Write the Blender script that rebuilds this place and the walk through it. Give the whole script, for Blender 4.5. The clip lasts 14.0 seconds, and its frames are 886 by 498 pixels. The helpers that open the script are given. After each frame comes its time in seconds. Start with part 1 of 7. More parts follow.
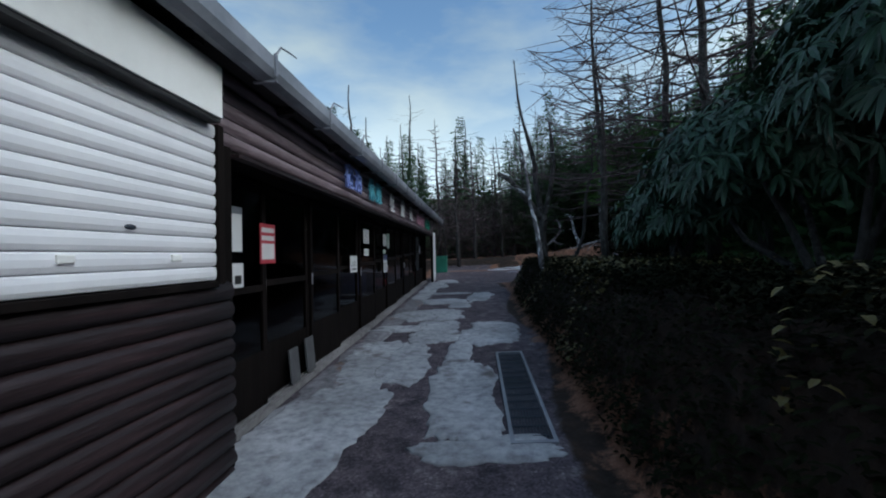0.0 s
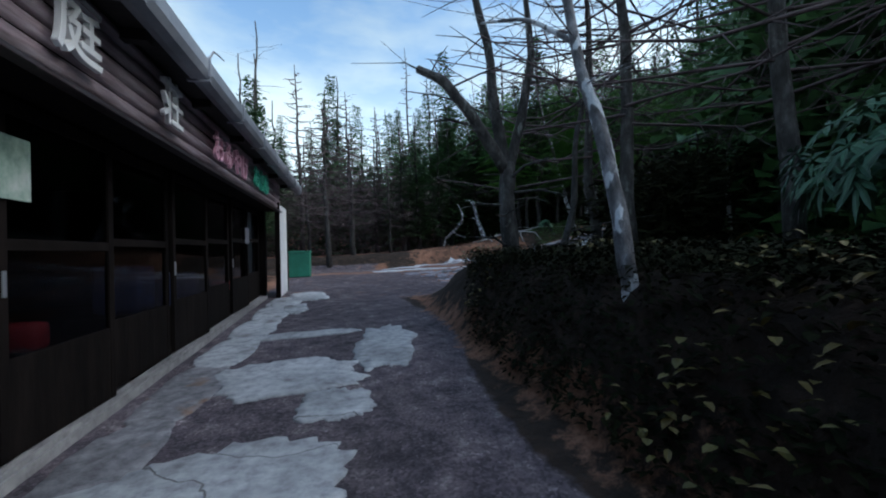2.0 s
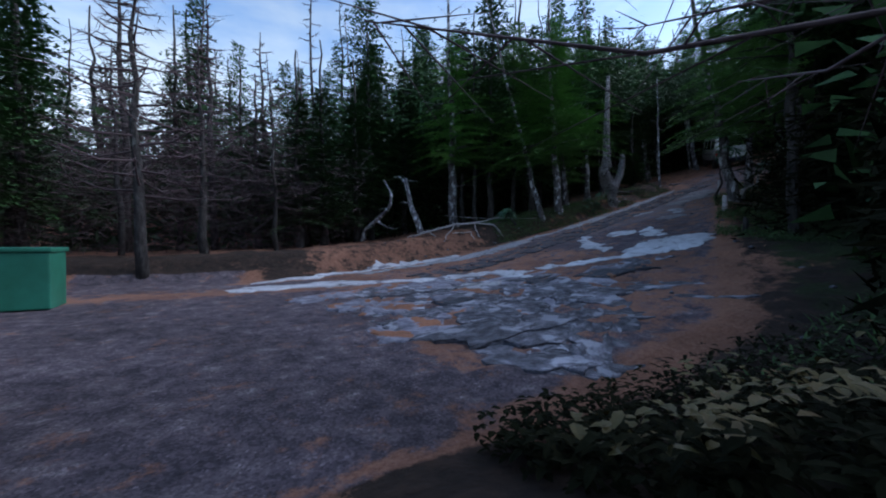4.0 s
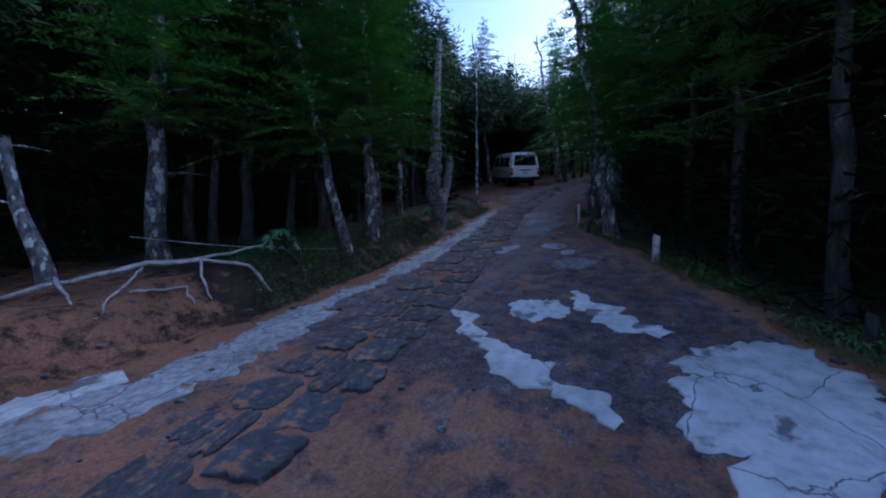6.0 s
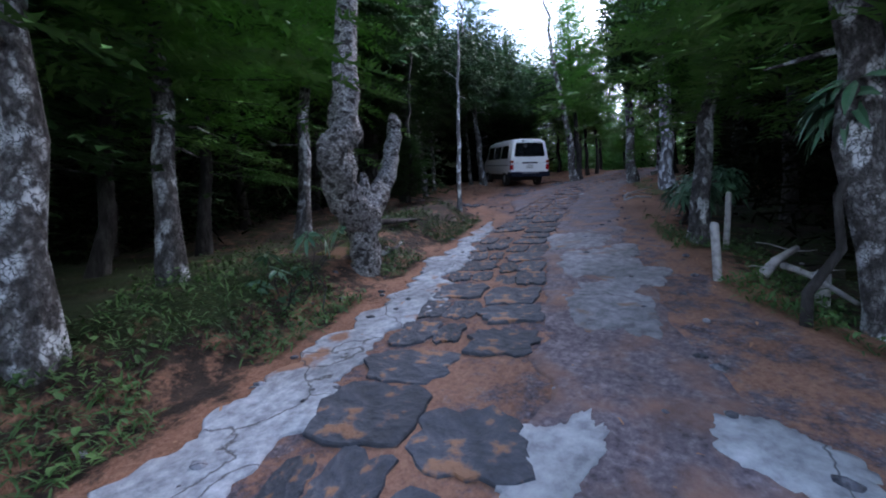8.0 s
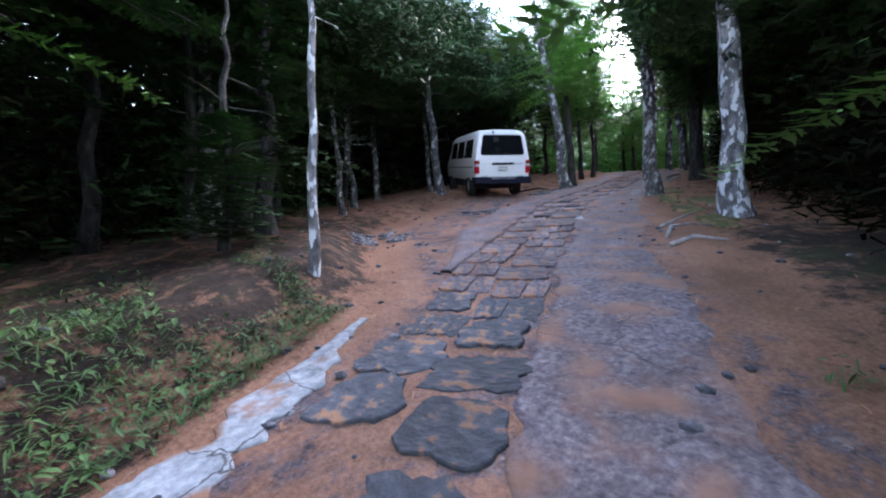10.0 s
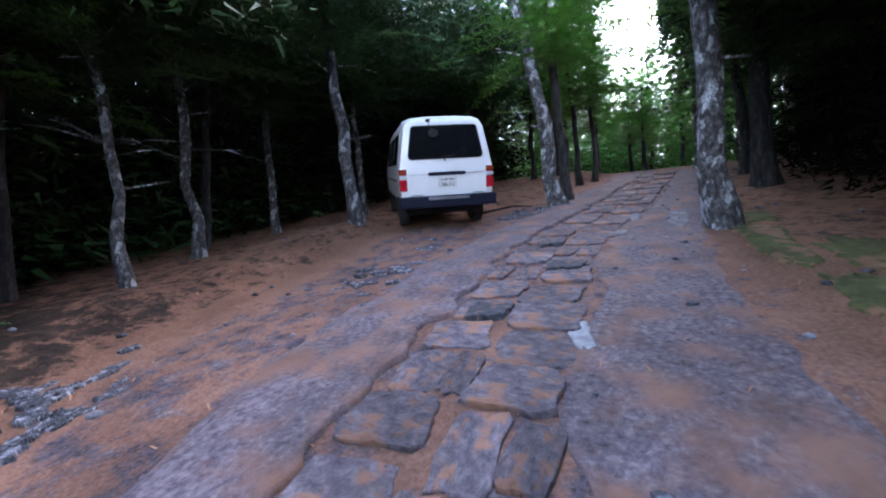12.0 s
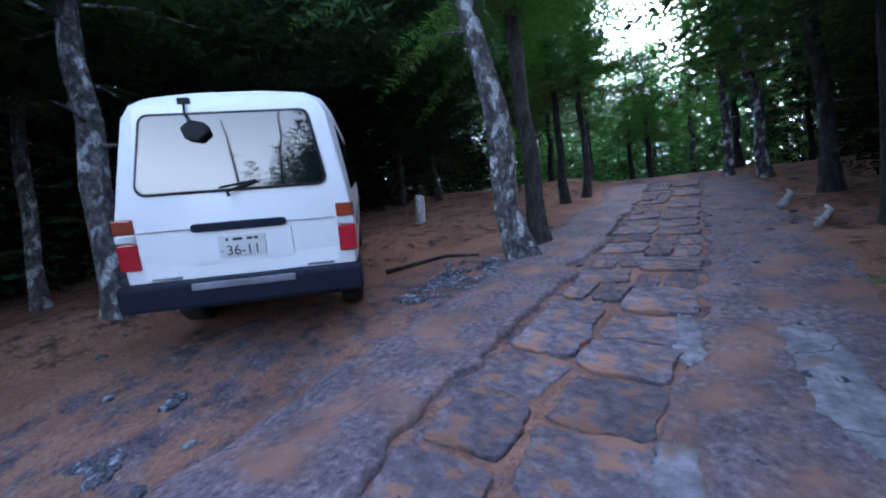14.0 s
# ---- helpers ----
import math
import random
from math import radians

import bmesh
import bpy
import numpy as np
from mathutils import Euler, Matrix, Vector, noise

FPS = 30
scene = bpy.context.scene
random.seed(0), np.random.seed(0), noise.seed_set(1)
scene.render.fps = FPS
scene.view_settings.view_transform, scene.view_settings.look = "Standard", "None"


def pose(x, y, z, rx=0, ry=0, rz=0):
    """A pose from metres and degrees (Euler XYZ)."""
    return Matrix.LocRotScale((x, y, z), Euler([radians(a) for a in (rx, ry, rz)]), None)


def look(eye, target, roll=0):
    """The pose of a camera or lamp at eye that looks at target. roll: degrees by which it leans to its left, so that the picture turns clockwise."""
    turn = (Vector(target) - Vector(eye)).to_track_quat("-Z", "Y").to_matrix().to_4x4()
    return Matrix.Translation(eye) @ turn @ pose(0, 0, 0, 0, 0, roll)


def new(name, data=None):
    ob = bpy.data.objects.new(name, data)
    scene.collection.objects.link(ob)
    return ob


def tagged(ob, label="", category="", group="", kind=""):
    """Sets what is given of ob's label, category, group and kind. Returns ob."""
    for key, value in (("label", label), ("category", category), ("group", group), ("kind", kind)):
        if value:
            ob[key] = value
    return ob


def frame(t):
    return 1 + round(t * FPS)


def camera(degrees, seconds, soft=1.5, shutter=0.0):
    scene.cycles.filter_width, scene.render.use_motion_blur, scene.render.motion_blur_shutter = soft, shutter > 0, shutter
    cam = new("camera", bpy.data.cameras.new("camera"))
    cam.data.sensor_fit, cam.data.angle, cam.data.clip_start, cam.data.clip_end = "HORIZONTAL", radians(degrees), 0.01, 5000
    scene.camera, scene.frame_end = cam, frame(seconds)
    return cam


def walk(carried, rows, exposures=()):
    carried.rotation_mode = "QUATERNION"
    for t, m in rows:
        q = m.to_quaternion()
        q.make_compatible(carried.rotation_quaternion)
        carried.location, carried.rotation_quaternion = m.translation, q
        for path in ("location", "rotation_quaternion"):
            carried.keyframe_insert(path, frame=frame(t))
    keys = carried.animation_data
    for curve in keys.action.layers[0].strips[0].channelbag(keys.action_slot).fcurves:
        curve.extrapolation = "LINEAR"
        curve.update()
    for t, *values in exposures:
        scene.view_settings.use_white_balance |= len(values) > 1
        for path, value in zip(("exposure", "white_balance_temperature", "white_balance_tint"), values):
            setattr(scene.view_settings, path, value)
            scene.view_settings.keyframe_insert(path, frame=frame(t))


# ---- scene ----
cam = camera(94.7, 14.0, 2.0)
PATH = [
    (0, look((1.025, 1.221, 1.530), (0.856, 3.213, 1.558), -1.16)),
    (0.5, look((0.916, 2.663, 1.456), (0.902, 4.663, 1.486), -1.39)),
    (1, look((0.749, 4.050, 1.435), (0.890, 6.045, 1.460), -1.49)),
    (1.5, look((0.734, 5.334, 1.410), (1.032, 7.311, 1.417), -1.42)),
    (2, look((0.753, 6.580, 1.416), (1.204, 8.528, 1.423), -1.24)),
    (2.5, look((0.736, 7.735, 1.412), (1.337, 9.643, 1.405), -1.11)),
    (2.7, look((0.761, 8.250, 1.410), (1.422, 10.137, 1.402), -1.10)),
    (4.8, look((2.567, 13.668, 1.746), (3.668, 15.336, 1.673), 1.01)),
    (5, look((2.832, 14.153, 1.822), (4.028, 15.754, 1.741), 1.12)),
    (5.5, look((3.688, 15.285, 2.090), (5.167, 16.631, 2.063), 1.33)),
    (6, look((4.759, 16.223, 2.318), (6.435, 17.314, 2.314), 1.44)),
    (6.5, look((5.817, 17.094, 2.392), (7.496, 18.181, 2.386), 1.33)),
    (7, look((7.007, 17.721, 2.548), (8.691, 18.800, 2.549), 1.31)),
    (7.5, look((8.270, 18.164, 2.813), (9.963, 19.229, 2.805), 1.38)),
    (8, look((9.644, 18.616, 3.052), (11.336, 19.683, 3.056), 1.22)),
    (8.5, look((11.005, 18.909, 3.266), (12.700, 19.971, 3.286), 1.32)),
    (9, look((12.061, 19.277, 3.545), (13.773, 20.311, 3.556), 2.09)),
    (11.3, look((17.039, 20.505, 4.795), (18.753, 21.535, 4.799), -0.58)),
    (11.5, look((17.471, 20.623, 4.904), (19.182, 21.659, 4.919), -0.80)),
    (12, look((18.548, 20.828, 5.134), (20.264, 21.854, 5.140), -1.00)),
    (12.5, look((19.625, 20.945, 5.419), (21.343, 21.969, 5.422), -1.19)),
    (13, look((20.442, 21.246, 5.635), (22.160, 22.270, 5.619), -1.40)),
    (13.5, look((21.434, 21.361, 5.864), (23.162, 22.368, 5.864), -1.74)),
    (14, look((22.281, 21.469, 6.086), (24.009, 22.474, 6.093), -2.12)),
]
EXPOSURES = [(0, 0.45, 5950, 14), (0.5, 0.8, 5950, 14), (1, 1.0, 6000, 14), (2.7, 1.05, 6100, 17), (4.8, 0.75, 5350, 28), (5.5, 0.7, 5150, 29), (6.5, 1.2, 5050, 31), (7.5, 1.8, 5650, 31), (8.5, 3.05, 6400, 29), (9, 3.38, 6500, 29), (11.5, 3.58, 6100, 32), (12.5, 3.62, 6250, 34), (13.5, 3.52, 5900, 33), (14, 3.48, 5500, 30)]
walk(cam, PATH, EXPOSURES)

# ==== world
SUN_YAW, SUN_EL = -105.0, 34.0
world = bpy.data.worlds.new("world")
scene.world = world
world.use_nodes = True
wn, wl = world.node_tree.nodes, world.node_tree.links
wn.clear()
w_out, w_bg = wn.new("ShaderNodeOutputWorld"), wn.new("ShaderNodeBackground")
w_sky = wn.new("ShaderNodeTexSky")
w_sky.sky_type, w_sky.sun_disc = "NISHITA", False
w_sky.sun_elevation, w_sky.sun_rotation = radians(SUN_EL), radians(-SUN_YAW)
w_sky.air_density, w_sky.dust_density, w_sky.ozone_density = 1.0, 1.6, 1.0
w_co = wn.new("ShaderNodeTexCoord")
w_map = wn.new("ShaderNodeMapping")
w_map.inputs["Scale"].default_value = (1.0, 1.0, 2.6)
w_noise = wn.new("ShaderNodeTexNoise")
w_noise.inputs["Scale"].default_value, w_noise.inputs["Detail"].default_value = 1.7, 6.0
w_noise.inputs["Roughness"].default_value = 0.55
w_ramp = wn.new("ShaderNodeValToRGB")
w_ramp.color_ramp.elements[0].position, w_ramp.color_ramp.elements[1].position = 0.44, 0.66
w_gray = wn.new("ShaderNodeRGBToBW")
w_cloud = wn.new("ShaderNodeMix")
w_cloud.data_type = "RGBA"
w_tint = wn.new("ShaderNodeMix")
w_tint.data_type, w_tint.blend_type = "RGBA", "MULTIPLY"
w_tint.inputs["Factor"].default_value = 1.0
w_tint.inputs["B"].default_value = (1.7, 1.75, 1.85, 1)
wl.new(w_co.outputs["Generated"], w_map.inputs["Vector"])
wl.new(w_map.outputs["Vector"], w_noise.inputs["Vector"])
wl.new(w_noise.outputs["Fac"], w_ramp.inputs["Fac"])
wl.new(w_sky.outputs["Color"], w_gray.inputs["Color"])
wl.new(w_gray.outputs["Val"], w_tint.inputs["A"])
w_sep = wn.new("ShaderNodeSeparateXYZ")
w_haze = wn.new("ShaderNodeMapRange")
w_haze.interpolation_type = "SMOOTHSTEP"
w_haze.inputs["From Min"].default_value, w_haze.inputs["From Max"].default_value = 0.52, 0.10
w_most = wn.new("ShaderNodeMath")
w_most.operation = "MAXIMUM"
wl.new(w_co.outputs["Generated"], w_sep.inputs["Vector"])
wl.new(w_sep.outputs["Z"], w_haze.inputs["Value"])
wl.new(w_haze.outputs["Result"], w_most.inputs[0])
wl.new(w_ramp.outputs["Color"], w_most.inputs[1])
wl.new(w_most.outputs["Value"], w_cloud.inputs["Factor"])
wl.new(w_sky.outputs["Color"], w_cloud.inputs["A"])
wl.new(w_tint.outputs["Result"], w_cloud.inputs["B"])
w_filter = wn.new("ShaderNodeMix")
w_filter.data_type, w_filter.blend_type = "RGBA", "MULTIPLY"
w_filter.inputs["Factor"].default_value = 1.0
w_filter.inputs["B"].default_value = (0.86, 1.04, 1.0, 1)
wl.new(w_cloud.outputs["Result"], w_filter.inputs["A"])
wl.new(w_filter.outputs["Result"], w_bg.inputs["Color"])
w_bg.inputs["Strength"].default_value = 0.13
wl.new(w_bg.outputs["Background"], w_out.inputs["Surface"])
sun = new("sun", bpy.data.lights.new("sun", "SUN"))
sun.data.energy, sun.data.angle, sun.data.color = 1.15, radians(60), (1.0, 0.96, 0.92)
sun.matrix_world = look((0, 0, 0), (math.sin(radians(SUN_YAW)) * math.cos(radians(SUN_EL)), -math.cos(radians(SUN_YAW)) * math.cos(radians(SUN_EL)), -math.sin(radians(SUN_EL))))

# ==== materials


def shader(name, colors, scale=8.0, rough=0.8, bump=0.3, metal=0.0, stretch=(1, 1, 1), vary=0.0, spots=None, detail=6.0, bump_scale=None, spec=0.5, distance=0.02, cracks=None, span=(0.28, 0.72), plates=0.0):
    """A procedural surface: a ramp of colours over noise, broad stains over it, and fine relief. spots: (colour, scale, edge, threshold)."""
    m = bpy.data.materials.new(name)
    m.use_nodes = True
    n, l = m.node_tree.nodes, m.node_tree.links
    bsdf = n["Principled BSDF"]
    co, mp = n.new("ShaderNodeTexCoord"), n.new("ShaderNodeMapping")
    mp.inputs["Scale"].default_value = stretch
    l.new(co.outputs["Object"], mp.inputs["Vector"])
    nz = n.new("ShaderNodeTexNoise")
    nz.inputs["Scale"].default_value, nz.inputs["Detail"].default_value, nz.inputs["Roughness"].default_value = scale, detail, 0.65
    l.new(mp.outputs["Vector"], nz.inputs["Vector"])
    rp = n.new("ShaderNodeValToRGB")
    els = rp.color_ramp.elements
    while len(els) < len(colors):
        els.new(0.5)
    for i, c in enumerate(colors):
        els[i].position = span[0] + (span[1] - span[0]) * i / max(1, len(colors) - 1)
        els[i].color = (*c, 1)
    l.new(nz.outputs["Fac"], rp.inputs["Fac"])
    out = rp.outputs["Color"]
    big = n.new("ShaderNodeTexNoise")
    big.inputs["Scale"].default_value, big.inputs["Detail"].default_value = scale * 0.13, 3.0
    l.new(co.outputs["Object"], big.inputs["Vector"])
    mr = n.new("ShaderNodeMapRange")
    mr.inputs["From Min"].default_value, mr.inputs["From Max"].default_value = 0.3, 0.7
    mr.inputs["To Min"].default_value, mr.inputs["To Max"].default_value = 0.72, 1.25
    l.new(big.outputs["Fac"], mr.inputs["Value"])
    fac = mr.outputs["Result"]
    if vary:
        oi = n.new("ShaderNodeObjectInfo")
        mv = n.new("ShaderNodeMapRange")
        mv.inputs["To Min"].default_value, mv.inputs["To Max"].default_value = 1 - vary, 1 + vary
        l.new(oi.outputs["Random"], mv.inputs["Value"])
        mm = n.new("ShaderNodeMath")
        mm.operation = "MULTIPLY"
        l.new(fac, mm.inputs[0])
        l.new(mv.outputs["Result"], mm.inputs[1])
        fac = mm.outputs["Value"]
    if spots:
        sc, ss_, edge, th = spots
        sn = n.new("ShaderNodeTexNoise")
        sn.inputs["Scale"].default_value, sn.inputs["Detail"].default_value = ss_, 5.0
        l.new(mp.outputs["Vector"], sn.inputs["Vector"])
        sr = n.new("ShaderNodeMapRange")
        sr.inputs["From Min"].default_value, sr.inputs["From Max"].default_value = th, th + edge
        l.new(sn.outputs["Fac"], sr.inputs["Value"])
        mx = n.new("ShaderNodeMix")
        mx.data_type = "RGBA"
        l.new(sr.outputs["Result"], mx.inputs["Factor"])
        l.new(out, mx.inputs["A"])
        mx.inputs["B"].default_value = (*sc, 1)
        out = mx.outputs["Result"]
    if cracks:
        cn = n.new("ShaderNodeTexNoise")
        cn.inputs["Scale"].default_value, cn.inputs["Detail"].default_value = cracks[0] * (0.5 if plates else 1.6), 6.0
        l.new(co.outputs["Object"], cn.inputs["Vector"])
        cw = n.new("ShaderNodeMix")
        cw.data_type = "RGBA"
        cw.blend_type = "LINEAR_LIGHT"
        cw.inputs["Factor"].default_value = (2.6 if plates else 0.35) / cracks[0]
        l.new(co.outputs["Object"], cw.inputs["A"])
        l.new(cn.outputs["Color"], cw.inputs["B"])
        vo = n.new("ShaderNodeTexVoronoi")
        vo.feature = "DISTANCE_TO_EDGE"
        vo.inputs["Scale"].default_value = cracks[0]
        l.new(cw.outputs["Result"], vo.inputs["Vector"])
        cr = n.new("ShaderNodeMapRange")
        cr.inputs["From Min"].default_value, cr.inputs["From Max"].default_value = 0.0, cracks[1]
        l.new(vo.outputs["Distance"], cr.inputs["Value"])
        cx = n.new("ShaderNodeMix")
        cx.data_type = "RGBA"
        l.new(cr.outputs["Result"], cx.inputs["Factor"])
        cx.inputs["A"].default_value = (*cracks[2], 1)
        l.new(out, cx.inputs["B"])
        out = cx.outputs["Result"]
        edge_fac = cr.outputs["Result"]
    hs = n.new("ShaderNodeHueSaturation")
    l.new(fac, hs.inputs["Value"])
    l.new(out, hs.inputs["Color"])
    l.new(hs.outputs["Color"], bsdf.inputs["Base Color"])
    bsdf.inputs["Roughness"].default_value, bsdf.inputs["Metallic"].default_value = rough, metal
    bsdf.inputs["Specular IOR Level"].default_value = spec
    if bump:
        bn = n.new("ShaderNodeTexNoise")
        bn.inputs["Scale"].default_value, bn.inputs["Detail"].default_value = bump_scale or scale * 2.5, 5.0
        l.new(mp.outputs["Vector"], bn.inputs["Vector"])
        bp = n.new("ShaderNodeBump")
        bp.inputs["Strength"].default_value, bp.inputs["Distance"].default_value = bump, distance
        l.new(bn.outputs["Fac"], bp.inputs["Height"])
        if cracks:
            b2 = n.new("ShaderNodeBump")
            b2.inputs["Strength"].default_value, b2.inputs["Distance"].default_value = 0.8, plates or 0.006
            l.new(edge_fac, b2.inputs["Height"])
            l.new(b2.outputs["Normal"], bp.inputs["Normal"])
        l.new(bp.outputs["Normal"], bsdf.inputs["Normal"])
    return m


M_BARK = shader("bark_grey", [(0.020, 0.018, 0.018), (0.055, 0.050, 0.050), (0.13, 0.125, 0.127), (0.27, 0.265, 0.27)], 20, 0.9, 1.0, stretch=(1, 1, 0.6), vary=0.12, spots=((0.52, 0.54, 0.57), 7.5, 0.07, 0.53), distance=0.03, bump_scale=28, detail=8.0, span=(0.34, 0.65), cracks=(24, 0.09, (0.06, 0.055, 0.055)), plates=0.014)
M_BARK_DARK = shader("bark_dark", [(0.010, 0.008, 0.008), (0.030, 0.027, 0.026), (0.075, 0.070, 0.070)], 12, 0.9, 1.0, stretch=(1, 1, 0.4), vary=0.2, spots=((0.12, 0.125, 0.12), 9.0, 0.08, 0.62), distance=0.03, span=(0.34, 0.66), detail=9.0)
M_BARK_PALE = shader("bark_pale", [(0.04, 0.037, 0.038), (0.13, 0.125, 0.135), (0.30, 0.295, 0.31)], 11, 0.85, 0.8, stretch=(1, 1, 0.5), spots=((0.58, 0.60, 0.64), 12.0, 0.04, 0.53), distance=0.03, span=(0.32, 0.66), detail=8.0)
M_BARK_PLATE = shader("plated_bark", [(0.07, 0.065, 0.065), (0.20, 0.195, 0.197), (0.36, 0.355, 0.36), (0.56, 0.56, 0.565)], 30, 0.9, 1.0, stretch=(1, 1, 1.5), spots=((0.035, 0.030, 0.029), 13.0, 0.06, 0.54), distance=0.03, bump_scale=26, detail=8.0, span=(0.34, 0.65), cracks=(28, 0.10, (0.045, 0.040, 0.040)), plates=0.016)
M_DEADWOOD = shader("dead_wood", [(0.16, 0.15, 0.15), (0.38, 0.36, 0.36), (0.52, 0.50, 0.50)], 14, 0.85, 0.5, stretch=(1, 1, 1))
M_TWIG = shader("larch_twig", [(0.04, 0.028, 0.03), (0.10, 0.07, 0.075)], 9, 0.9, 0.2)
M_FIR = shader("fir_needles", [(0.012, 0.034, 0.012), (0.032, 0.085, 0.025), (0.07, 0.155, 0.045)], 2.2, 0.6, 0.0, vary=0.3, spec=0.3)
# brighter fir green; light on the road-side boughs is in the colour too
M_FIR_BRIGHT_LIT = shader("bright_lit_needles", [(0.05, 0.14, 0.03), (0.115, 0.28, 0.06), (0.20, 0.38, 0.10)], 2.2, 0.6, 0.0, vary=0.25, spec=0.3)
M_LEAF = shader("rhododendron_leaf", [(0.010, 0.036, 0.018), (0.024, 0.068, 0.036), (0.048, 0.11, 0.06)], 5, 0.42, 0.1, vary=0.2, spec=0.35)
# near-black leaf: the shade among the leaves is put into its colour
M_LEAF_DARK = shader("shaded_leaf", [(0.004, 0.005, 0.003), (0.010, 0.012, 0.005), (0.022, 0.021, 0.009)], 5, 0.8, 0.1, vary=0.3, spec=0.06)
M_LEAF_YELLOW = shader("yellow_leaf", [(0.05, 0.047, 0.010), (0.13, 0.105, 0.02), (0.16, 0.09, 0.025)], 4, 0.6, 0.1, vary=0.3)
M_GRASS = shader("grass_blade", [(0.018, 0.050, 0.012), (0.040, 0.10, 0.022), (0.085, 0.16, 0.04)], 3, 0.7, 0.0, vary=0.2)
M_LEAF_PALE = shader("pale_rhododendron_leaf", [(0.025, 0.085, 0.045), (0.06, 0.155, 0.085), (0.12, 0.23, 0.14)], 5, 0.4, 0.1)
M_MOSS = shader("yellow_moss", [(0.04, 0.045, 0.014), (0.08, 0.09, 0.026), (0.14, 0.13, 0.045)], 14, 0.95, 0.8, spots=((0.25, 0.13, 0.075), 5.0, 0.08, 0.52), bump_scale=60)
M_CONCRETE = shader("old_concrete", [(0.20, 0.20, 0.22), (0.33, 0.34, 0.36), (0.44, 0.45, 0.47)], 13, 0.85, 0.4, spots=((0.13, 0.12, 0.12), 3.5, 0.12, 0.60), bump_scale=30, distance=0.01, cracks=(0.35, 0.0025, (0.12, 0.115, 0.115)), detail=10.0, span=(0.32, 0.66))
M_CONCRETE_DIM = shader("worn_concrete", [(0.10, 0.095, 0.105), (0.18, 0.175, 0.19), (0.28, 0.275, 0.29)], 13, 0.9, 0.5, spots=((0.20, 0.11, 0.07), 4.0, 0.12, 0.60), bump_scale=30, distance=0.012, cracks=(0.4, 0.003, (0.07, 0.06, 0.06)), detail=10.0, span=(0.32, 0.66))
M_PALESLAB = shader("pale_lava_slab", [(0.04, 0.04, 0.052), (0.16, 0.16, 0.20), (0.27, 0.27, 0.32), (0.40, 0.40, 0.46)], 7, 0.85, 0.8, spots=((0.28, 0.12, 0.062), 3.4, 0.04, 0.54), bump_scale=22, distance=0.02, detail=10.0, cracks=(0.8, 0.003, (0.05, 0.045, 0.05)))
M_WHITEWASH = shader("pale_mortar", [(0.33, 0.345, 0.38), (0.50, 0.52, 0.56), (0.60, 0.62, 0.66)], 9, 0.85, 0.5, spots=((0.17, 0.160, 0.18), 3.6, 0.06, 0.58), bump_scale=26, distance=0.012, detail=9.0, cracks=(1.3, 0.008, (0.12, 0.11, 0.12)))
M_ROADSLAB = shader("worn_track_slab", [(0.045, 0.035, 0.042), (0.105, 0.082, 0.095), (0.16, 0.126, 0.140), (0.24, 0.20, 0.215)], 26, 0.9, 0.6, spots=((0.23, 0.118, 0.082), 3.2, 0.20, 0.47), bump_scale=50, distance=0.012, detail=10.0, span=(0.32, 0.68), cracks=(0.3, 0.0015, (0.05, 0.043, 0.045)))
M_STRIP = shader("blue_grey_concrete", [(0.15, 0.162, 0.182), (0.27, 0.288, 0.318), (0.40, 0.42, 0.455)], 15, 0.85, 0.8, spots=((0.25, 0.125, 0.075), 2.6, 0.06, 0.59), bump_scale=28, distance=0.014, detail=10.0, span=(0.32, 0.66), cracks=(1.6, 0.012, (0.06, 0.055, 0.055)))
M_STONE_DUSTY = shader("dusty_cobble_stone", [(0.046, 0.039, 0.047), (0.122, 0.099, 0.113), (0.215, 0.182, 0.196)], 17, 0.88, 1.0, vary=0.30, spots=((0.25, 0.125, 0.080), 7.0, 0.10, 0.53), bump_scale=17, distance=0.03, detail=9.0)
M_STONE = shader("cobble_stone", [(0.025, 0.028, 0.036), (0.055, 0.060, 0.075), (0.11, 0.112, 0.13)], 9, 0.85, 1.0, vary=0.25, spots=((0.25, 0.125, 0.072), 8.5, 0.08, 0.57), bump_scale=17, distance=0.03, detail=9.0)
M_ROCK = shader("lava_rock", [(0.018, 0.018, 0.022), (0.060, 0.062, 0.076), (0.15, 0.152, 0.18), (0.34, 0.34, 0.39)], 14, 0.85, 1.0, vary=0.25, spots=((0.34, 0.35, 0.40), 5.0, 0.05, 0.57), bump_scale=16, distance=0.05, cracks=(1.0, 0.004, (0.03, 0.026, 0.026)))
M_LOG = shader("stained_log", [(0.009, 0.0045, 0.005), (0.021, 0.011, 0.012), (0.052, 0.029, 0.031)], 7, 0.5, 0.4, stretch=(2.5, 0.25, 2.5), vary=0.2)
# weathered tone, raised to put light missing under the eave into the logs
M_LOG_WORN_LIT = shader("weathered_lit_log", [(0.09, 0.06, 0.068), (0.24, 0.18, 0.20), (0.44, 0.37, 0.40)], 7, 0.6, 0.4, stretch=(2.5, 0.25, 2.5), vary=0.25)
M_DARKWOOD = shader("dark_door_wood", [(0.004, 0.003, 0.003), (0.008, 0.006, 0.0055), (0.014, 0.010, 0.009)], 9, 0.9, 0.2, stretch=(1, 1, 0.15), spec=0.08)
M_SHUTTER = shader("shutter_steel", [(0.72, 0.71, 0.73), (0.80, 0.79, 0.81), (0.84, 0.83, 0.84)], 2.5, 0.5, 0.05, stretch=(1, 1, 0.4))
M_BOXPAINT = shader("beige_steel", [(0.60, 0.59, 0.57), (0.70, 0.69, 0.66), (0.75, 0.74, 0.72)], 2.0, 0.55, 0.06)
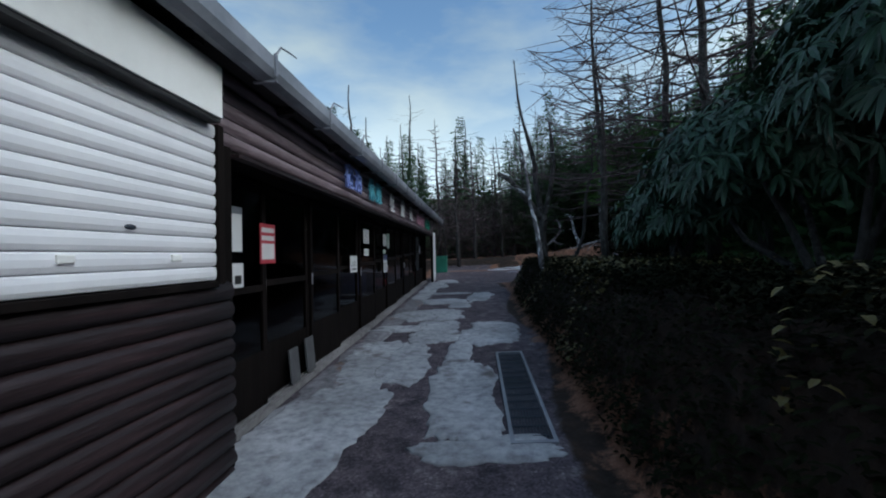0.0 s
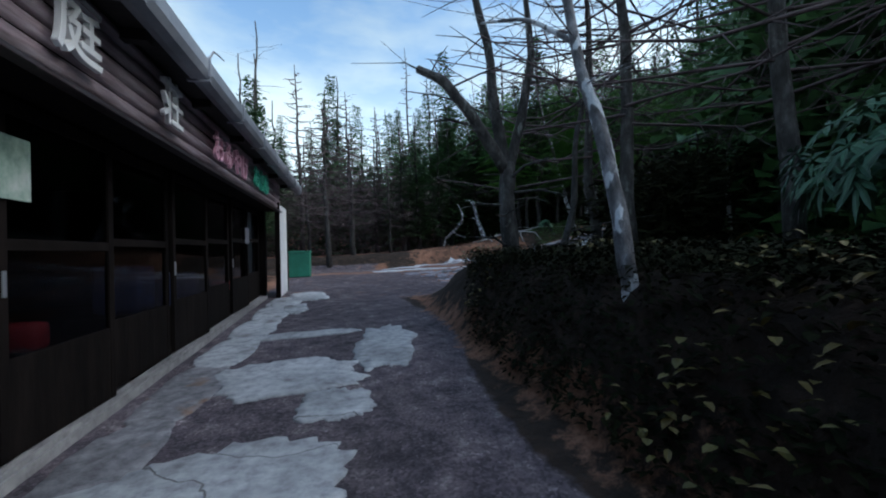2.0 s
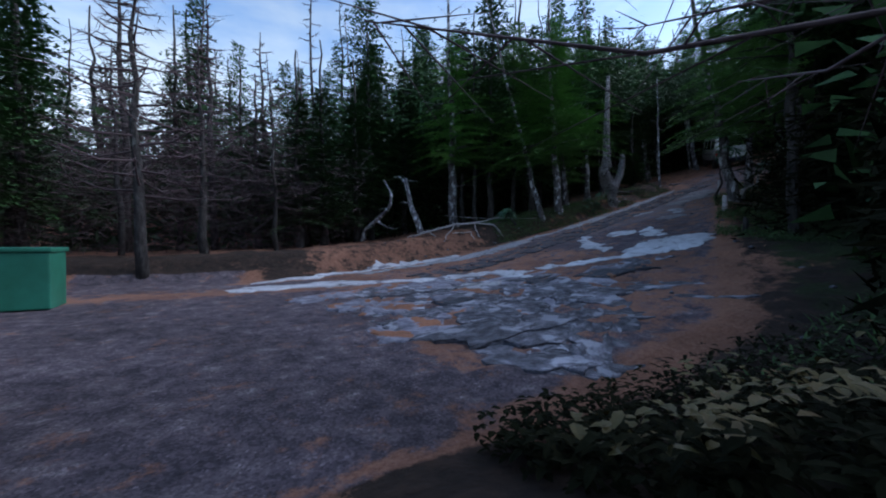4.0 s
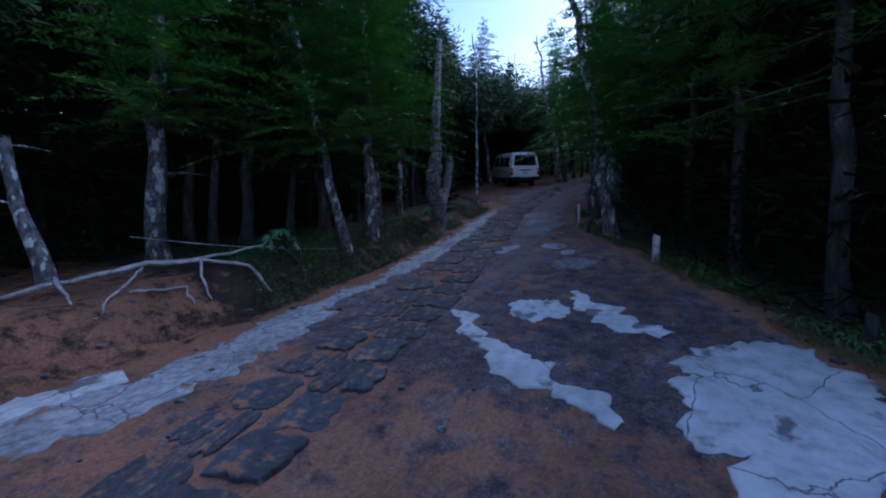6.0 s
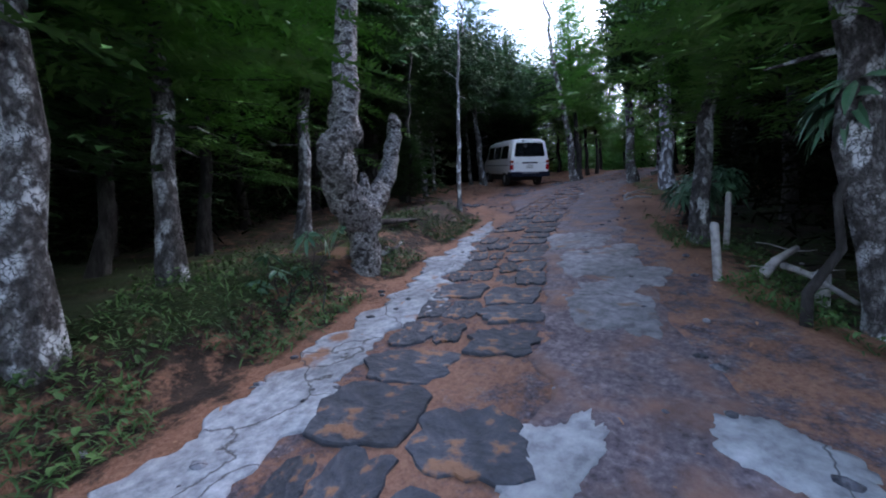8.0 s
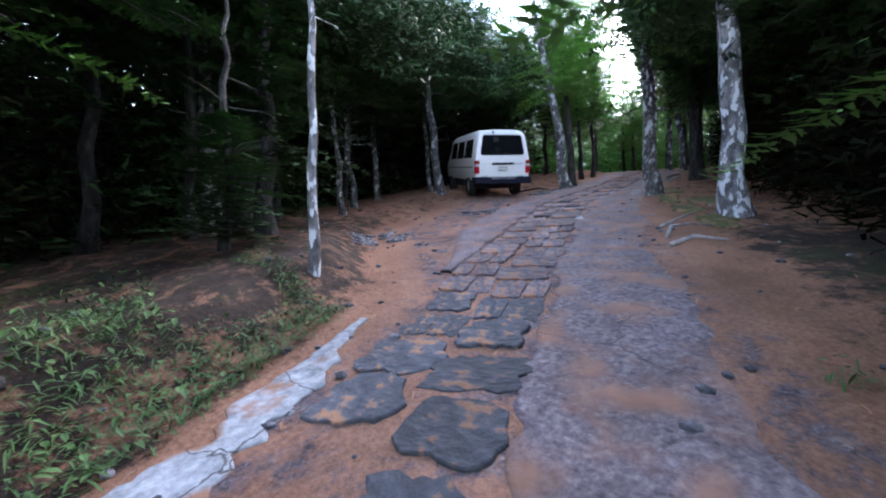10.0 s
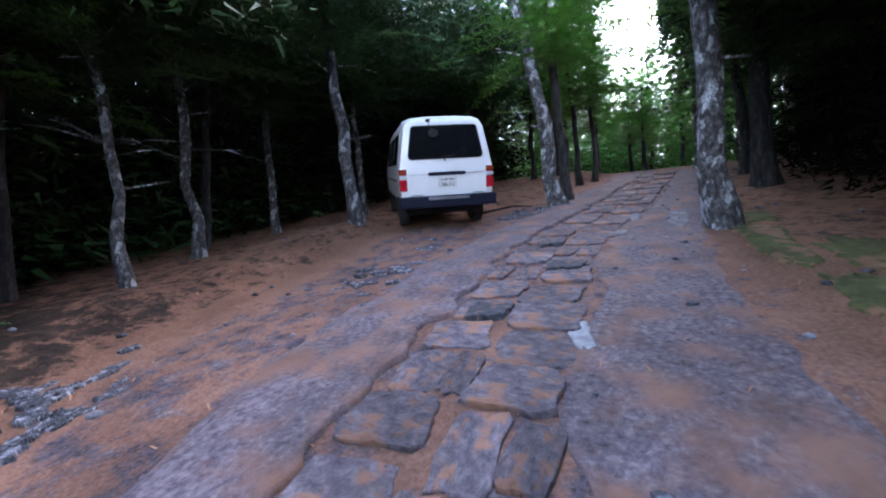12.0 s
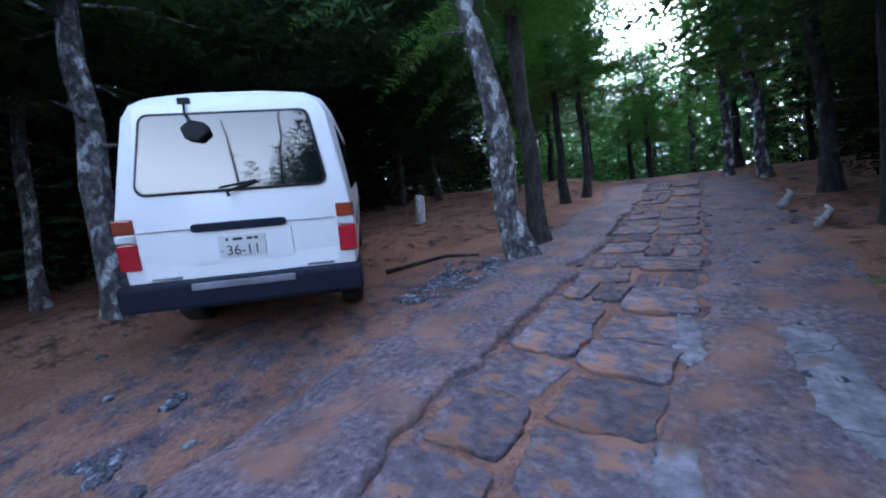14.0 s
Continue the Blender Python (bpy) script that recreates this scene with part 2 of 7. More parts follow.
M_GUTTER = shader("gutter_plastic", [(0.12, 0.13, 0.15), (0.20, 0.21, 0.24), (0.28, 0.29, 0.32)], 3, 0.45, 0.05)
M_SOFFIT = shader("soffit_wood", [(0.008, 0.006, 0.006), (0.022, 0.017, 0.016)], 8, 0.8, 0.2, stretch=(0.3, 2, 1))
M_ROOF = shader("roof_steel", [(0.05, 0.045, 0.045), (0.10, 0.09, 0.09)], 3, 0.5, 0.1)
M_WHITE = shader("white_board", [(0.62, 0.62, 0.63), (0.74, 0.74, 0.75), (0.80, 0.80, 0.80)], 3, 0.6, 0.06)
M_ALU = shader("aluminium", [(0.45, 0.46, 0.48), (0.62, 0.63, 0.66)], 6, 0.35, 0.05, metal=0.8)
M_GRATE = shader("dark_steel_grate", [(0.02, 0.027, 0.04), (0.045, 0.055, 0.075)], 12, 0.6, 0.2, metal=0.2)
M_BLUE = shader("letter_blue", [(0.22, 0.30, 0.72), (0.32, 0.42, 0.85)], 5, 0.5, 0.03)
M_CYAN = shader("letter_cyan", [(0.12, 0.52, 0.66), (0.20, 0.68, 0.80)], 5, 0.5, 0.03)
M_PINK = shader("letter_pink", [(0.62, 0.30, 0.40), (0.75, 0.42, 0.52)], 5, 0.5, 0.03)
M_GREEN = shader("letter_green", [(0.05, 0.42, 0.28), (0.09, 0.58, 0.40)], 5, 0.5, 0.03)
M_PAPER = shader("notice_paper", [(0.60, 0.60, 0.60), (0.72, 0.72, 0.71)], 4, 0.7, 0.02)
M_PAPER_GREEN = shader("green_notice", [(0.10, 0.20, 0.15), (0.35, 0.45, 0.38), (0.6, 0.63, 0.6)], 7, 0.6, 0.02)
M_RED = shader("red_print", [(0.35, 0.03, 0.04), (0.48, 0.05, 0.07)], 5, 0.6, 0.02)
M_INK = shader("black_ink", [(0.015, 0.015, 0.015), (0.03, 0.03, 0.03)], 5, 0.6, 0.0)
M_GREENBIN = shader("green_paint", [(0.02, 0.16, 0.10), (0.035, 0.24, 0.16)], 4, 0.5, 0.05)
M_VAN = shader("white_car_paint", [(0.80, 0.81, 0.83), (0.84, 0.85, 0.86), (0.87, 0.88, 0.88)], 1.2, 0.28, 0.0)
M_BUMPER = shader("dark_blue_bumper", [(0.006, 0.008, 0.020), (0.011, 0.015, 0.034)], 5, 0.6, 0.05, spec=0.2)
M_BLACK = shader("black_rubber", [(0.008, 0.008, 0.008), (0.02, 0.02, 0.02)], 9, 0.8, 0.1)
M_TAIL_RED = shader("red_lens", [(0.38, 0.012, 0.02), (0.5, 0.02, 0.035)], 9, 0.15, 0.0)
M_TAIL_AMBER = shader("amber_lens", [(0.22, 0.034, 0.016), (0.29, 0.050, 0.022)], 9, 0.15, 0.0)
M_TAIL_CLEAR = shader("clear_lens", [(0.5, 0.5, 0.52), (0.62, 0.62, 0.64)], 9, 0.15, 0.0)
M_BLUECLOTH = shader("blue_goods", [(0.01, 0.02, 0.07), (0.03, 0.05, 0.16)], 5, 0.6, 0.02)


def glass_dark(name, tint):
    m = bpy.data.materials.new(name)
    m.use_nodes = True
    b = m.node_tree.nodes["Principled BSDF"]
    b.inputs["Base Color"].default_value = (*tint, 1)
    b.inputs["Roughness"].default_value, b.inputs["Specular IOR Level"].default_value = 0.03, 0.5
    b.inputs["IOR"].default_value = 1.5
    b.inputs["Coat Weight"].default_value, b.inputs["Coat Roughness"].default_value = 0.15, 0.02
    return m


M_GLASS = glass_dark("tinted_car_glass", (0.006, 0.007, 0.009))
M_DOORGLASS = bpy.data.materials.new("door_glass")
M_DOORGLASS.use_nodes = True
M_DOORGLASS.node_tree.nodes["Principled BSDF"].inputs["Transmission Weight"].default_value = 1.0
M_DOORGLASS.node_tree.nodes["Principled BSDF"].inputs["Roughness"].default_value = 0.05
M_DOORGLASS.node_tree.nodes["Principled BSDF"].inputs["Base Color"].default_value = (0.13, 0.135, 0.145, 1)
M_DOORGLASS.node_tree.nodes["Principled BSDF"].inputs["IOR"].default_value = 1.16


def ground_shader():
    """Forest floor: soil, with worn paving, fallen orange needles and moss where the masks of the sheet say so, broken up by noise."""
    m = bpy.data.materials.new("forest_floor")
    m.use_nodes = True
    n, l = m.node_tree.nodes, m.node_tree.links
    bsdf = n["Principled BSDF"]
    co = n.new("ShaderNodeTexCoord")

    def tex(scale, detail=6.0, rough=0.6):
        t = n.new("ShaderNodeTexNoise")
        t.inputs["Scale"].default_value, t.inputs["Detail"].default_value, t.inputs["Roughness"].default_value = scale, detail, rough
        l.new(co.outputs["Object"], t.inputs["Vector"])
        return t.outputs["Fac"]

    def ramp(fac, stops):
        r = n.new("ShaderNodeValToRGB")
        e = r.color_ramp.elements
        while len(e) < len(stops):
            e.new(0.5)
        for i, (p, c) in enumerate(stops):
            e[i].position, e[i].color = p, (*c, 1)
        l.new(fac, r.inputs["Fac"])
        return r.outputs["Color"]

    def mask(channel, noise_fac, amount, lo=0.39, hi=0.57, most=1.0):
        a = n.new("ShaderNodeMath")
        a.operation = "MULTIPLY_ADD"
        l.new(noise_fac, a.inputs[0])
        a.inputs[1].default_value = amount
        l.new(channel, a.inputs[2])
        r = n.new("ShaderNodeMapRange")
        r.inputs["From Min"].default_value, r.inputs["From Max"].default_value = lo + amount / 2, hi + amount / 2
        r.inputs["To Max"].default_value = most
        l.new(a.outputs["Value"], r.inputs["Value"])
        return r.outputs["Result"]

    def mix(f, a, b):
        x = n.new("ShaderNodeMix")
        x.data_type = "RGBA"
        l.new(f, x.inputs["Factor"])
        l.new(a, x.inputs["A"])
        l.new(b, x.inputs["B"])
        return x.outputs["Result"]

    att = n.new("ShaderNodeAttribute")
    att.attribute_name = "zones"
    sep = n.new("ShaderNodeSeparateColor")
    l.new(att.outputs["Color"], sep.inputs["Color"])
    fine, mid, broad, grit = tex(38, 8, 0.7), tex(6.5, 7, 0.65), tex(1.1, 4), tex(120, 3)
    soil = ramp(mid, [(0.3, (0.014, 0.010, 0.008)), (0.5, (0.032, 0.022, 0.017)), (0.7, (0.06, 0.036, 0.026))])
    chip = n.new("ShaderNodeTexVoronoi")
    chip.inputs["Scale"].default_value = 75.0
    l.new(co.outputs["Object"], chip.inputs["Vector"])
    worn = ramp(mid, [(0.28, (0.034, 0.031, 0.038)), (0.46, (0.085, 0.070, 0.083)), (0.6, (0.135, 0.112, 0.124)), (0.74, (0.25, 0.225, 0.235))])
    grain = ramp(chip.outputs["Color"], [(0.2, (0.55, 0.55, 0.56)), (0.55, (1.0, 1.0, 1.0)), (0.85, (1.45, 1.42, 1.42)), (0.95, (2.3, 2.3, 2.3))])
    speck = n.new("ShaderNodeMix")
    speck.data_type, speck.blend_type = "RGBA", "MULTIPLY"
    speck.inputs["Factor"].default_value = 0.75
    l.new(worn, speck.inputs["A"])
    l.new(grain, speck.inputs["B"])
    paving = speck.outputs["Result"]
    needles = ramp(fine, [(0.25, (0.12, 0.057, 0.038)), (0.42, (0.22, 0.105, 0.066)), (0.58, (0.30, 0.150, 0.096)), (0.78, (0.38, 0.21, 0.14))])
    moss = ramp(fine, [(0.3, (0.008, 0.015, 0.005)), (0.55, (0.025, 0.04, 0.012)), (0.75, (0.06, 0.07, 0.022))])
    color = mix(mask(sep.outputs["Red"], tex(3.2, 7, 0.7), 0.9), soil, paving)
    color = mix(mask(sep.outputs["Green"], tex(4.5, 9, 0.75), 1.5, most=0.86), color, needles)
    color = mix(mask(sep.outputs["Blue"], tex(2.8, 8, 0.7), 1.1), color, moss)
    v = n.new("ShaderNodeMapRange")
    v.inputs["From Min"].default_value, v.inputs["From Max"].default_value = 0.3, 0.7
    v.inputs["To Min"].default_value, v.inputs["To Max"].default_value = 0.7, 1.3
    l.new(broad, v.inputs["Value"])
    hs = n.new("ShaderNodeHueSaturation")
    l.new(v.outputs["Result"], hs.inputs["Value"])
    l.new(color, hs.inputs["Color"])
    l.new(hs.outputs["Color"], bsdf.inputs["Base Color"])
    bsdf.inputs["Roughness"].default_value = 0.9
    bsdf.inputs["Specular IOR Level"].default_value = 0.25
    h1, h2 = n.new("ShaderNodeBump"), n.new("ShaderNodeBump")
    h1.inputs["Strength"].default_value, h1.inputs["Distance"].default_value = 0.8, 0.05
    h2.inputs["Strength"].default_value, h2.inputs["Distance"].default_value = 0.6, 0.012
    l.new(mid, h1.inputs["Height"])
    l.new(fine, h2.inputs["Height"])
    l.new(h1.outputs["Normal"], h2.inputs["Normal"])
    l.new(h2.outputs["Normal"], bsdf.inputs["Normal"])
    return m


M_GROUND = ground_shader()

# ==== tools


def smooth(a, b, v):
    t = min(1.0, max(0.0, (v - a) / (b - a)))
    return t * t * (3 - 2 * t)


def along(v, pts):
    if v <= pts[0][0]:
        return pts[0][1]
    for (a, p), (b, q) in zip(pts, pts[1:]):
        if v <= b:
            return p + (q - p) * (v - a) / (b - a)
    return pts[-1][1]


def finish(bm, name, material, shade=True):
    bmesh.ops.recalc_face_normals(bm, faces=bm.faces)
    me = bpy.data.meshes.new(name)
    bm.to_mesh(me)
    bm.free()
    for mt in material if isinstance(material, (list, tuple)) else [material]:
        me.materials.append(mt)
    if shade:
        me.polygons.foreach_set("use_smooth", [True] * len(me.polygons))
    return me


def part(name, bm, material, parent, label="", shade=False):
    ob = new(name, finish(bm, name, material, shade))
    ob.parent = parent
    if label:
        tagged(ob, label)
    return ob


def box(bm, x0, x1, y0, y1, z0, z1, bevel=0.0):
    made = bmesh.ops.create_cube(bm, size=1.0, matrix=Matrix.Translation(((x0 + x1) / 2, (y0 + y1) / 2, (z0 + z1) / 2)) @ Matrix.Diagonal((x1 - x0, y1 - y0, z1 - z0, 1)))
    if bevel:
        edges = list({e for v in made["verts"] for e in v.link_edges})
        bmesh.ops.bevel(bm, geom=edges, offset=bevel, segments=2, affect="EDGES", profile=0.6)
    return bm


def tube(bm, pts, radii, sides=9, rough=0.0, seed=0.0, cap=True):
    """A tapered tube along pts, with an uneven skin."""
    pts = [Vector(p) for p in pts]
    rings = []
    ref = Vector((0.31, 0.95, 0.05)).normalized()
    for i, p in enumerate(pts):
        d = (pts[min(i + 1, len(pts) - 1)] - pts[max(i - 1, 0)]).normalized()
        u = d.cross(ref)
        if u.length < 0.1:
            u = d.cross(Vector((1, 0, 0)))
        u.normalize()
        w = d.cross(u)
        ring = []
        for k in range(sides):
            a = 2 * math.pi * k / sides
            n = u * math.cos(a) + w * math.sin(a)
            r = radii[i]
            if rough:
                r *= 1 + rough * noise.noise(Vector((math.cos(a) * 1.3 + seed, math.sin(a) * 1.3, i * 0.55 + seed)))
            ring.append(bm.verts.new(p + n * r))
        rings.append(ring)
    for a, b in zip(rings, rings[1:]):
        for k in range(sides):
            bm.faces.new((a[k], a[(k + 1) % sides], b[(k + 1) % sides], b[k]))
    if cap:
        bm.faces.new(rings[0][::-1])
        bm.faces.new(rings[-1])
    return rings


def bend(p, q, n, wobble, rng, sag=0.0):
    """Points from p to q with a random wander."""
    p, q = Vector(p), Vector(q)
    out = []
    for i in range(n + 1):
        t = i / n
        v = p.lerp(q, t)
        if 0 < i < n:
            v += Vector((rng.uniform(-1, 1), rng.uniform(-1, 1), rng.uniform(-1, 1) * 0.5)) * wobble
        v.z -= sag * math.sin(math.pi * t)
        out.append(v)
    return out


# ==== the lie of the land
LEFT_EDGE = [(2, 19.2), (6, 20.4), (9, 20.6), (10.8, 20.8), (14, 21.6), (17, 22.3), (18.6, 23.6), (20, 24.8), (24, 25.4), (29, 23.6), (36, 23.2)]
RIGHT_EDGE = [(1.7, 13.0), (5, 13.6), (8, 15.4), (10.8, 17.0), (13, 18.4), (15, 19.0), (18, 19.7), (22, 20.3), (26, 20.7), (36, 20.6)]
COBBLES = [(4.2, 17.9), (6.5, 18.5), (8.0, 18.85), (9.5, 19.2), (11.5, 19.72), (14.4, 20.65), (18.0, 21.4), (20.95, 21.83), (22.5, 22.02), (24.0, 22.05), (25.85, 21.8), (30.0, 21.6), (34.0, 21.5)]


def height(x, y):
    a = 0.2 + 0.036 * min(max(y, -20), 20)
    a += max(1.25 - a, 0) * smooth(1.7, 2.2, x) * (1 - smooth(11.2, 13.2, y))
    xx = min(x, 35) + max(x - 35, 0) * 0.02
    b = 1.6 + 0.234 * (xx - 8)
    m = max(a, b)
    z = m + math.log(math.exp(4 * (a - m)) + math.exp(4 * (b - m))) / 4
    z -= 0.30 * smooth(0.0, 1.3, along(x, RIGHT_EDGE) - y) * smooth(7.5, 9.5, x) * (1 - smooth(15, 18, x)) * smooth(10, 13, y)
    z += 0.30 * max(0.0, min(y, 70) - 31.0) + 0.22 * max(0.0, 11.0 - max(y, -40)) * smooth(7.5, 16.0, x)
    z += along(x, [(0, 0.35), (4, 0.5), (9, 0.5), (13, 0.3), (17, 0.4), (19, 0.2), (40, 0.2)]) * smooth(0, 0.8, y - along(x, LEFT_EDGE))
    z += 0.16 * smooth(2.4, 0.5, math.hypot(x - 24.2, y - 25.4))
    return z


def on_road(x, y):
    """How far inside the paving a place lies, in metres: negative outside."""
    d1 = min(x + 0.75, 1.62 + 0.12 * math.sin(y * 1.3) - x, 20.0 - y) if y < 19.5 else -1
    d2 = min(along(x, LEFT_EDGE) - 0.4 - y, y - along(x, RIGHT_EDGE), x - 1.0)
    return max(d1, d2, -3.0)


def surface(x, y):
    """The height of the sheet, with its small unevenness."""
    d = on_road(x, y)
    k = 0.012 + 0.05 * smooth(0.1, -0.8, d)
    rocky = smooth(2.2, 3.0, x) * (1 - smooth(7.0, 8.5, x)) * smooth(12.6, 13.6, y) * (1 - smooth(17.0, 18.2, y))
    return height(x, y) + k * noise.noise(Vector((x * 1.4, y * 1.4, 0))) + (0.35 * k + 0.045 * rocky) * noise.noise(Vector((x * 4.5, y * 4.5, 3)))


def axis(lo, hi, step, far):
    """Fine steps between lo and hi, then ever wider ones out to far."""
    v = [lo + i * step for i in range(int((hi - lo) / step) + 1)]
    s = step
    while v[-1] < far:
        s *= 1.45
        v.append(v[-1] + s)
    s, left = step, []
    q = lo
    while q > -far:
        s *= 1.45
        q -= s
        left.append(q)
    return left[::-1] + v


def make_ground():
    xs, ys = axis(-1.2, 34, 0.11, 900), axis(-1, 28, 0.11, 900)
    verts, zones = [], []
    for y in ys:
        for x in xs:
            near = -6 < x < 45 and -8 < y < 45
            z = surface(x, y) if near else height(min(max(x, -40), 60), min(max(y, -40), 60))
            verts.append((x, y, z))
            d = on_road(x, y) if near else -3
            road = smooth(-0.15, 0.12, d)
            lower = smooth(1.2, 3.0, x) if y < 13 else smooth(1.0, 4.5, x + (y - 13) * 0.5)
            edge = math.exp(-((d + 0.12) / (0.3 + 0.4 * smooth(15, 18, x))) ** 2)
            if y < 13 and x < 2.6:
                needle = 0.55 * math.exp(-((x - 1.78) / 0.20) ** 2)
                green = 0.25 * smooth(2.2, 3.0, x)
            else:
                up = smooth(5.5, 13, x)
                band = math.exp(-((y - along(x, COBBLES)) / 0.55) ** 2)
                needle = max(0.75 * edge, (0.30 + 0.20 * up) * smooth(-2.6, -0.2, d), (0.62 + 0.02 * up) * band)
                needle = max(needle, 0.54 * smooth(2.2, 3.0, x) * (1 - smooth(6.8, 8.0, x)) * smooth(13.0, 14.0, y))
                needle = max(needle, (0.56 - 0.20 * smooth(0.1, 0.7, d)) * smooth(16, 22, x) * smooth(-8, -2, d))
                needle = max(needle, 0.6 * smooth(20.0, 21.5, y) * (1 - smooth(3.5, 7.5, x)))
                green = (0.45 + 0.18 * (1 - smooth(11, 13, x))) * smooth(-0.35, -1.1, d) * (1 - 0.7 * smooth(14, 20, x)) * smooth(6.5, 8.5, x)
                if y < along(x, RIGHT_EDGE):
                    green = max(green, 0.5 * smooth(-0.3, -0.8, d) * (1 - 0.5 * smooth(16, 22, x)))
            zones.append((road, needle * (1 if near else 0.5), green if near else 0.3, 1.0))
    w = len(xs)
    faces = [(j * w + i, j * w + i + 1, (j + 1) * w + i + 1, (j + 1) * w + i) for j in range(len(ys) - 1) for i in range(w - 1)]
    me = bpy.data.meshes.new("ground")
    me.from_pydata(verts, [], faces)
    attr = me.attributes.new("zones", "FLOAT_COLOR", "POINT")
    attr.data.foreach_set("color", [c for z in zones for c in z])
    me.polygons.foreach_set("use_smooth", [True] * len(me.polygons))
    me.materials.append(M_GROUND)
    return tagged(new("ground", me), "sloping forest ground with worn paving, orange needles and moss", "ground", kind="structure")


ground = make_ground()

M_DULLBOARD = shader("dull_grey_board", [(0.07, 0.07, 0.075), (0.13, 0.13, 0.135)], 6, 0.8, 0.1)

M_TRACK = shader("dull_track", [(0.14, 0.13, 0.13), (0.26, 0.25, 0.25), (0.36, 0.35, 0.34)], 9, 0.6, 0.2)

# ==== the lodge
def thing(name, label, category, m=None, group="", kind=""):
    ob = new(name)
    if m is not None:
        ob.matrix_world = m
    return tagged(ob, label, category, group, kind)


HUT_Y0, HUT_Y1 = -4.0, 14.6
X_FASCIA, X_DOOR, X_LOG = -0.34, -0.64, -0.40
Z_LEDGE, Z_EAVE = 2.14, 2.60


def log_mesh(length, r, seed, material=None):
    rng = random.Random(seed)
    bm = bmesh.new()
    n = max(4, int(length / 0.5))
    tube(bm, [(rng.uniform(-0.004, 0.004), i * length / n, rng.uniform(-0.004, 0.004)) for i in range(n + 1)], [r * rng.uniform(0.96, 1.04) for _ in range(n + 1)], 12, 0.05, seed)
    return finish(bm, "log", material or M_LOG)


def logs(parent, x, y0, y1, z0, z1, count, seed, material=None):
    step = (z1 - z0) / count
    for i in range(count):
        ob = new("log", log_mesh(y1 - y0, step * 0.54, seed + i, material))
        ob.parent = parent
        ob.location = (x, y0, z0 + step * (i + 0.5))


hut = thing("lodge", "long low mountain lodge with dark stained log walls", "building")
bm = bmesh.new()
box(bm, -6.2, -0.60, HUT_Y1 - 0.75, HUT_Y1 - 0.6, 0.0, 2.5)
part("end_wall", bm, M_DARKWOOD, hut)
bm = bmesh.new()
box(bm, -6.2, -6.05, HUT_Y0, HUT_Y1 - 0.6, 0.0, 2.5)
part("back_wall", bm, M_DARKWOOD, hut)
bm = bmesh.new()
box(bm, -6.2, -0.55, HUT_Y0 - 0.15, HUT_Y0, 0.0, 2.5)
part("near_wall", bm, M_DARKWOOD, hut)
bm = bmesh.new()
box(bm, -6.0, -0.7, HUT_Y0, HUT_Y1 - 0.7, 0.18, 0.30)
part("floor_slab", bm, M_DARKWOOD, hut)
bm = bmesh.new()
box(bm, -6.0, -0.7, HUT_Y0, HUT_Y1 - 0.7, 2.42, 2.47)
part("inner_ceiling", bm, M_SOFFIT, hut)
wall = new("log_wall")
wall.parent = hut
bm = bmesh.new()
box(bm, -0.56, X_LOG, HUT_Y0, 3.42, 0.0, 1.40)
ob = part("backing", bm, M_DARKWOOD, wall)
logs(wall, X_LOG, HUT_Y0, 3.42, 0.16, 1.40, 12, 10)
fascia = new("fascia")
fascia.parent = hut
bm = bmesh.new()
box(bm, -0.72, X_FASCIA - 0.05, HUT_Y0, HUT_Y1 - 0.6, Z_LEDGE, Z_EAVE)
part("backing", bm, M_DARKWOOD, fascia)
logs(fascia, X_FASCIA - 0.07, 3.2, HUT_Y1 - 0.62, Z_LEDGE + 0.02, Z_EAVE, 5, 30, M_LOG_WORN_LIT)
bm = bmesh.new()
box(bm, X_FASCIA - 0.05, X_FASCIA + 0.012, 3.45, HUT_Y1 - 0.7, Z_LEDGE - 0.028, Z_LEDGE - 0.006, 0.003)
part("ledge", bm, M_LOG, hut)
# roof, soffit, gutter
bm = bmesh.new()
for y0, y1 in ((HUT_Y0 - 0.4, HUT_Y1 + 0.1),):
    v = [bm.verts.new(p) for p in ((-0.20, y0, 2.66), (-0.20, y1, 2.66), (-3.3, y1, 3.55), (-3.3, y0, 3.55), (-0.20, y0, 2.62), (-0.20, y1, 2.62), (-3.3, y1, 3.51), (-3.3, y0, 3.51))]
    for f in ((0, 1, 2, 3), (7, 6, 5, 4), (0, 4, 5, 1), (1, 5, 6, 2), (3, 7, 4, 0), (2, 6, 7, 3)):
        bm.faces.new([v[i] for i in f])
    v = [bm.verts.new(p) for p in ((-6.6, y0, 2.66), (-6.6, y1, 2.66), (-3.3, y1, 3.55), (-3.3, y0, 3.55), (-6.6, y0, 2.62), (-6.6, y1, 2.62), (-3.3, y1, 3.51), (-3.3, y0, 3.51))]
    for f in ((0, 1, 2, 3), (7, 6, 5, 4), (0, 4, 5, 1), (1, 5, 6, 2), (3, 7, 4, 0), (2, 6, 7, 3)):
        bm.faces.new([v[i] for i in f])
roof = part("roof", bm, M_ROOF, hut)
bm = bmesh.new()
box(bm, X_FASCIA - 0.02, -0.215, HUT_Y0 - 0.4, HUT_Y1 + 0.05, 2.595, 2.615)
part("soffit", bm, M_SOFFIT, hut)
for k, y in enumerate(range(0, 38)):
    if y % 2:
        continue
    yy = HUT_Y0 + y * 0.5
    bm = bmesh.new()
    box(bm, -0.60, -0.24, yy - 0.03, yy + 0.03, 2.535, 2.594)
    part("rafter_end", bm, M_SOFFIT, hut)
gut = new("gutter")
gut.parent = hut
bm = bmesh.new()
